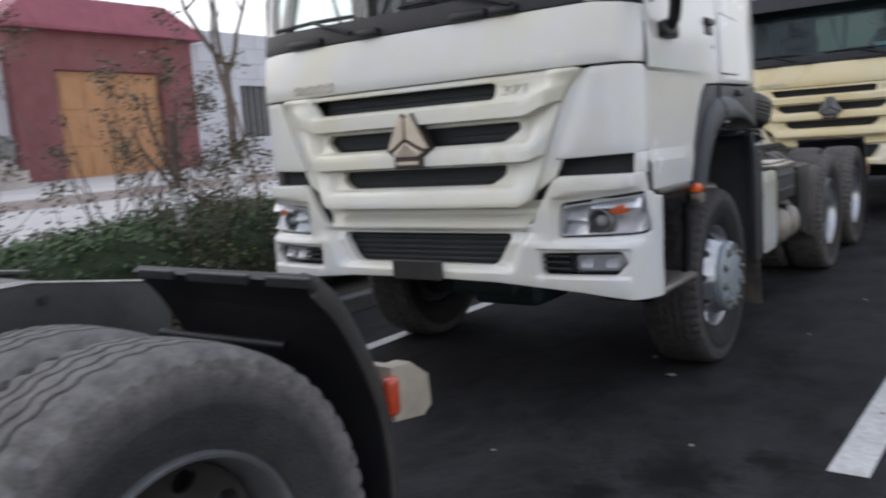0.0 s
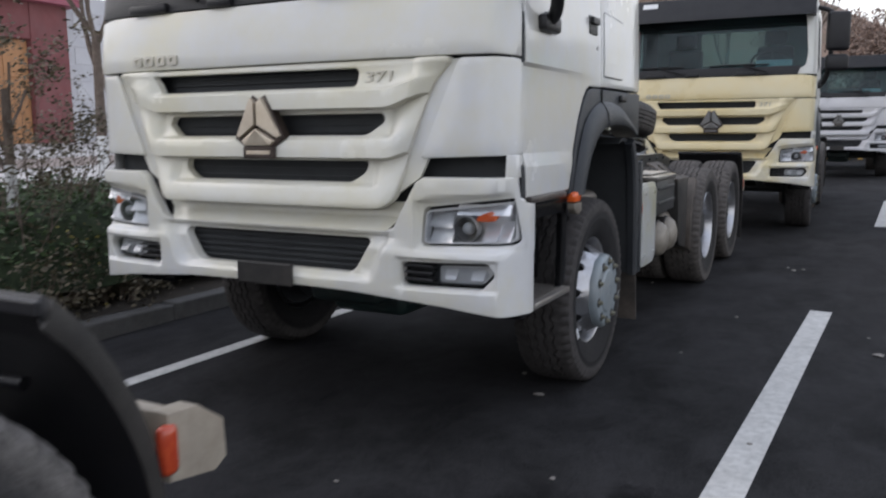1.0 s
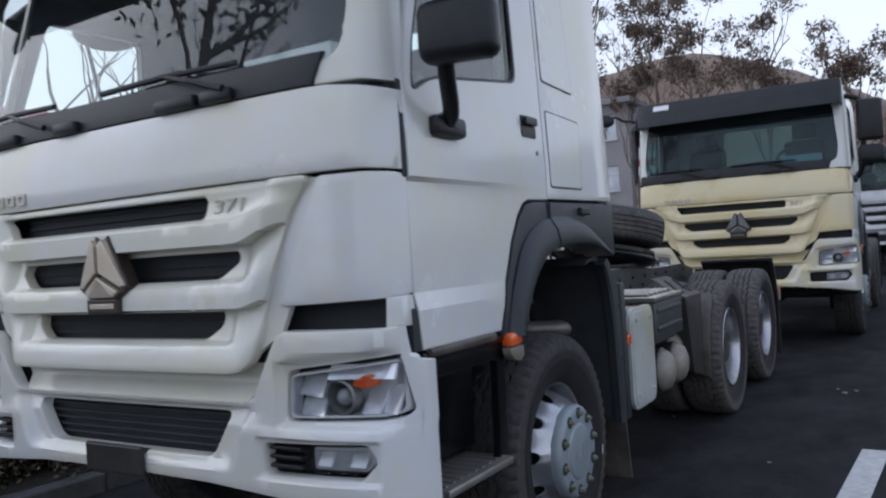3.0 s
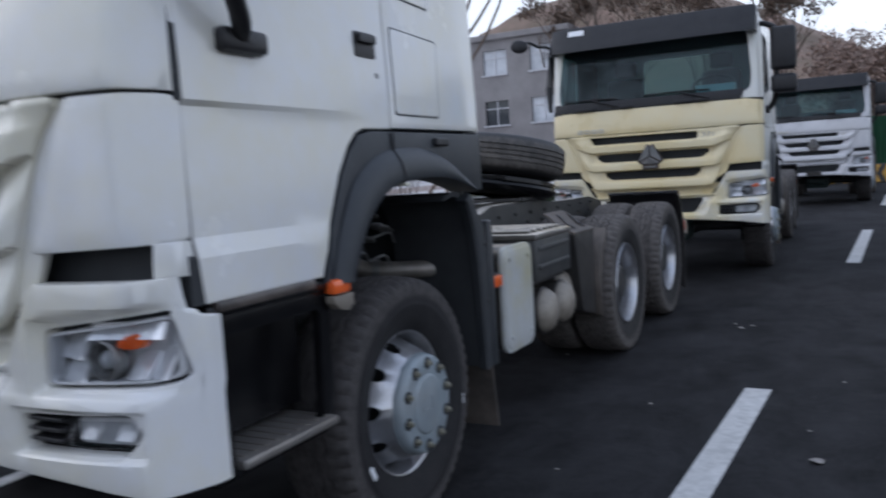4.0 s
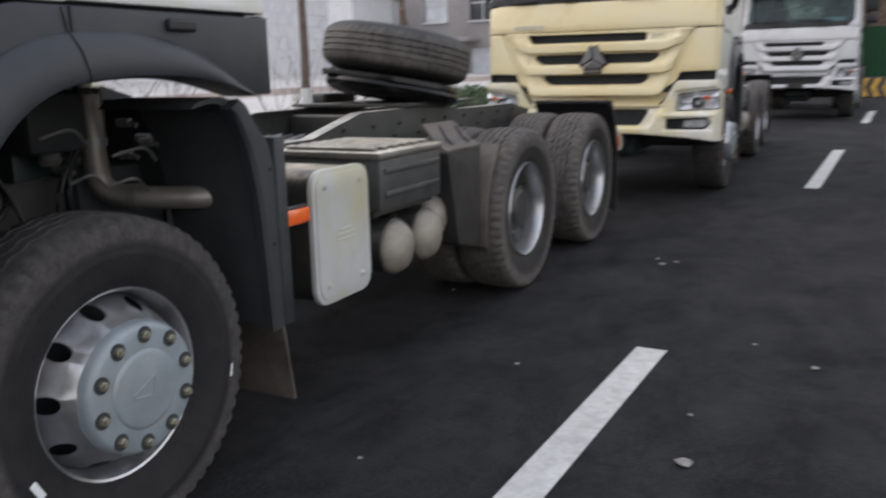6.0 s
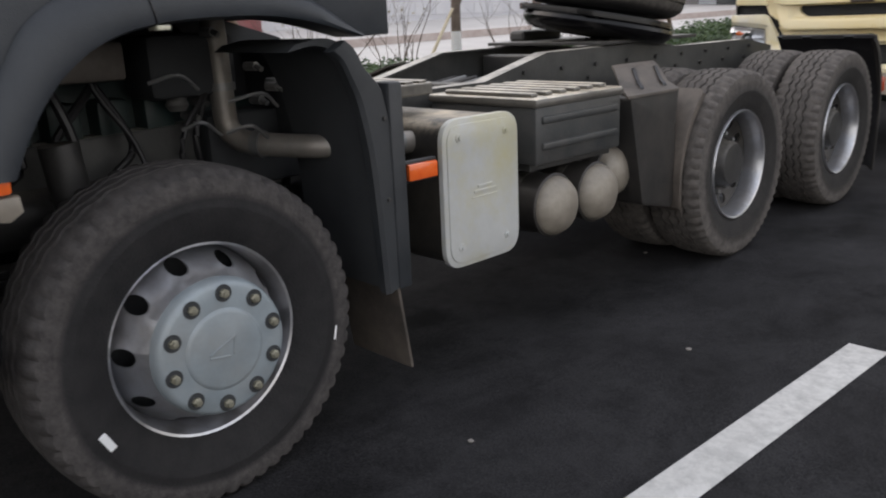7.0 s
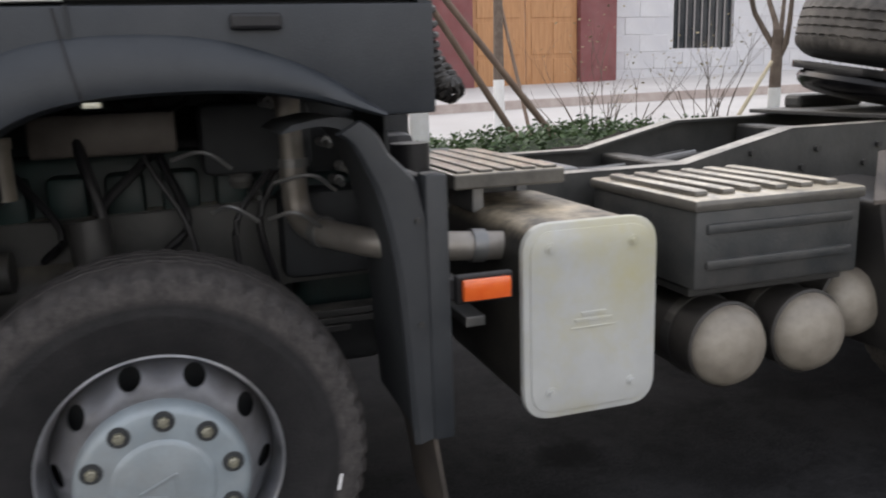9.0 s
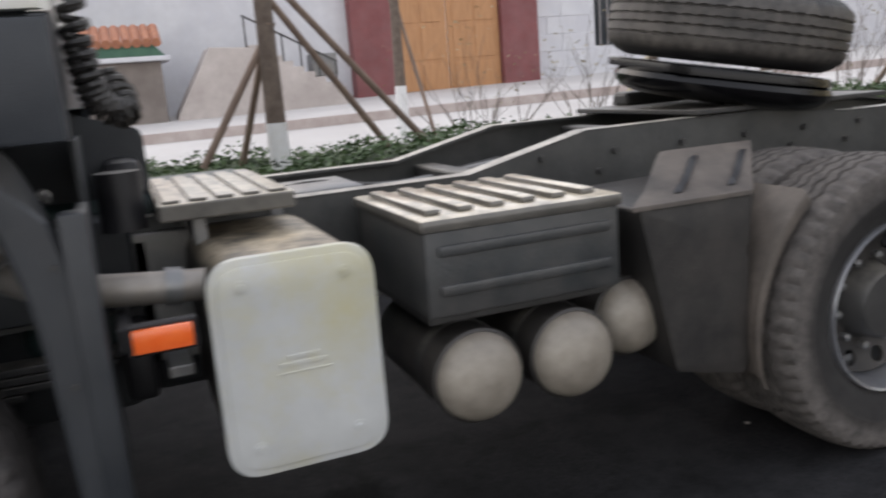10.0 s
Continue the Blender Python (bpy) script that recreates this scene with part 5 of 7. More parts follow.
    box(bm, 0.43, 0.70, 2.46, 2.50, 0.98, 1.06, 0.006)
    part("muffler_bracket", bm, STEEL, T)
    # oil sump, gearbox and a bracket behind the front mudguard
    # these unseen dark masses are added to hide the edge line beneath
    bm = bmesh.new()
    box(bm, -0.24, 0.24, 0.95, 1.42, 0.36, 0.62, 0.06, 3)
    box(bm, -0.22, 0.22, 0.72, 0.98, 0.46, 0.62, 0.05, 3)
    box(bm, -0.20, 0.20, 1.40, 1.60, 0.42, 0.62, 0.04, 3)
    part("oil_sump", bm, ENGINE, T, "dark oily engine sump", True)
    bm = bmesh.new()
    cyl(bm, 0.30, (0, 1.58, 0.68), (0, 1.72, 0.68), 24)
    box(bm, -0.25, 0.25, 1.70, 2.30, 0.38, 0.92, 0.07, 3)
    box(bm, -0.19, 0.19, 2.28, 2.55, 0.40, 0.86, 0.06, 3)
    cyl(bm, 0.07, (0, 2.54, 0.66), (0, 2.68, 0.66), 16)
    part("gearbox_pan", bm, DARK, T, "dark lower gearbox housing under the frame", True)
    bm = bmesh.new()
    box(bm, 0.46, 0.74, 2.235, 2.315, 0.58, 0.76, 0.02, 2)
    box(bm, 0.43, 0.47, 2.24, 2.34, 0.54, 0.98, 0.006)
    part("hanger_bracket", bm, BLACK, T, "", True)
    # ribbed walkway plate
    bm = bmesh.new()
    box(bm, 0.06, 0.78, 2.375, 2.735, 1.065, 1.112, 0.006)
    wk = part("walkway_plate", bm, LID, T, "small ribbed walkway plate over the frame")
    for k in range(5):
        bm = bmesh.new()
        box(bm, 0.07, 0.77, 2.388 + 0.07 * k, 2.434 + 0.07 * k, 1.11, 1.122, 0.004)
        part("rib", bm, LID, wk, "pale dusty rib")
    for y in (2.45, 2.72):
        bm = bmesh.new()
        box(bm, 0.40, 0.44, y, y + 0.04, 0.98, 1.07, 0.004)
        part("walkway_bracket", bm, STEEL, wk)
    # battery box
    bm = bmesh.new()
    box(bm, 0.50, 1.095, 2.985, 3.575, 0.765, 1.0, 0.012)
    bb = part("battery_box", bm, BOXGREY, T, "dark grey ribbed battery box beside the frame", True)
    for z in (0.825, 0.93):
        bm = bmesh.new()
        box(bm, 1.09, 1.106, 3.02, 3.54, z, z + 0.03, 0.007)
        part("box_rib", bm, BOXGREY, bb, "", True)
    bm = bmesh.new()
    box(bm, 0.49, 1.105, 2.975, 3.585, 0.995, 1.032, 0.012)
    lid = part("lid", bm, LID, bb, "dusty pale battery box lid with raised ribs", True)
    for k in range(6):
        bm = bmesh.new()
        y = 3.035 + 0.094 * k
        box(bm, 0.56, 1.05, y - 0.024, y + 0.024, 1.030, 1.050, 0.009)
        part("lid_rib", bm, LID, lid, "", True)
    bm = bmesh.new()
    box(bm, 0.42, 0.52, 3.05, 3.12, 0.70, 0.98, 0.006)
    box(bm, 0.42, 0.52, 3.45, 3.52, 0.70, 0.98, 0.006)
    box(bm, 0.42, 1.05, 3.00, 3.56, 0.735, 0.765, 0.006)
    part("battery_bracket", bm, FRAME, bb)
    # air tanks
    for x1, y, z, k in ((1.15, 3.118, 0.582, 0.92), (1.15, 3.412, 0.586, 0.92), (1.05, 3.675, 0.624, 0.86)):
        bm = bmesh.new()
        lathe(bm, [(0.0005, -0.33), (0.06, -0.325), (0.11, -0.30), (0.135, -0.26), (0.138, -0.24), (0.138, 0.232), (0.146, 0.236), (0.146, 0.250), (0.138, 0.254), (0.130, 0.250)], 36)
        t = part("air_tank", bm, SOOT, T, "dark air tank with a dusty beige domed end", True, pose(x1 - 0.32, y, z) @ Matrix.Diagonal((1, k, k, 1)))
        bm = bmesh.new()
        lathe(bm, [(0.134, 0.240), (0.136, 0.252), (0.131, 0.272), (0.112, 0.298), (0.07, 0.318), (0.0005, 0.325)], 36)
        part("domed_end", bm, TANK, t, "dusty beige domed end", True)
        bm = bmesh.new()
        lathe(bm, [(0.140, 0.10), (0.143, 0.10), (0.143, 0.14), (0.140, 0.14)], 30)
        box(bm, 0.10, 0.14, -0.02, 0.02, 0.13, 0.19, 0.004)
        part("strap", bm, FRAME, t)
    # rear mudguards
    for s in (1, -1):
        for yc, front_side in ((Y2, True), (Y3, False)):
            k = -1 if front_side else 1
            prof = curve_pts([(yc + 0.35, 1.115, 0), (yc + 0.42, 1.04, 0), (yc + 0.50, 0.90, 0), (yc + 0.545, 0.76, 0), (yc + 0.56, 0.58, 0), (yc + 0.55, 0.22, 0)], 4)
            if front_side:
                prof = [Vector((yc - 0.55 * math.cos(radians(a)), HUB[yc] + 0.55 * math.sin(radians(a)), 0)) for a in range(-16, 52, 6)]
            bm = bmesh.new()
            x0, x1 = (0.55, 1.205) if not front_side else (0.60, 1.14)
            rings = [[bm.verts.new((s * x, p[0] + dy * k, p[1] + dz)) for x, dy, dz in ((x0, 0, 0), (x1 - 0.02, 0, 0), (x1, 0.0, -0.03), (x1 + 0.004, 0.012, -0.025), (x1, 0.02, 0.0), (x1 - 0.02, 0.02, 0.014), (x0, 0.02, 0.014))] for p in prof]
            for a, b in zip(rings, rings[1:]):
                for j in range(7):
                    bm.faces.new((a[j], a[(j + 1) % 7], b[(j + 1) % 7], b[j]))
            bm.faces.new(rings[0]), bm.faces.new(rings[-1])
            mg = part("mudguard", bm, BROWN if front_side else BLACK, T, "dusty brown mudguard ahead of the rear wheel" if front_side else "black rear mudguard", True)
            if front_side:
                bm = bmesh.new()
                sheet(bm, rounded([(yc - 0.965, 0.975), (yc - 0.545, 0.985), (yc - 0.57, 0.80), (yc - 0.56, 0.44), (yc - 0.58, 0.40), (yc - 0.84, 0.46)], 0.02), [], 0.50, lambda u, v, w, s=s: Vector((s * (1.105 - w), u, v)), bev=0.01)
                part("guard_box", bm, SOOT, mg, "black side box of the mudguard", True)
                bm = bmesh.new()
                sheet(bm, rounded([(0.78, yc - 0.64), (1.115, yc - 1.00), (1.115, yc - 0.56), (0.78, yc - 0.26)], 0.02), [], 0.014, lambda u, v, w, s=s: Vector((s * u, v, plate_z(u) - w)), [0.8, 0.85, 0.93, 0.98, 1.0, 1.08], [], 0.004)
                part("guard_top", bm, BROWN, mg, "dusty sloping top plate", True)
                for yy in (yc - 0.86, yc - 0.66):
                    bm = bmesh.new()
                    line = [(x, plate_z(x) + h) for x, h in ((0.86, 0.004), (0.88, 0.012), (0.93, 0.010), (0.98, 0.012), (1.04, 0.012), (1.05, 0.004))]
                    rings = [[bm.verts.new((s * x, yy + 1.15 * (1.115 - x) + dy, z + dz)) for dy, dz in ((-0.015, 0), (0.015, 0), (0.015, -0.005), (-0.015, -0.005))] for x, z in line]
                    for a, b in zip(rings, rings[1:]):
                        for q in range(4):
                            bm.faces.new((a[q], a[(q + 1) % 4], b[(q + 1) % 4], b[q]))
                    bm.faces.new(rings[0]), bm.faces.new(rings[-1])
                    part("clip", bm, BLACK, mg, "flat black strap clip", True)
            else:
                bm = bmesh.new()
                rings = [[bm.verts.new((s * x, p[0] + dy, p[1] + dz)) for x, dy, dz in ((x1 - 0.05, 0.023, 0.018), (x1 + 0.002, 0.024, 0.008), (x1 + 0.010, 0.010, -0.02), (x1 + 0.006, -0.004, -0.036), (x1 - 0.05, 0.016, 0.0))] for p in prof]
                for a, b in zip(rings, rings[1:]):
                    for j in range(5):
                        bm.faces.new((a[j], a[(j + 1) % 5], b[(j + 1) % 5], b[j]))
                bm.faces.new(rings[0]), bm.faces.new(rings[-1])
                part("edge_strip", bm, SOOT, mg, "dusty grey rubber edge of the mudguard", True)
                for xx, ww in ((0.66, 0.07), (0.90, 0.11), (1.14, 0.07)):
                    bm = bmesh.new()
                    box(bm, s * xx - ww, s * xx + ww, yc + 0.338, yc + 0.352, 1.100, 1.126, 0.004)
                    part("top_tab", bm, BLACK, mg)
                bm = bmesh.new()
                cyl(bm, 0.014, (s * 0.62, yc + 0.37, 0.95), (s * 1.0, yc + 0.45, 0.93), 12)
                part("stay", bm, BLACK, mg, "", True)
        # tail lamp
        bm = bmesh.new()
        sheet(bm, [(6.62, 0.715), (6.74, 0.695), (6.775, 0.715), (6.77, 0.80), (6.70, 0.85), (6.62, 0.855)], [], 0.05, lambda u, v, w, s=s: Vector((s * (1.203 - w), u, v)), bev=0.006)
        box(bm, s * 0.80, s * 1.19, 6.63, 6.67, 0.72, 0.85, 0.006)
        tl = part("tail_lamp", bm, BEIGE, T, "beige tail lamp bracket with a red lens", True)
        bm = bmesh.new()
        box(bm, s * 1.180, s * 1.214, 6.598, 6.642, 0.730, 0.835, 0.017, 3)
        part("lens", bm, RED, tl, "orange-red lamp lens", True)
    # fifth wheel
    bm = bmesh.new()
    box(bm, -0.45, 0.45, 4.40, 5.40, 1.165, 1.185, 0.004)
    for s in (1, -1):
        box(bm, s * 0.32, s * 0.44, 4.60, 5.00, 1.18, 1.25, 0.02)
    fw = part("fifth_wheel", bm, FRAME, T, "dark greasy fifth wheel coupling")
    bm = bmesh.new()
    plate = [(CX + 0.46 * math.cos(radians(a)), CY + 0.46 * math.sin(radians(a))) for a in range(-60, 241, 10)]
    sheet(bm, plate, [], 0.035, lambda u, v, w: Vector((u, v, 1.338 - w - 0.140 * (v - CY) - 0.122 * (u - CX))), [CX + 0.15 * k for k in range(-2, 3)], [CY + 0.15 * k for k in range(-2, 3)], bev=0.012)
    part("coupling_plate", bm, GLOSSY, fw, "black greased coupling plate", True)
    bm = bmesh.new()
    lathe(bm, [(0.30, 0.0), (0.40, 0.008), (0.45, 0.022), (0.485, 0.050), (0.495, 0.075), (0.485, 0.096), (0.45, 0.112), (0.38, 0.120), (0.30, 0.122)], 48)
    part("coupling_body", bm, GLOSSY, fw, "black greasy dished rim under the plate", True, pose(CX, CY, 1.195, -8, 7, 0) @ pose(0, 0, 0, 0, -90, 0) @ Matrix.Diagonal((1, 0.93, 0.93, 1)))
    # air lines and cables between the rails
    rnd = random.Random(9)
    for k in range(6):
        x = -0.26 + 0.105 * k
        bm = bmesh.new()
        tube(bm, curve_pts([(x, 2.50 + 0.1 * rnd.random(), 0.94), (x + rnd.uniform(-0.06, 0.06), 2.95, 1.00 + 0.03 * rnd.random()), (x + rnd.uniform(-0.08, 0.08), 3.35, 0.97), (x * 0.8, 3.85, 1.02)], 6), 0.010 + 0.008 * rnd.random(), 8)
        part("air_line", bm, STEEL if k % 2 else SOOT, T, "", True)
    bm = bmesh.new()
    box(bm, -0.20, 0.16, 2.86, 3.12, 0.96, 1.03, 0.02)
    part("valve_block", bm, STEEL, T, "dusty metal valve block between the rails", True)
    # coiled air hoses on the cab's back
    for k in range(2):
        bm = bmesh.new()
        pts = []
        line = curve_pts([(0.93 - 0.09 * k, 2.245, 1.95), (0.93 - 0.09 * k, 2.25, 1.60), (0.93 - 0.09 * k, 2.262, 1.45), (0.92 - 0.09 * k, 2.285, 1.38 + 0.03 * k), (0.90 - 0.09 * k, 2.335, 1.36 + 0.03 * k), (0.80 - 0.09 * k, 2.31, 1.44)], 40)
        for i, c in enumerate(line):
            d = (line[min(i + 1, len(line) - 1)] - line[max(0, i - 1)]).normalized()
            u = d.cross(Vector((1, 0, 0))).normalized()
            v = d.cross(u)
            pts.append(c + 0.029 * (math.cos(i * 0.75) * u + math.sin(i * 0.75) * v))
        tube(bm, pts, 0.009, 6)
        part("air_hose", bm, SOOT, T, "coiled black air hose", True)
    bm = bmesh.new()
    box(bm, 0.1, 0.45, 2.25, 2.36, 1.10, 1.22, 0.03)
    cyl(bm, 0.06, (0.62, 2.29, 1.04), (0.62, 2.29, 1.20), 20)
    part("air_cleaner", bm, BLACK, T, "", True)
    return T


truck = build_truck()
tagged(truck, "white tractor truck with yellowed grille parked on asphalt", "truck", "parked trucks")


def other_truck(m, swap, label):
    o = copy_thing(truck, m)
    for c in o.children_recursive:
        if c.type == "MESH" and c.data.materials and c.data.materials[0].name in swap:
            c.material_slots[0].link = "OBJECT"
            c.material_slots[0].material = swap[c.data.materials[0].name]
    tagged(o, label)
    return o


def yellow_truck(m, label):
    o = other_truck(m, {"cream_paint": YELLOW, "white_paint": PALE, "emblem_metal": STEEL, "windscreen_glass": TEAL}, label)
    for c in o.children:
        if c.name.split(".")[0] in ("hood_panel", "bumper", "corner_panel", "step_ledge", "panel_channel"):
            c.material_slots[0].material = BUMPERY if c.name.startswith("bumper") else YELLOW
    return o


other_truck(pose(0.0, -8.20, -0.05), {"dusty_rubber": RUBBERLIT}, "white tractor truck seen from its dusty rear wheels")
yellow_truck(pose(0.69, 7.46, 0.094, 0.2, 0, 1.5), "yellowed cream tractor truck with a black sun visor")
other_truck(pose(1.775, 18.5, 0.232, 0.3, 0, -1.0), {"cream_paint": GREYW, "white_paint": GREYW, "emblem_metal": STEEL, "windscreen_glass": TEAL}, "plain white tractor truck at the end of the row")
yellow_truck(pose(5.08, 9.1, 0.116, 0.2, 0, -3.5), "cream tractor truck parked in the opposite row")

# spare tyre lying on the fifth wheel
spare = new("spare_tyre")
spare.matrix_world = pose(SX, SY, 1.500, -8, 7, 0) @ pose(0, 0, 0, 0, 90, 0) @ Matrix.Diagonal((0.94, 0.98, 0.98, 1))


def worn_tyre():
    """A tyre with a round shoulder, bulging sidewalls and straight ribs with nicked edges."""
    half = [(0.302, -0.110), (0.325, -0.132), (0.36, -0.150), (0.40, -0.158), (0.435, -0.155), (0.468, -0.144), (0.492, -0.130), (0.505, -0.118), (0.520, -0.108), (0.529, -0.090), (0.532, -0.068),
            (0.521, -0.064), (0.521, -0.056), (0.534, -0.052), (0.535, -0.026), (0.523, -0.022), (0.523, -0.015), (0.536, -0.011)]
    prof = half + [(r, -a) for r, a in half[::-1]]
    n = len(prof)

    def wob(i, j, r, a):
        k = min(j, n - 1 - j)
        side = 1 if j < n // 2 else -1
        if 8 <= k <= 9 and i % 3 == 0:
            r -= 0.010
        if k in (10, 13, 14, 17) and i % 3 == 0:
            a += 0.005 * side * (1 if k in (10, 14) else -1)
        return r, a
    bm = bmesh.new()
    lathe(bm, prof, 156, wob=wob)
    return shrink(bm)


part("tyre", worn_tyre(), RUBBERS, spare, "", True)
bm = bmesh.new()
lathe(bm, [(0.330, -0.10), (0.300, -0.105), (0.292, -0.06), (0.296, 0.06), (0.300, 0.105), (0.330, 0.10)], 48)
part("inner_flap", shrink(bm), RUBBER, spare, "black rubber flap inside the tyre", True)
tagged(spare, "dusty ribbed truck tyre lying flat on the coupling", "tyre")


# ---- setting ----
ASPHALT = surf("asphalt", (0.0034, 0.0034, 0.0040), (0.0185, 0.0180, 0.0198), 0.9, 0.85, bump=0.45, bscale=170, dust=(0.050, 0.049, 0.051), amount=0.62, dscale=130, spec=0.16, lo=0.32, hi=0.70)


def add_patches(m):
    """Broad dull and dusty patches that wear and traffic leave on the road."""
    n, l = m.node_tree.nodes, m.node_tree.links
    b = n["Principled BSDF"]
    col = b.inputs["Base Color"].links[0].from_socket
    tc = n.new("ShaderNodeTexCoord")
    mp = n.new("ShaderNodeMapping")
    mp.inputs["Scale"].default_value, mp.inputs["Rotation"].default_value = (1.5, 0.8, 1), (0, 0, 0.5)
    l.new(tc.outputs["Object"], mp.inputs[0])
    nz = n.new("ShaderNodeTexNoise")
    nz.inputs["Scale"].default_value, nz.inputs["Detail"].default_value, nz.inputs["Roughness"].default_value, nz.inputs["Distortion"].default_value = 1.7, 9, 0.68, 0.6
    l.new(mp.outputs[0], nz.inputs[0])
    rp = n.new("ShaderNodeMapRange")
    rp.inputs[1].default_value, rp.inputs[2].default_value, rp.inputs[3].default_value, rp.inputs[4].default_value = 0.36, 0.66, 0.58, 1.5
    l.new(nz.outputs[0], rp.inputs[0])
    sc = n.new("ShaderNodeVectorMath")
    sc.operation = "SCALE"
    l.new(col, sc.inputs[0])
    l.new(rp.outputs[0], sc.inputs["Scale"])
    l.new(sc.outputs[0], b.inputs["Base Color"])


add_patches(ASPHALT)


def add_stains(m, spots):
    """Dark oil stains of ragged outline at (x, y, size) on the road."""
    n, l = m.node_tree.nodes, m.node_tree.links
    b = n["Principled BSDF"]
    col = b.inputs["Base Color"].links[0].from_socket
    tc = n.new("ShaderNodeTexCoord")
    nz = n.new("ShaderNodeTexNoise")
    nz.inputs["Scale"].default_value, nz.inputs["Detail"].default_value, nz.inputs["Roughness"].default_value = 13, 9, 0.8
    l.new(tc.outputs["Object"], nz.inputs[0])
    fac = None
    for x, y, r in spots:
        sb = n.new("ShaderNodeVectorMath")
        sb.operation = "SUBTRACT"
        sb.inputs[1].default_value = (x, y, 0)
        l.new(tc.outputs["Object"], sb.inputs[0])
        ln = n.new("ShaderNodeVectorMath")
        ln.operation = "LENGTH"
        l.new(sb.outputs[0], ln.inputs[0])
        ma = n.new("ShaderNodeMath")
        ma.operation, ma.inputs[1].default_value, ma.inputs[2].default_value = "MULTIPLY_ADD", -0.5 / r, 0.42
        l.new(ln.outputs["Value"], ma.inputs[0])
        ad = n.new("ShaderNodeMath")
        ad.operation = "ADD"
        l.new(ma.outputs[0], ad.inputs[0])
        l.new(nz.outputs[0], ad.inputs[1])
        mr = n.new("ShaderNodeMapRange")
        mr.inputs[1].default_value, mr.inputs[2].default_value, mr.inputs[4].default_value = 0.50, 0.78, 0.85
        l.new(ad.outputs[0], mr.inputs[0])
        if fac is None:
            fac = mr.outputs[0]
        else:
            mx = n.new("ShaderNodeMath")
            mx.operation = "MAXIMUM"
            l.new(fac, mx.inputs[0])
            l.new(mr.outputs[0], mx.inputs[1])
            fac = mx.outputs[0]
    # scuffed lighter patches between grains
    n2 = n.new("ShaderNodeTexNoise")
    n2.inputs["Scale"].default_value, n2.inputs["Detail"].default_value, n2.inputs["Roughness"].default_value = 2.2, 10, 0.82
    l.new(tc.outputs["Object"], n2.inputs[0])
    r2 = n.new("ShaderNodeMapRange")
    r2.inputs[1].default_value, r2.inputs[2].default_value, r2.inputs[4].default_value = 0.46, 0.72, 0.62
    l.new(n2.outputs[0], r2.inputs[0])
    m2 = n.new("ShaderNodeMix")
    m2.data_type = "RGBA"
    m2.inputs[7].default_value = (0.046, 0.0455, 0.048, 1)
    l.new(r2.outputs[0], m2.inputs[0])
    l.new(col, m2.inputs[6])
    col = m2.outputs[2]
    mi = n.new("ShaderNodeMix")
    mi.data_type = "RGBA"
    mi.inputs[7].default_value = (0.003, 0.003, 0.0035, 1)
    l.new(fac, mi.inputs[0])
    l.new(col, mi.inputs[6])
    l.new(mi.outputs[2], b.inputs["Base Color"])


add_stains(ASPHALT, ((1.40, -0.12, 0.30), (1.68, 0.18, 0.18), (1.15, -0.40, 0.18), (0.52, 2.88, 0.20)))
SOIL = surf("soil", (0.030, 0.025, 0.020), (0.055, 0.045, 0.035), 3, 0.95, bump=0.6, bscale=30)
CONCRETE = surf("pale_concrete", (0.49, 0.47, 0.455), (0.58, 0.56, 0.54), 0.5, 0.85, bump=0.15, bscale=40, dust=(0.42, 0.38, 0.35), amount=0.4, dscale=2)
KERB = surf("kerb_stone", (0.088, 0.086, 0.085), (0.14, 0.137, 0.134), 6, 0.85, bump=0.4, bscale=70, dust=(0.05, 0.047, 0.044), amount=0.6, dscale=5)
LINE = surf("worn_road_paint", (0.56, 0.55, 0.53), (0.64, 0.63, 0.61), 5, 0.7, bump=0.3, bscale=120, dust=(0.22, 0.22, 0.22), amount=0.5, dscale=22)
WALL = surf("white_block_wall", (0.53, 0.53, 0.56), (0.61, 0.61, 0.63), 1.0, 0.85, bump=0.15, bscale=30, dust=(0.5, 0.49, 0.5), amount=0.4, dscale=3)
REDW = surf("dark_red_wall", (0.175, 0.055, 0.056), (0.225, 0.08, 0.08), 1.5, 0.75, bump=0.1, bscale=30, dust=(0.20, 0.11, 0.11), amount=0.4, dscale=2)
REDROOF = surf("purple_red_roof", (0.24, 0.06, 0.085), (0.30, 0.085, 0.11), 2, 0.6, bump=0.1, bscale=30)
DOORW = surf("orange_wood", (0.40, 0.195, 0.08), (0.48, 0.25, 0.115), 2, 0.5, bump=0.1, bscale=60, stretch=(1, 6, 0.6), dust=(0.30, 0.15, 0.07), amount=0.5, dscale=3)
GREYB = surf("grey_render", (0.23, 0.215, 0.215), (0.29, 0.275, 0.27), 0.6, 0.9, bump=0.2, bscale=20, dust=(0.16, 0.15, 0.15), amount=0.4, dscale=1)
PANE = surf("pale_window", (0.45, 0.47, 0.50), (0.6, 0.62, 0.65), 1.5, 0.15, bump=0)
DPANE = surf("dark_window", (0.03, 0.035, 0.04), (0.05, 0.055, 0.06), 1.5, 0.1, bump=0)
GREEN = surf("green_sheet_fence", (0.005, 0.065, 0.025), (0.008, 0.09, 0.036), 1.2, 0.5, bump=0.05, dust=(0.03, 0.07, 0.04), amount=0.4)
YEL = surf("barrier_yellow", (0.52, 0.29, 0.03), (0.62, 0.36, 0.05), 3, 0.6, dust=(0.12, 0.10, 0.07), amount=0.7, dscale=5)
BLK = surf("barrier_black", (0.03, 0.03, 0.03), (0.05, 0.05, 0.05), 3, 0.6)
BARK = surf("bark", (0.10, 0.075, 0.06), (0.16, 0.125, 0.10), 12, 0.9, bump=0.5, bscale=60)
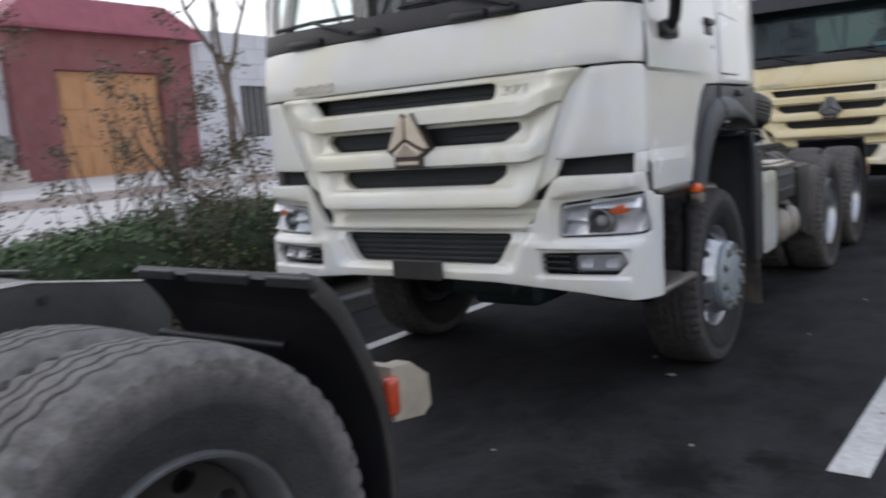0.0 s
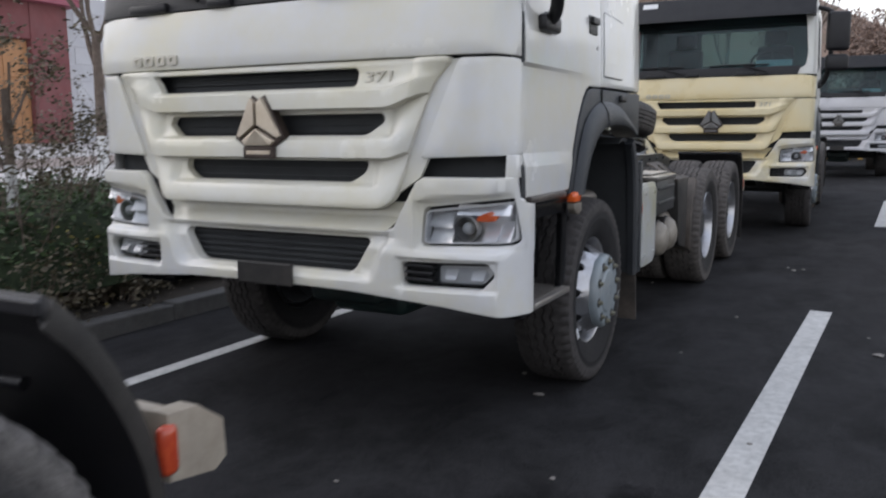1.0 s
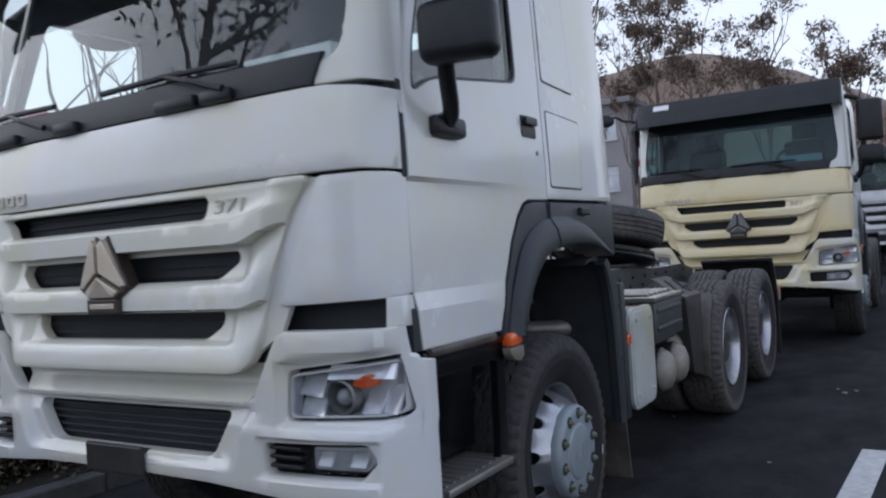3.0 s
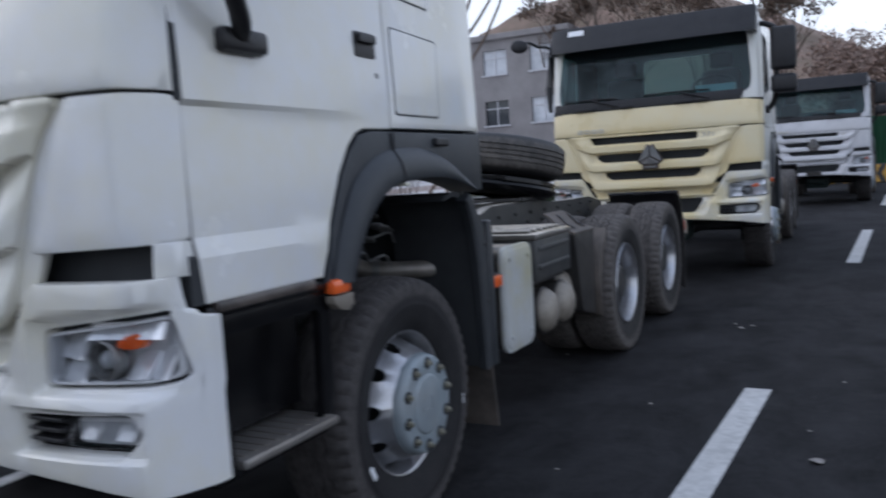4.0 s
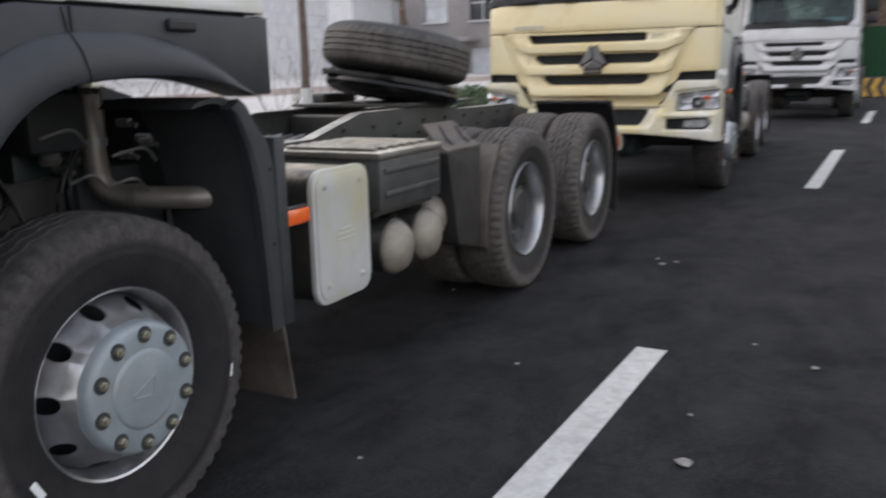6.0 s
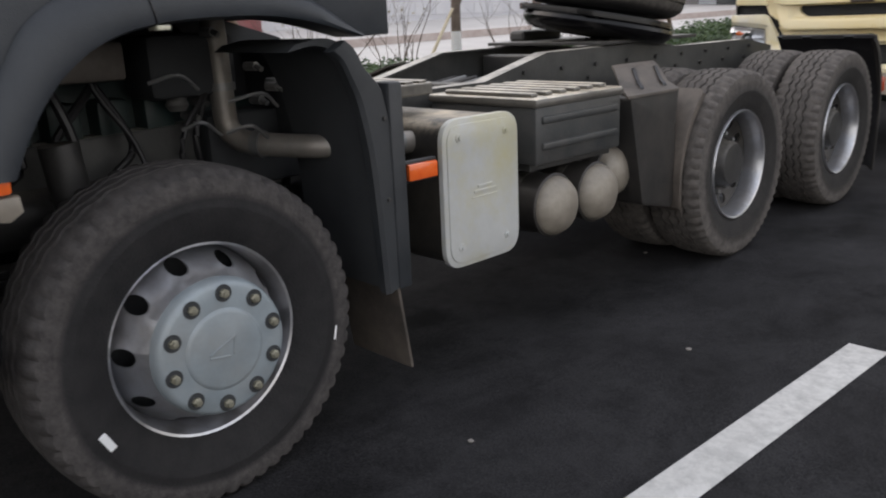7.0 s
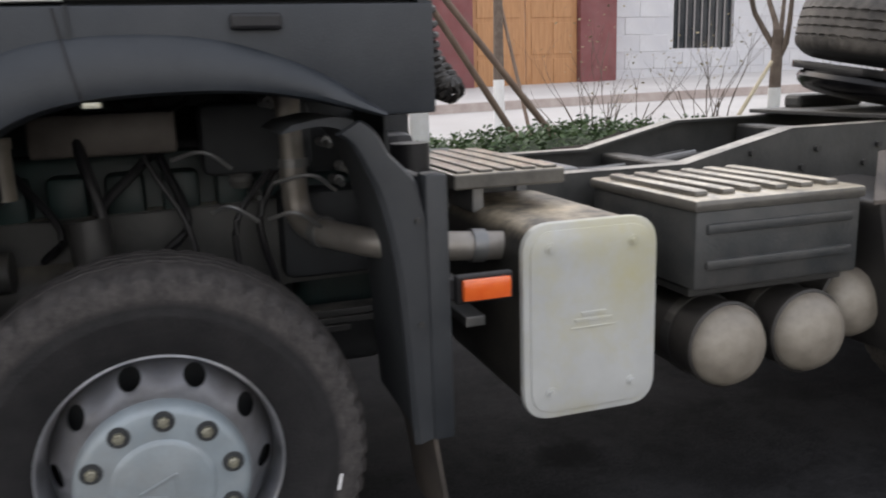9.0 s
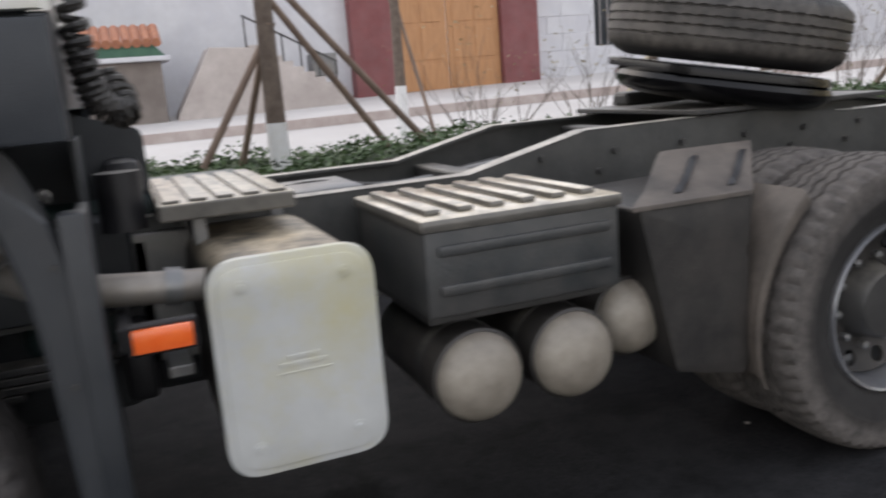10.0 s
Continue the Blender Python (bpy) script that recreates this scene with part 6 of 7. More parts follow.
LIME = surf("limewash", (0.66, 0.66, 0.66), (0.74, 0.74, 0.73), 12, 0.85, bump=0.3, bscale=60, dust=(0.35, 0.32, 0.28), amount=0.35, dscale=12)
POLE = surf("bamboo_prop", (0.17, 0.12, 0.095), (0.24, 0.175, 0.135), 8, 0.8, bump=0.3, bscale=60, stretch=(1, 1, 0.3))
HILL = surf("scrubby_hill", (0.16, 0.105, 0.08), (0.27, 0.19, 0.145), 0.05, 0.95, bump=0.5, bscale=0.4, dust=(0.09, 0.085, 0.05), amount=0.8, dscale=0.12)


def leafy(name, a, b, scale=3.0):
    """Leaf colour that differs from leaf to leaf."""
    m = bpy.data.materials.new(name)
    m.use_nodes = True
    n, l = m.node_tree.nodes, m.node_tree.links
    g = n.new("ShaderNodeNewGeometry")
    mx = n.new("ShaderNodeMix")
    mx.data_type = "RGBA"
    mx.inputs[6].default_value, mx.inputs[7].default_value = (*a, 1), (*b, 1)
    l.new(g.outputs["Random Per Island"], mx.inputs[0])
    p = n["Principled BSDF"]
    l.new(mx.outputs[2], p.inputs["Base Color"])
    p.inputs["Roughness"].default_value = 0.6
    return m


HEDGE = leafy("hedge_leaves", (0.030, 0.062, 0.020), (0.095, 0.145, 0.055))
BRUSH = leafy("brown_growth", (0.14, 0.098, 0.080), (0.37, 0.26, 0.205))
EUCA = leafy("gum_leaves", (0.065, 0.048, 0.034), (0.20, 0.135, 0.095))
DRYLEAF = leafy("dry_leaves", (0.20, 0.17, 0.09), (0.36, 0.29, 0.17))


def slope(y):
    """How far the road has drifted to the side at y."""
    return 0.047 * y


GZ = ((-1000, -0.2), (-12, -0.165), (1.5, 0), (6.02, 0.042), (8.96, 0.099), (20, 0.247), (40, 0.50), (80, 0.7), (1000, 0.7))


def gz(y):
    """The road rises gently ahead."""
    for (a, p), (b, q) in zip(GZ, GZ[1:]):
        if a <= y <= b:
            return p + (q - p) * (y - a) / (b - a)


def skew(x, y, z):
    return Vector((x + slope(y), y, z + gz(y)))


def strip(bm, prof, ys):
    """A ground strip: (x, z) points swept along y with the road."""
    rows = [[bm.verts.new(skew(x, y, z)) for x, z in prof] for y in ys]
    for a, b in zip(rows, rows[1:]):
        for j in range(len(prof) - 1):
            bm.faces.new((a[j], a[j + 1], b[j + 1], b[j]))


YS = [-400, -60, -20, -12, -8, -5, 0, 1.5, 4, 6.02, 7.5, 8.96, 12, 15, 20, 30, 40, 60, 80, 120, 500]
bm = bmesh.new()
strip(bm, [(-500, 2.0), (-60, 1.3), (-24, 0.95), (-15.0, 0.55), (-14.6, 0.50), (-5.2, 0.10), (-4.9, 0.06), (-2.3, 0.05), (-2.2, -0.03), (500, -0.03)], YS)
tagged(part("ground", bm, CONCRETE), "pale concrete ground rising away from the road", "ground", kind="structure")
bm = bmesh.new()
strip(bm, [(-2.12, 0), (60, 0)], YS[1:-1])
tagged(part("road", bm, ASPHALT), "dark fresh asphalt with fine grit", "road", kind="structure")
bm = bmesh.new()
strip(bm, [(-4.75, 0.10), (-4.2, 0.14), (-3.3, 0.17), (-2.5, 0.14), (-2.26, 0.115)], sorted({*range(-30, 61, 3), -12, 1.5, 6.02, 8.96}))
tagged(part("planting_bed", bm, SOIL), "bare brown soil of the planting strip", "soil", kind="structure")
bm = bmesh.new()
strip(bm, [(-15.1, 0.56), (-15.0, 0.72), (-14.75, 0.72), (-14.7, 0.50)], [y for y in range(-30, 61, 6)])
tagged(part("far_kerb", bm, surf("far_kerb_stone", (0.34, 0.28, 0.255), (0.44, 0.38, 0.35), 3, 0.85, bump=0.2, bscale=40)), "weathered kerb along the far pavement", "kerb", kind="structure")
kerb = tagged(new("kerb"), "grey concrete kerb of single stones", "kerb", kind="structure")
bm = bmesh.new()
box(bm, -0.075, 0.075, -0.495, 0.495, -0.03, 0.125, 0.014)
stone = part("kerb_stone", bm, KERB, kerb, "", False, pose(-2.17 + slope(-20), -20, 0, 0, 0, -2.7))
for i in range(1, 60):
    again(stone, kerb, pose(-2.17 + slope(i - 20), i - 20, gz(i - 20) + 0.004 * math.sin(i * 7.1), 0, 0, -2.7 + 0.3 * math.sin(i * 3.3)))
back = tagged(new("back_edging"), "pale edging stones behind the hedge", "kerb", kind="structure")
for i in range(60):
    again(stone, back, pose(-4.83 + slope(i - 20), i - 20, 0.03 + gz(i - 20), 0, 0, -2.7))


def road_line(x, y0, y1, w, name, label, drift=0.0):
    bm = bmesh.new()
    n = max(2, int((y1 - y0) / 0.4))
    rows = [[bm.verts.new(skew(x + dx + drift * (y - y0), y, 0.005)) for dx in (-w / 2, w / 2)] for y in span(y0, y1, n)]
    for a, b in zip(rows, rows[1:]):
        bm.faces.new((a[0], a[1], b[1], b[0]))
    return tagged(part(name, bm, LINE), label, "road marking", "painted dashes", kind="structure")


for x0, y0, y1 in ((1.955, -8.85, -5.2), (1.953, 0.17, 3.75), (2.18, 9.15, 12.97), (2.3, 18.1, 21.8)):
    road_line(x0, y0, y1, 0.148, "lane_dash", "worn white painted lane dash", 0.006 if y0 == 0.17 else 0.0)
road_line(-1.17, -12, 34, 0.11, "edge_line", "worn white painted edge line under the trucks")

# litter on the asphalt
LEAF = surf("litter", (0.20, 0.185, 0.17), (0.30, 0.28, 0.26), 20, 0.8, bump=0.1)
rnd = random.Random(11)
for x, y, s in ((2.51, 2.64, 0.038), (2.46, 3.05, 0.012), (2.88, 3.77, 0.022), (1.84, 5.45, 0.030), (1.92, 5.55, 0.022), (1.78, 5.60, 0.018), (1.62, 3.3, 0.015), (1.45, 2.2, 0.012), (1.35, 0.2, 0.014), (0.6, -0.2, 0.014), (2.6, 4.0, 0.012), (3.4, 4.4, 0.02), (4.2, 18.5, 0.35), (0.78, 4.33, 0.012), (2.0, 0.9, 0.014), (0.95, 1.1, 0.03), (0.75, 1.4, 0.02)):
    bm = bmesh.new()
    k = 7
    vs = [bm.verts.new((s * (0.6 + 0.5 * rnd.random()) * math.cos(2 * math.pi * i / k), s * (0.5 + 0.5 * rnd.random()) * math.sin(2 * math.pi * i / k), 0.004 + s * 0.25 * rnd.random())) for i in range(k)]
    f = bm.faces.new(vs)
    g = bmesh.ops.extrude_face_region(bm, geom=[f])
    for v in g["geom"]:
        if isinstance(v, bmesh.types.BMVert):
            v.co.z += 0.003
    tagged(part("litter_scrap", bm, LEAF, None, "", False, pose(x, y, gz(y), 0, 0, rnd.random() * 360)), "small pale scrap lying on the asphalt", "litter", "litter scraps")


# ---- plants ----
def leaf_cloud(name, centres, size, count, spread, material, seed, flat=0.6, parent=None):
    """Many small pointed leaves scattered round the centres, one mesh."""
    r = np.random.default_rng(seed)
    c = np.asarray(centres, float)
    idx = r.integers(0, len(c), count)
    p = c[idx, :3] + r.normal(0, 1, (count, 3)) * np.asarray(spread)
    a = r.uniform(0, 2 * np.pi, count)
    tilt = r.uniform(-1, 1, count) * flat
    d = np.stack([np.cos(a), np.sin(a), tilt], 1)
    d /= np.linalg.norm(d, axis=1)[:, None]
    q = np.cross(d, r.normal(0, 1, (count, 3)))
    q /= np.linalg.norm(q, axis=1)[:, None] + 1e-6
    L = (size * r.uniform(0.6, 1.3, count))[:, None]
    v = np.stack([p - d * L * 0.5, p + q * L * 0.24, p + d * L * 0.5, p - q * L * 0.24], 1).reshape(-1, 3)
    me = bpy.data.meshes.new(name)
    me.from_pydata(v.tolist(), [], [(4 * i, 4 * i + 1, 4 * i + 2, 4 * i + 3) for i in range(count)])
    me.materials.append(material)
    ob = new(name, me)
    ob.parent = parent
    return ob


rg = np.random.default_rng(5)


def hedge_top(x, y):
    """Height of the clipped hedge over its bed."""
    edge = min(1, (x + 4.62) / 0.28, (-2.38 - x) / 0.28)
    return (0.70 + 0.05 * math.sin(y * 1.7 + x * 2) + 0.05 * math.sin(y * 4.1 - x * 3) + 0.04 * math.sin(y * 0.6)) * max(0, edge) ** 0.4


cents = []
for y in np.arange(-9, 30, 0.07):
    for x in np.arange(-4.6, -2.4, 0.1):
        z = hedge_top(x, y)
        cents.append((x + slope(y) + rg.normal(0, 0.03), y, 0.13 + gz(y) + z * (1 - 0.25 * rg.random() ** 2)))
hedge = leaf_cloud("hedge", cents, 0.055, 110000, (0.045, 0.045, 0.03), HEDGE, 3)
tagged(hedge, "low clipped dark green hedge in the planting strip", "hedge", kind="stuff")
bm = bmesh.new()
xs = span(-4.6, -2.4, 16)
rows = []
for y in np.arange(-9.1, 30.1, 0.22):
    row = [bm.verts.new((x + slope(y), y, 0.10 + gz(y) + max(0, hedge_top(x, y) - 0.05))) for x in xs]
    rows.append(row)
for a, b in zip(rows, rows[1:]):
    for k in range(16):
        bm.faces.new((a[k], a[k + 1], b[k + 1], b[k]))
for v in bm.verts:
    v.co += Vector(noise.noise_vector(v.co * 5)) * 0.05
# solid core under the leaves; its dark green paints the hedge's inner shade
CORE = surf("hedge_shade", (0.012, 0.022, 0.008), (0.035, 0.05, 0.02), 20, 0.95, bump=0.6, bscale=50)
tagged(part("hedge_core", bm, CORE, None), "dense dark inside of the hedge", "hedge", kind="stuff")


def limbs(bm, base, direction, length, radius, depth, rnd, tips, bend=0.25):
    p, d = Vector(base), Vector(direction).normalized()
    pts, rs = [p.copy()], [radius]
    n = 5
    for i in range(n):
        d = (d + Vector((rnd.uniform(-bend, bend), rnd.uniform(-bend, bend), rnd.uniform(-0.02, bend * 0.6)))).normalized()
        p = p + d * length / n
        pts.append(p.copy()), rs.append(radius * (1 - 0.55 * (i + 1) / n))
    tube(bm, pts, rs, 7 if depth > 1 else 5)
    if depth <= 0:
        tips.append(tuple(pts[-1]))
        tips.append(tuple(pts[-2]))
        return
    for k in range(rnd.randint(2, 3)):
        i = rnd.randint(2, n)
        nd = (d + Vector((rnd.uniform(-0.9, 0.9), rnd.uniform(-0.9, 0.9), rnd.uniform(0.0, 0.6)))).normalized()
        limbs(bm, pts[i], nd, length * rnd.uniform(0.5, 0.75), rs[i] * 0.7, depth - 1, rnd, tips, bend)


def young_tree(x, y, h, seed, r=0.06, props=True, depth=3, z=0.0, fork=0.42):
    """A newly planted bare tree with a limewashed foot and leaning props."""
    rnd = random.Random(seed)
    z0 = 0.16 + gz(y) + z
    bm = bmesh.new()
    tips = []
    tube(bm, [(x, y, z0 + 0.95), (x + 0.01, y, z0 + 1.5), (x - 0.02, y + 0.02, z0 + h * (fork + 0.13))], [r, r * 0.9, r * 0.75], 12)
    for k in range(4):
        limbs(bm, (x - 0.02, y + 0.02, z0 + h * (fork + 0.04 * k)), (rnd.uniform(-0.6, 0.6), rnd.uniform(-0.6, 0.6), 1), h * 0.4, r * 0.55, depth - 1, rnd, tips)
    t = tagged(new("young_tree"), "bare young street tree with limewashed trunk and props", "tree", "street trees")
    part("limb", bm, BARK, t, "", True)
    bm = bmesh.new()
    tube(bm, [(x, y, z0 - 0.1), (x, y, z0 + 0.5), (x, y, z0 + 0.98)], [r * 1.15, r * 1.06, r * 1.02], 14)
    part("trunk", bm, LIME, t, "white limewashed foot of the trunk", True)
    if props:
        for k in range(4):
            a = (1.85, 2.0, 4.6, 3.4)[k]
            bm = bmesh.new()
            rr = (2.1, 1.75, 1.0, 1.2)[k]
            tube(bm, [(x + rr * math.cos(a), y + rr * math.sin(a), 0.15), (x - 0.06 * math.cos(a), y - 0.06 * math.sin(a), z0 + (2.15, 2.0, 1.7, 1.7)[k])], [0.032, 0.026], 9)
            part("prop", bm, POLE, t, "leaning wooden prop", True)
    return t


for i, (x, y, h, p) in enumerate(((-3.05, 3.42, 5.6, True), (-3.25, 6.95, 2.6, False), (-3.1, 8.15, 4.4, False), (-3.0, 10.4, 6.0, True), (-3.2, 16.5, 4.5, False), (-3.0, 21.0, 4.6, True), (-3.1, -4.5, 4.0, True))):
    young_tree(x, y, h, 20 + i, 0.075 if i == 0 else 0.055, p, fork=0.62 if i == 0 else 0.42)


far_tree = young_tree(-8.64, 6.39, 4.8, 41, 0.085, False, 3, 0.14)
bm = bmesh.new()
tube(bm, [(-8.60, 6.97, 0.16), (-8.63, 6.40, 2.60)], [0.032, 0.026], 9)
part("prop", bm, POLE, far_tree, "leaning wooden prop", True)
young_tree(-3.0, 0.97, 1.9, 47, 0.036, False, 1)


OLIVE = leafy("olive_leaves", (0.045, 0.040, 0.022), (0.155, 0.125, 0.075))


def shrub(x, y, h, seed, leaves=90):
    rnd = random.Random(seed)
    bm = bmesh.new()
    tips = []
    for k in range(6):
        limbs(bm, (x + rnd.uniform(-0.1, 0.1), y + rnd.uniform(-0.1, 0.1), 0.12 + gz(y)), (rnd.uniform(-0.5, 0.5), rnd.uniform(-0.5, 0.5), 1), h * 0.6, 0.011, 2, rnd, tips, 0.2)
    s = tagged(new("twiggy_shrub"), "thin twiggy shrub with sparse dry leaves", "shrub", "shrubs in the strip")
    part("limb", bm, BARK, s)
    if leaves > 100:
        # leaves sit in clumps, with bare twigs between
        tips = rnd.sample(tips, max(5, len(tips) // 2))
        leaf_cloud("foliage", tips, 0.042, int(leaves * 1.5), (0.055, 0.055, 0.045), OLIVE, seed, parent=s)
    else:
        leaf_cloud("foliage", tips, 0.040, leaves, (0.07, 0.07, 0.07), DRYLEAF, seed, parent=s)


def bush(x, y, w, h, seed, leaves, material, label):
    """A dense low bush: short stems and many small leaves in uneven clumps."""
    rnd = random.Random(seed)
    b = tagged(new("bush"), label, "bush", "bushes in the strip")
    bm = bmesh.new()
    z0 = 0.10 + gz(y)
    clumps = []
    for k in range(22):
        a, q = rnd.uniform(0, 2 * math.pi), w * rnd.random() ** 0.5
        top = (x + q * math.cos(a), y + 1.3 * q * math.sin(a), z0 + h * rnd.uniform(0.25, 1.0) * (1 - 0.45 * (q / w) ** 2))
        tube(bm, [(x + 0.3 * q * math.cos(a), y + 0.4 * q * math.sin(a), z0), top], [0.008, 0.003], 5)
        clumps.append(top)
        clumps.append((top[0], top[1], (top[2] + z0) / 2))
    part("limb", bm, BARK, b)
    leaf_cloud("foliage", clumps, 0.042, leaves, (0.085, 0.085, 0.075), material, seed, parent=b)


DRYBUSH = leafy("dry_bush_leaves", (0.050, 0.044, 0.028), (0.165, 0.135, 0.085))
YELLOWED = leafy("yellowed_leaves", (0.20, 0.17, 0.04), (0.42, 0.36, 0.09))
for i, (x, y, w, h, n) in enumerate(((-3.4, -0.30, 0.42, 0.92, 2600), (-3.0, 0.10, 0.26, 1.16, 1300), (-2.45, -0.75, 0.30, 0.66, 2000), (-2.42, -0.05, 0.32, 0.60, 2200), (-2.46, 0.65, 0.32, 0.64, 2200), (-2.44, 1.35, 0.34, 0.62, 2400), (-2.62, 1.55, 0.30, 0.86, 1800))):
    bush(x, y, w, h, 150 + i, n, DRYBUSH, "dense olive-brown bush at the edge of the hedge" if h < 0.9 else "tall olive-brown bush standing out of the hedge")
bush(-2.55, 1.05, 0.10, 0.78, 160, 160, YELLOWED, "small bush with yellowed leaves in the hedge")


for i, (x, y, h) in enumerate(((-3.3, -0.8, 1.45), (-3.3, 0.65, 2.3), (-2.7, 0.75, 1.3), (-3.6, 1.5, 1.75), (-4.0, 5.6, 1.7), (-3.9, 6.6, 1.8), (-3.8, 8.8, 1.9), (-2.9, 1.4, 1.5), (-4.2, 10.5, 1.8))):
    shrub(x, y, h, 50 + i, (1500 if h > 2 else 600) if y < 2 else 90)

# ---- gate house and white block wall ----
GX = -22.2
ZB = 0.85
gate = tagged(new("gate_house"), "dark red gate house with a wooden double door", "gate", kind="structure")
for y0, y1 in ((9.7, 11.1), (15.0, 16.4)):
    bm = bmesh.new()
    box(bm, GX - 1.2, GX, y0, y1, ZB - 0.2, 5.75, 0.02)
    part("gate_pier", bm, REDW, gate)
bm = bmesh.new()
box(bm, GX - 1.2, GX - 0.03, 11.1, 15.0, 4.5, 5.75, 0.02)
part("gate_lintel", bm, REDW, gate)
bm = bmesh.new()
rows = [(9.3, 5.7, 0.4), (9.3, 5.85, 0.4), (10.6, 6.85, -0.5), (15.6, 6.85, -0.5), (16.8, 5.85, 0.4), (16.8, 5.7, 0.4)]
f = bm.faces.new([bm.verts.new((GX + 0.35 if z < 6 else GX - 0.2, y, z)) for y, z, _ in rows])
g = bmesh.ops.extrude_face_region(bm, geom=[f])
for v in g["geom"]:
    if isinstance(v, bmesh.types.BMVert):
        v.co.x -= 1.6
part("gate_roof", bm, REDROOF, gate)
for k in range(2):
    y0 = 11.1 + 1.95 * k
    bm = bmesh.new()
    box(bm, GX - 0.35, GX - 0.22, y0 + 0.02, y0 + 1.93, ZB, 4.48, 0.02)
    d = part("door_leaf", bm, DOORW, gate, "orange-brown panelled wooden door leaf")
    for j, (z0, z1) in enumerate(((ZB + 0.2, 1.9), (2.05, 3.1), (3.25, 4.3))):
        for m in range(2):
            bm = bmesh.new()
            box(bm, GX - 0.225, GX - 0.19, y0 + 0.2 + 0.82 * m, y0 + 0.9 + 0.82 * m, z0, z1, 0.015)
            part("door_panel", bm, DOORW, d)

wall = tagged(new("wall_west"), "white painted block wall with barred windows", "wall", kind="structure")
bm = bmesh.new()
def wall_piece(y0, y1, z0, z1, bm):
    box(bm, GX - 0.9, GX - 0.5, y0, y1, z0, z1, 0.0)
wins = [(19.0, 21.6, 2.15, 4.2), (25.5, 28.0, 2.15, 4.2)]
edges = [16.4] + [v for w in wins for v in w[:2]] + [37.0]
for i in range(0, len(edges), 2):
    wall_piece(edges[i], edges[i + 1], 0.5, 6.2, bm)
for y0, y1, z0, z1 in wins:
    wall_piece(y0, y1, 0.5, z0, bm), wall_piece(y0, y1, z1, 6.2, bm)
wall_piece(-30, 9.7, 0.5, 5.0, bm)
part("wall_core", bm, WALL, wall)
blocks = bmesh.new()
box(blocks, 0, 0.03, -0.59, 0.59, -0.29, 0.29, 0.012, 1)
blk = None
for j in range(9):
    for i in range(20):
        y = 17.0 + 1.2 * i + (0.6 if j % 2 else 0)
        z = 1.25 + 0.6 * j - 0.1
        if y > 36.3 or z > 6.0 or any(y + 0.6 > w[0] and y - 0.6 < w[1] and z + 0.3 > w[2] and z - 0.3 < w[3] for w in wins):
            continue
        mm = pose(GX - 0.505, y, z)
        if blk is None:
            blk = part("block", blocks, WALL, wall, "", False, mm)
        else:
            again(blk, wall, mm)
for y0, y1, z0, z1 in wins:
    bm = bmesh.new()
    box(bm, GX - 0.75, GX - 0.70, y0, y1, z0, z1)
    w = tagged(part("window_1", bm, DPANE), "dark barred window in the white wall", "window", kind="structure")
    bm = bmesh.new()
    for k in range(9):
        y = y0 + (y1 - y0) * k / 8
        box(bm, GX - 0.66, GX - 0.63, y - 0.03, y + 0.03, z0, z1)
    part("window_bars", bm, GREYB, w)
# outside stair and side shed beside the gate
ROOFTILE = surf("orange_roof_tile", (0.30, 0.12, 0.07), (0.42, 0.18, 0.10), 6, 0.7, bump=0.2)
RENDER = surf("beige_render", (0.40, 0.355, 0.33), (0.50, 0.45, 0.42), 1.2, 0.85, bump=0.15, bscale=25, dust=(0.30, 0.26, 0.24), amount=0.4, dscale=2)
bm = bmesh.new()
sheet(bm, [(3.9, 0.5), (4.05, 1.0), (5.04, 2.72), (6.11, 2.66), (8.85, 1.15), (8.85, 0.5)], [], 1.4, lambda u, v, w: Vector((GX + 2.0 - w, u, v)), bev=0.03)
st = tagged(part("outside_stair", bm, RENDER), "beige rendered outside stair with a thin rail", "stair", kind="structure")
for k in range(9):
    bm = bmesh.new()
    box(bm, GX + 0.62, GX + 1.98, 6.11 + 0.30 * k, 6.41 + 0.30 * k, 1.0, 2.72 - 0.165 * k, 0.01)
    part("step", bm, RENDER, st)
for k in range(6):
    bm = bmesh.new()
    cyl(bm, 0.025, (GX + 1.95, 8.55 - 0.5 * k, 1.3 + 0.27 * k), (GX + 1.95, 8.55 - 0.5 * k, 2.15 + 0.27 * k), 6)
    part("rail_post", bm, FRAME, st)
bm = bmesh.new()
cyl(bm, 0.03, (GX + 1.95, 8.6, 2.13), (GX + 1.95, 6.0, 3.53), 6)
part("rail", bm, FRAME, st)
# low annex with a tiled roof
bm = bmesh.new()
box(bm, GX + 0.2, GX + 1.85, 0.6, 3.75, 0.5, 2.45, 0.03)
an = tagged(part("annex", bm, surf("dark_render", (0.16, 0.135, 0.12), (0.22, 0.19, 0.17), 1.5, 0.85, bump=0.15, bscale=25)), "low dark annex with a white ledge and orange roof", "building", kind="structure")
bm = bmesh.new()
box(bm, GX + 0.2, GX + 2.1, 0.5, 4.0, 2.45, 2.58, 0.03)
part("ledge", bm, WALL, an, "white concrete ledge")
bm = bmesh.new()
sheet(bm, [(0.55, 2.58), (3.9, 2.58), (3.55, 2.95), (0.55, 2.95)], [], 1.5, lambda u, v, w: Vector((GX + 1.9 - w, u, v)), bev=0.02)
part("fascia", bm, surf("green_fascia", (0.035, 0.10, 0.065), (0.06, 0.14, 0.09), 3, 0.6, bump=0.1), an, "dull green fascia board")
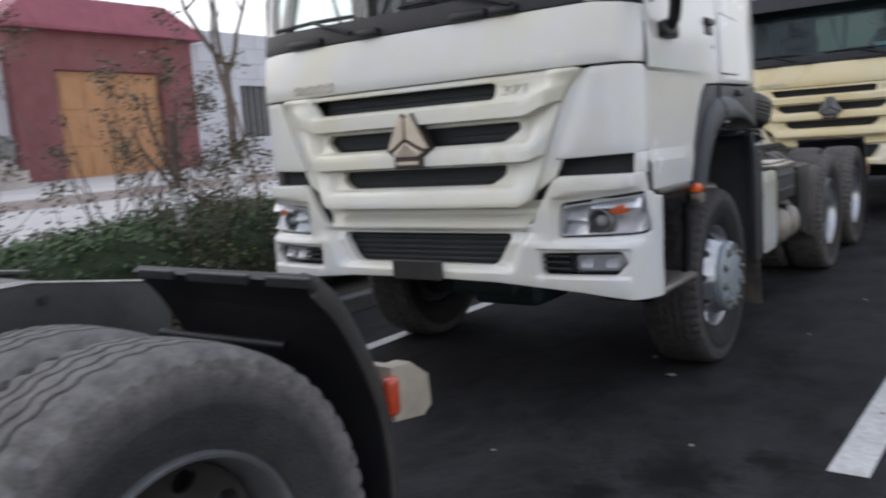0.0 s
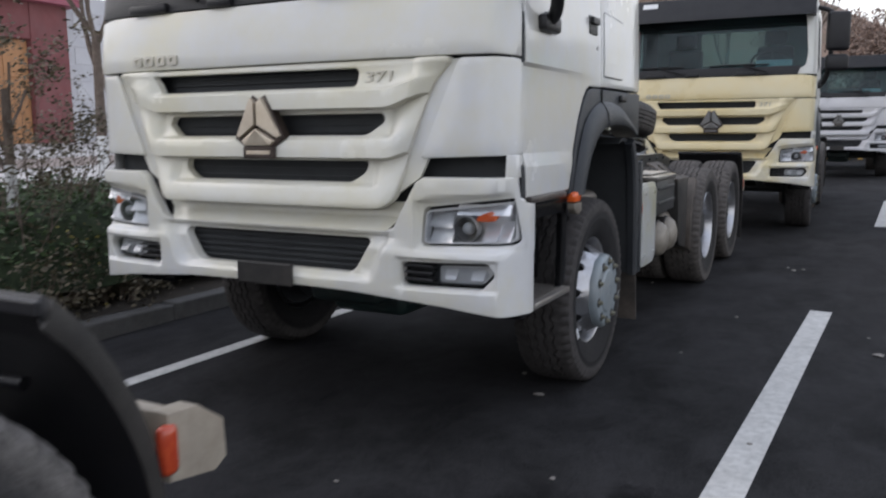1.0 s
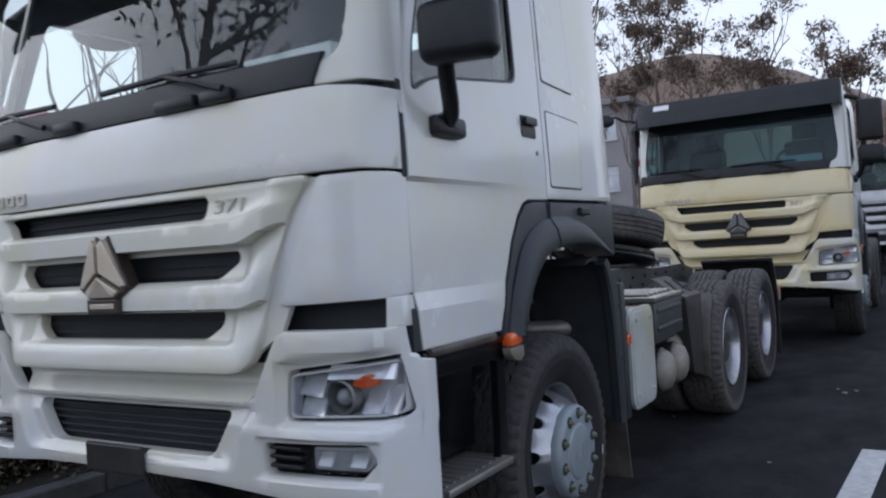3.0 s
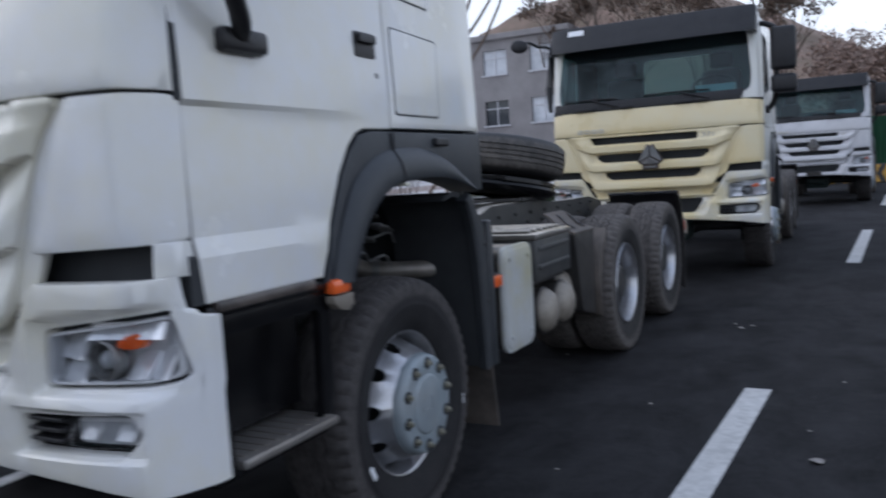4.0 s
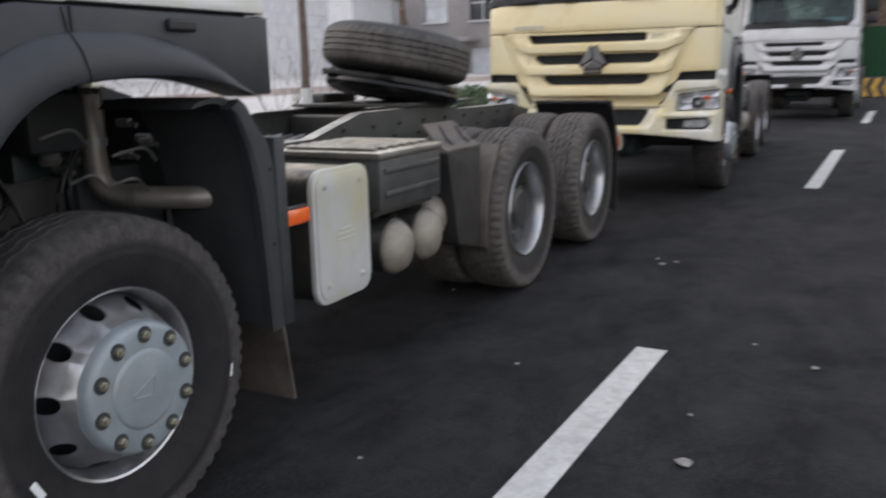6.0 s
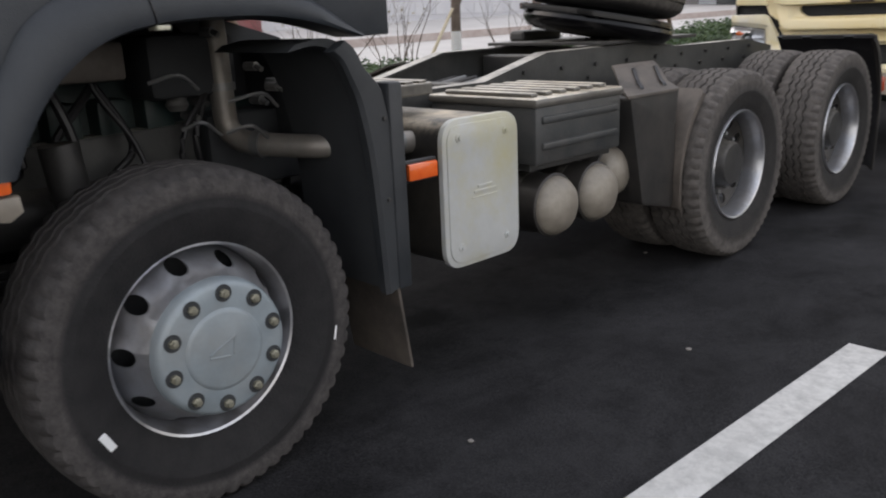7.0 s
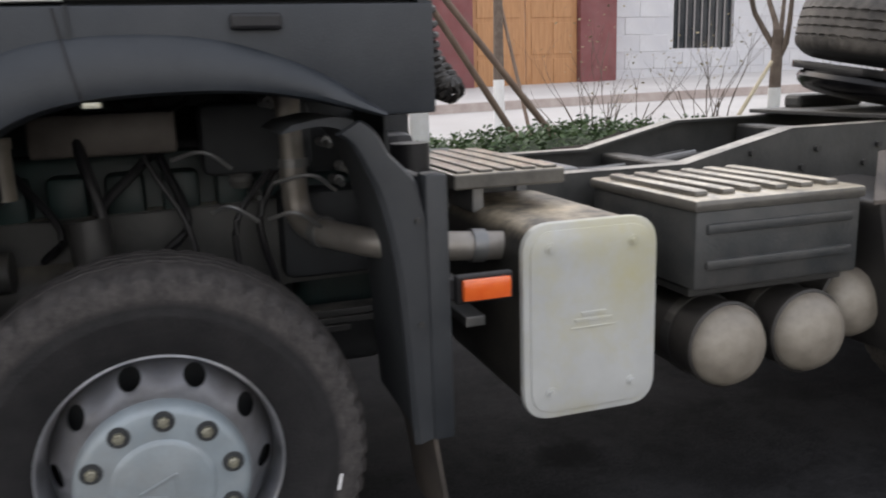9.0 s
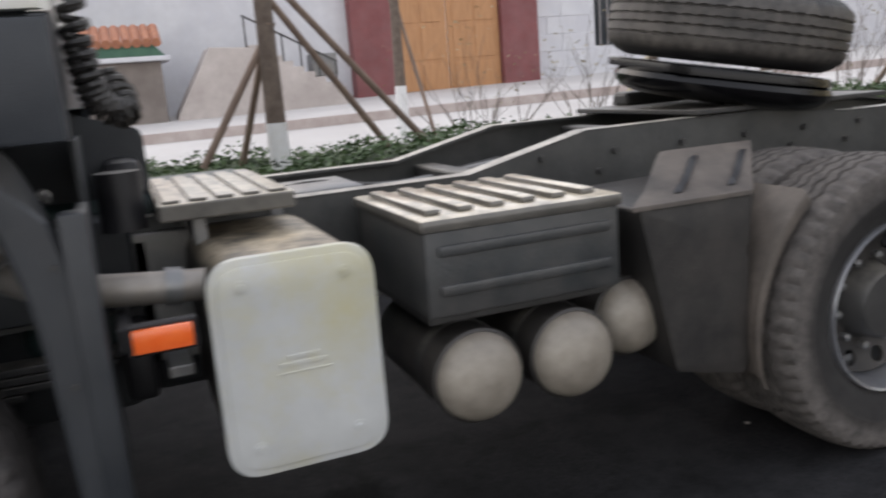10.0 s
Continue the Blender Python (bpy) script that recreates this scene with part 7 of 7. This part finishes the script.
for k in range(13):
    bm = bmesh.new()
    tube(bm, [(GX + 2.0, 0.7 + 0.25 * k, 2.93), (GX + 1.1, 0.7 + 0.25 * k, 3.38)], [0.13, 0.13], 8)
    part("roof_tile", bm, ROOFTILE, an)

bm = bmesh.new()
tube(bm, [(-3.2, 6.30, 0.55), (-3.2, 6.51, 0.95), (-3.2, 6.86, 1.44)], [0.022, 0.02, 0.016], 8)
tagged(part("cane", bm, surf("pale_cane", (0.50, 0.43, 0.30), (0.58, 0.51, 0.37), 9, 0.7, bump=0.2)), "pale cane leaning out of the hedge", "cane")
bm = bmesh.new()
box(bm, GX + 0.9, GX + 1.6, 7.95, 8.7, 1.75, 2.4, 0.03)
cyl(bm, 0.24, (GX + 1.6, 8.32, 2.07), (GX + 1.64, 8.32, 2.07), 20)
tagged(part("air_conditioner", bm, STEEL), "grey air conditioner box by the gate", "air conditioner")

# ---- grey apartment building, low white building ----
def apartment(x0, x1, y0, y1, floors, label, fh=3.1, base=0.3):
    A = tagged(new("apartment_building"), label, "building", kind="structure")
    top = base + floors * fh
    bm = bmesh.new()
    box(bm, x0, x1, y0 + 0.3, y1, -0.5, top)
    part("wall", bm, GREYB, A)
    # facade strips leave the window openings free
    n = max(2, round((x1 - x0) / 2.9))
    wdt = (x1 - x0) / n
    for f in range(floors):
        z = base + f * fh
        for z0, z1 in ((z - (0.8 if f == 0 else 0), z + 1.0), (z + 2.5, z + fh)):
            bm = bmesh.new()
            box(bm, x0, x1, y0, y0 + 0.296, z0, z1)
            part("facade_band", bm, GREYB, A)
        for i in range(n + 1):
            c = x0 + wdt * i
            bm = bmesh.new()
            box(bm, max(x0, c - 0.75), min(x1, c + 0.75), y0, y0 + 0.296, z + 1.0, z + 2.5)
            part("facade_pier", bm, GREYB, A)
    bm = bmesh.new()
    box(bm, x0 - 0.3, x1 + 0.3, y0 - 0.3, y1 + 0.3, top, top + 0.35, 0.04)
    part("roof", bm, GREYB, A)
    for f in range(floors):
        for i in range(n):
            c = x0 + wdt * (i + 0.5)
            z = base + f * fh + 1.0
            bm = bmesh.new()
            hw = wdt / 2 - 0.75
            box(bm, c - hw, c + hw, y0 + 0.2, y0 + 0.24, z, z + 1.5)
            w = part("window", bm, PANE if (i + f) % 3 else DPANE, A)
            bm = bmesh.new()
            box(bm, c - 0.03, c + 0.03, y0 + 0.14, y0 + 0.2, z, z + 1.5)
            box(bm, c - hw, c + hw, y0 + 0.14, y0 + 0.2, z + 1.0, z + 1.06)
            box(bm, c - hw - 0.06, c + hw + 0.06, y0 - 0.12, y0 + 0.1, z - 0.08, z)
            part("sill", bm, WALL, w)
    return A


ap = apartment(-25.0, -12.6, 45, 56, 3, "grey rendered three-storey block with pale windows")
bm = bmesh.new()
box(bm, -20.5, -17.4, 43.3, 45.0, 3.15, 3.4, 0.05)
part("canopy", bm, GREYB, ap)
bm = bmesh.new()
box(bm, -19.9, -18.3, 44.9, 45.0, 0.3, 2.7)
part("door", bm, DPANE, ap)
bm = bmesh.new()
box(bm, -33, -22.8, 39.5, 44.0, -0.2, 5.9, 0.05)
lw = tagged(part("white_outbuilding", bm, WALL), "low white rendered outbuilding", "building", kind="structure")
bm = bmesh.new()
box(bm, -26.3, -24.0, 39.38, 39.52, 1.3, 3.6, 0.03)
part("shutter", bm, DPANE, lw)
bm = bmesh.new()
box(bm, -33.2, -22.6, 39.3, 44.2, 5.9, 6.1, 0.03)
part("parapet", bm, WALL, lw)
# red and white hoarding
bm = bmesh.new()
box(bm, -13.6, -9.8, 46.0, 46.2, 1.0, 8.2, 0.05)
hd = tagged(part("hoarding", bm, surf("hoarding_red", (0.45, 0.06, 0.05), (0.55, 0.10, 0.08), 1, 0.7)), "weathered red and white hoarding", "sign", kind="structure")
for k in range(5):
    bm = bmesh.new()
    box(bm, -13.3 + 0.5 * (k % 2), -12.2 + 0.4 * k, 45.93, 45.99, 1.6 + 1.15 * k, 2.3 + 1.15 * k)
    part("plain_bar", bm, PAPER, hd)

# ---- green fence and striped barrier ----
fence = tagged(new("site_fence"), "green corrugated sheet fence across the road end", "fence", kind="structure")
bm = bmesh.new()
n = 22
vs = []
for i in range(n + 1):
    vs.append((2.0 * i / n, 0.03 * (1 if i % 2 else -1)))
rows = [[bm.verts.new((x, y + d, z)) for x, y in vs] for z, d in ((0.28, 0), (2.43, 0))]
for i in range(n):
    bm.faces.new((rows[0][i], rows[0][i + 1], rows[1][i + 1], rows[1][i]))
bmesh.ops.solidify(bm, geom=bm.faces[:], thickness=0.01)
sheet0 = part("panel", bm, GREEN, fence, "", False, pose(-3.0, 29.4, 0.1))
for i in range(1, 12):
    again(sheet0, fence, pose(-3.0 + 2.04 * i, 29.4 - 0.05 * (i % 2), 0.1))
bm = bmesh.new()
box(bm, -0.04, 0.04, -0.04, 0.04, 0.2, 2.45)
po = part("post", bm, GREEN, fence, "", False, pose(-3.0, 29.5, 0.1))
for i in range(1, 13):
    again(po, fence, pose(-3.02 + 2.04 * i, 29.5, 0.1))
for i in range(12):
    bm = bmesh.new()
    box(bm, 0, 1.96, -0.2, 0.2, 0, 0.62, 0.03)
    b = tagged(part("barrier_block", bm, BLK, None, "", False, pose(-2.0 + 2.0 * i, 28.8, 0.35)), "black and yellow striped barrier block", "barrier", "barrier blocks")
    for k in range(6):
        bm = bmesh.new()
        x = 0.05 + 0.32 * k
        for sgn in (0, 1):
            z0, z1 = (0.03, 0.31) if sgn else (0.31, 0.59)
            a, c = (x + 0.13, x) if sgn else (x, x + 0.13)
            q = [(a, z0), (a + 0.15, z0), (c + 0.15, z1), (c, z1)]
            sheet(bm, q, [], 0.008, lambda u, v, w: Vector((u, -0.208 + w, v)))
        part("stripe", bm, YEL, b)

# ---- gum trees, hill ----
def gum_tree(x, y, h, seed, leaves=5200, r=0.17, size=0.20, foliage=None):
    rnd = random.Random(seed)
    t = tagged(new("gum_tree"), "tall gum tree with a thin brownish ragged crown", "tree", "gum trees")
    bm = bmesh.new()
    tips = []
    pts = [Vector((x + 0.15 * math.sin(k * 1.3 + seed), y, h * 0.62 * k / 6)) for k in range(7)]
    tube(bm, pts, [r * (1 - 0.09 * k) for k in range(7)], 10)
    part("trunk", bm, BARK, t, "", True)
    bm = bmesh.new()
    for k in range(8):
        limbs(bm, pts[3 + k % 4], (rnd.uniform(-0.7, 0.7), rnd.uniform(-0.7, 0.7), 0.8), h * 0.24, r * 0.35, 2, rnd, tips, 0.3)
    part("limb", bm, BARK, t)
    # leaves hang in ragged tufts with gaps between them
    tufts = []
    for c in rnd.sample(tips, min(len(tips), 16)):
        w = rnd.uniform(0.5, 1.3)
        for _ in range(int(26 * w)):
            tufts.append((c[0] + rnd.gauss(0, 0.42 * w), c[1] + rnd.gauss(0, 0.42 * w), c[2] + rnd.gauss(0, 0.30 * w)))
    tufts += tips[::8]
    leaf_cloud("crown", tufts, size, leaves, (0.13, 0.13, 0.13), foliage or EUCA, seed, 1.4, parent=t)
    return t


for i, (x, y, h) in enumerate(((-10.6, 44, 17), (-8.3, 45, 16), (-4.7, 44, 14.6), (-0.8, 44, 12.6), (-13.5, 46, 15))):
    gum_tree(x, y, h, 70 + i)
gum_tree(-3.2, -2.7, 8.6, 91, 1300, 0.10, 0.17)
# lower brown growth behind the fence
for i, (x, y, h) in enumerate(((-1.0, 36.2, 6.8), (1.4, 36.6, 6.4), (3.1, 36, 6.0), (4.8, 36.3, 5.6), (2.2, 38, 4.4), (4.0, 38, 4.4))):
    gum_tree(x, y, h, 120 + i, 3600, 0.07, 0.17, BRUSH)
bm = bmesh.new()
nx, ny = 90, 24
rows = []
for j in range(ny + 1):
    row = []
    for i in range(nx + 1):
        x, y = -190 + 330 * i / nx, 105 + 120 * j / ny
        k = math.sin(math.pi * min(1, j / (ny * 0.55)) / 2)
        prof = 39 * math.exp(-((x + 42) / 55) ** 2) + 2 * math.exp(-((x - 25) / 30) ** 2) + 16 * math.exp(-((x + 140) / 50) ** 2)
        z = prof * k + 2.2 * k * noise.noise(Vector((x * 0.06, y * 0.06, 0))) + 1.0 * k * noise.noise(Vector((x * 0.25, y * 0.25, 3)))
        row.append(bm.verts.new((x, y, z - 0.6)))
    rows.append(row)
for a, b in zip(rows, rows[1:]):
    for i in range(nx):
        bm.faces.new((a[i], a[i + 1], b[i + 1], b[i]))
tagged(part("hill", bm, HILL, None, "", True), "brown scrubby hill behind the buildings", "hill", kind="structure")
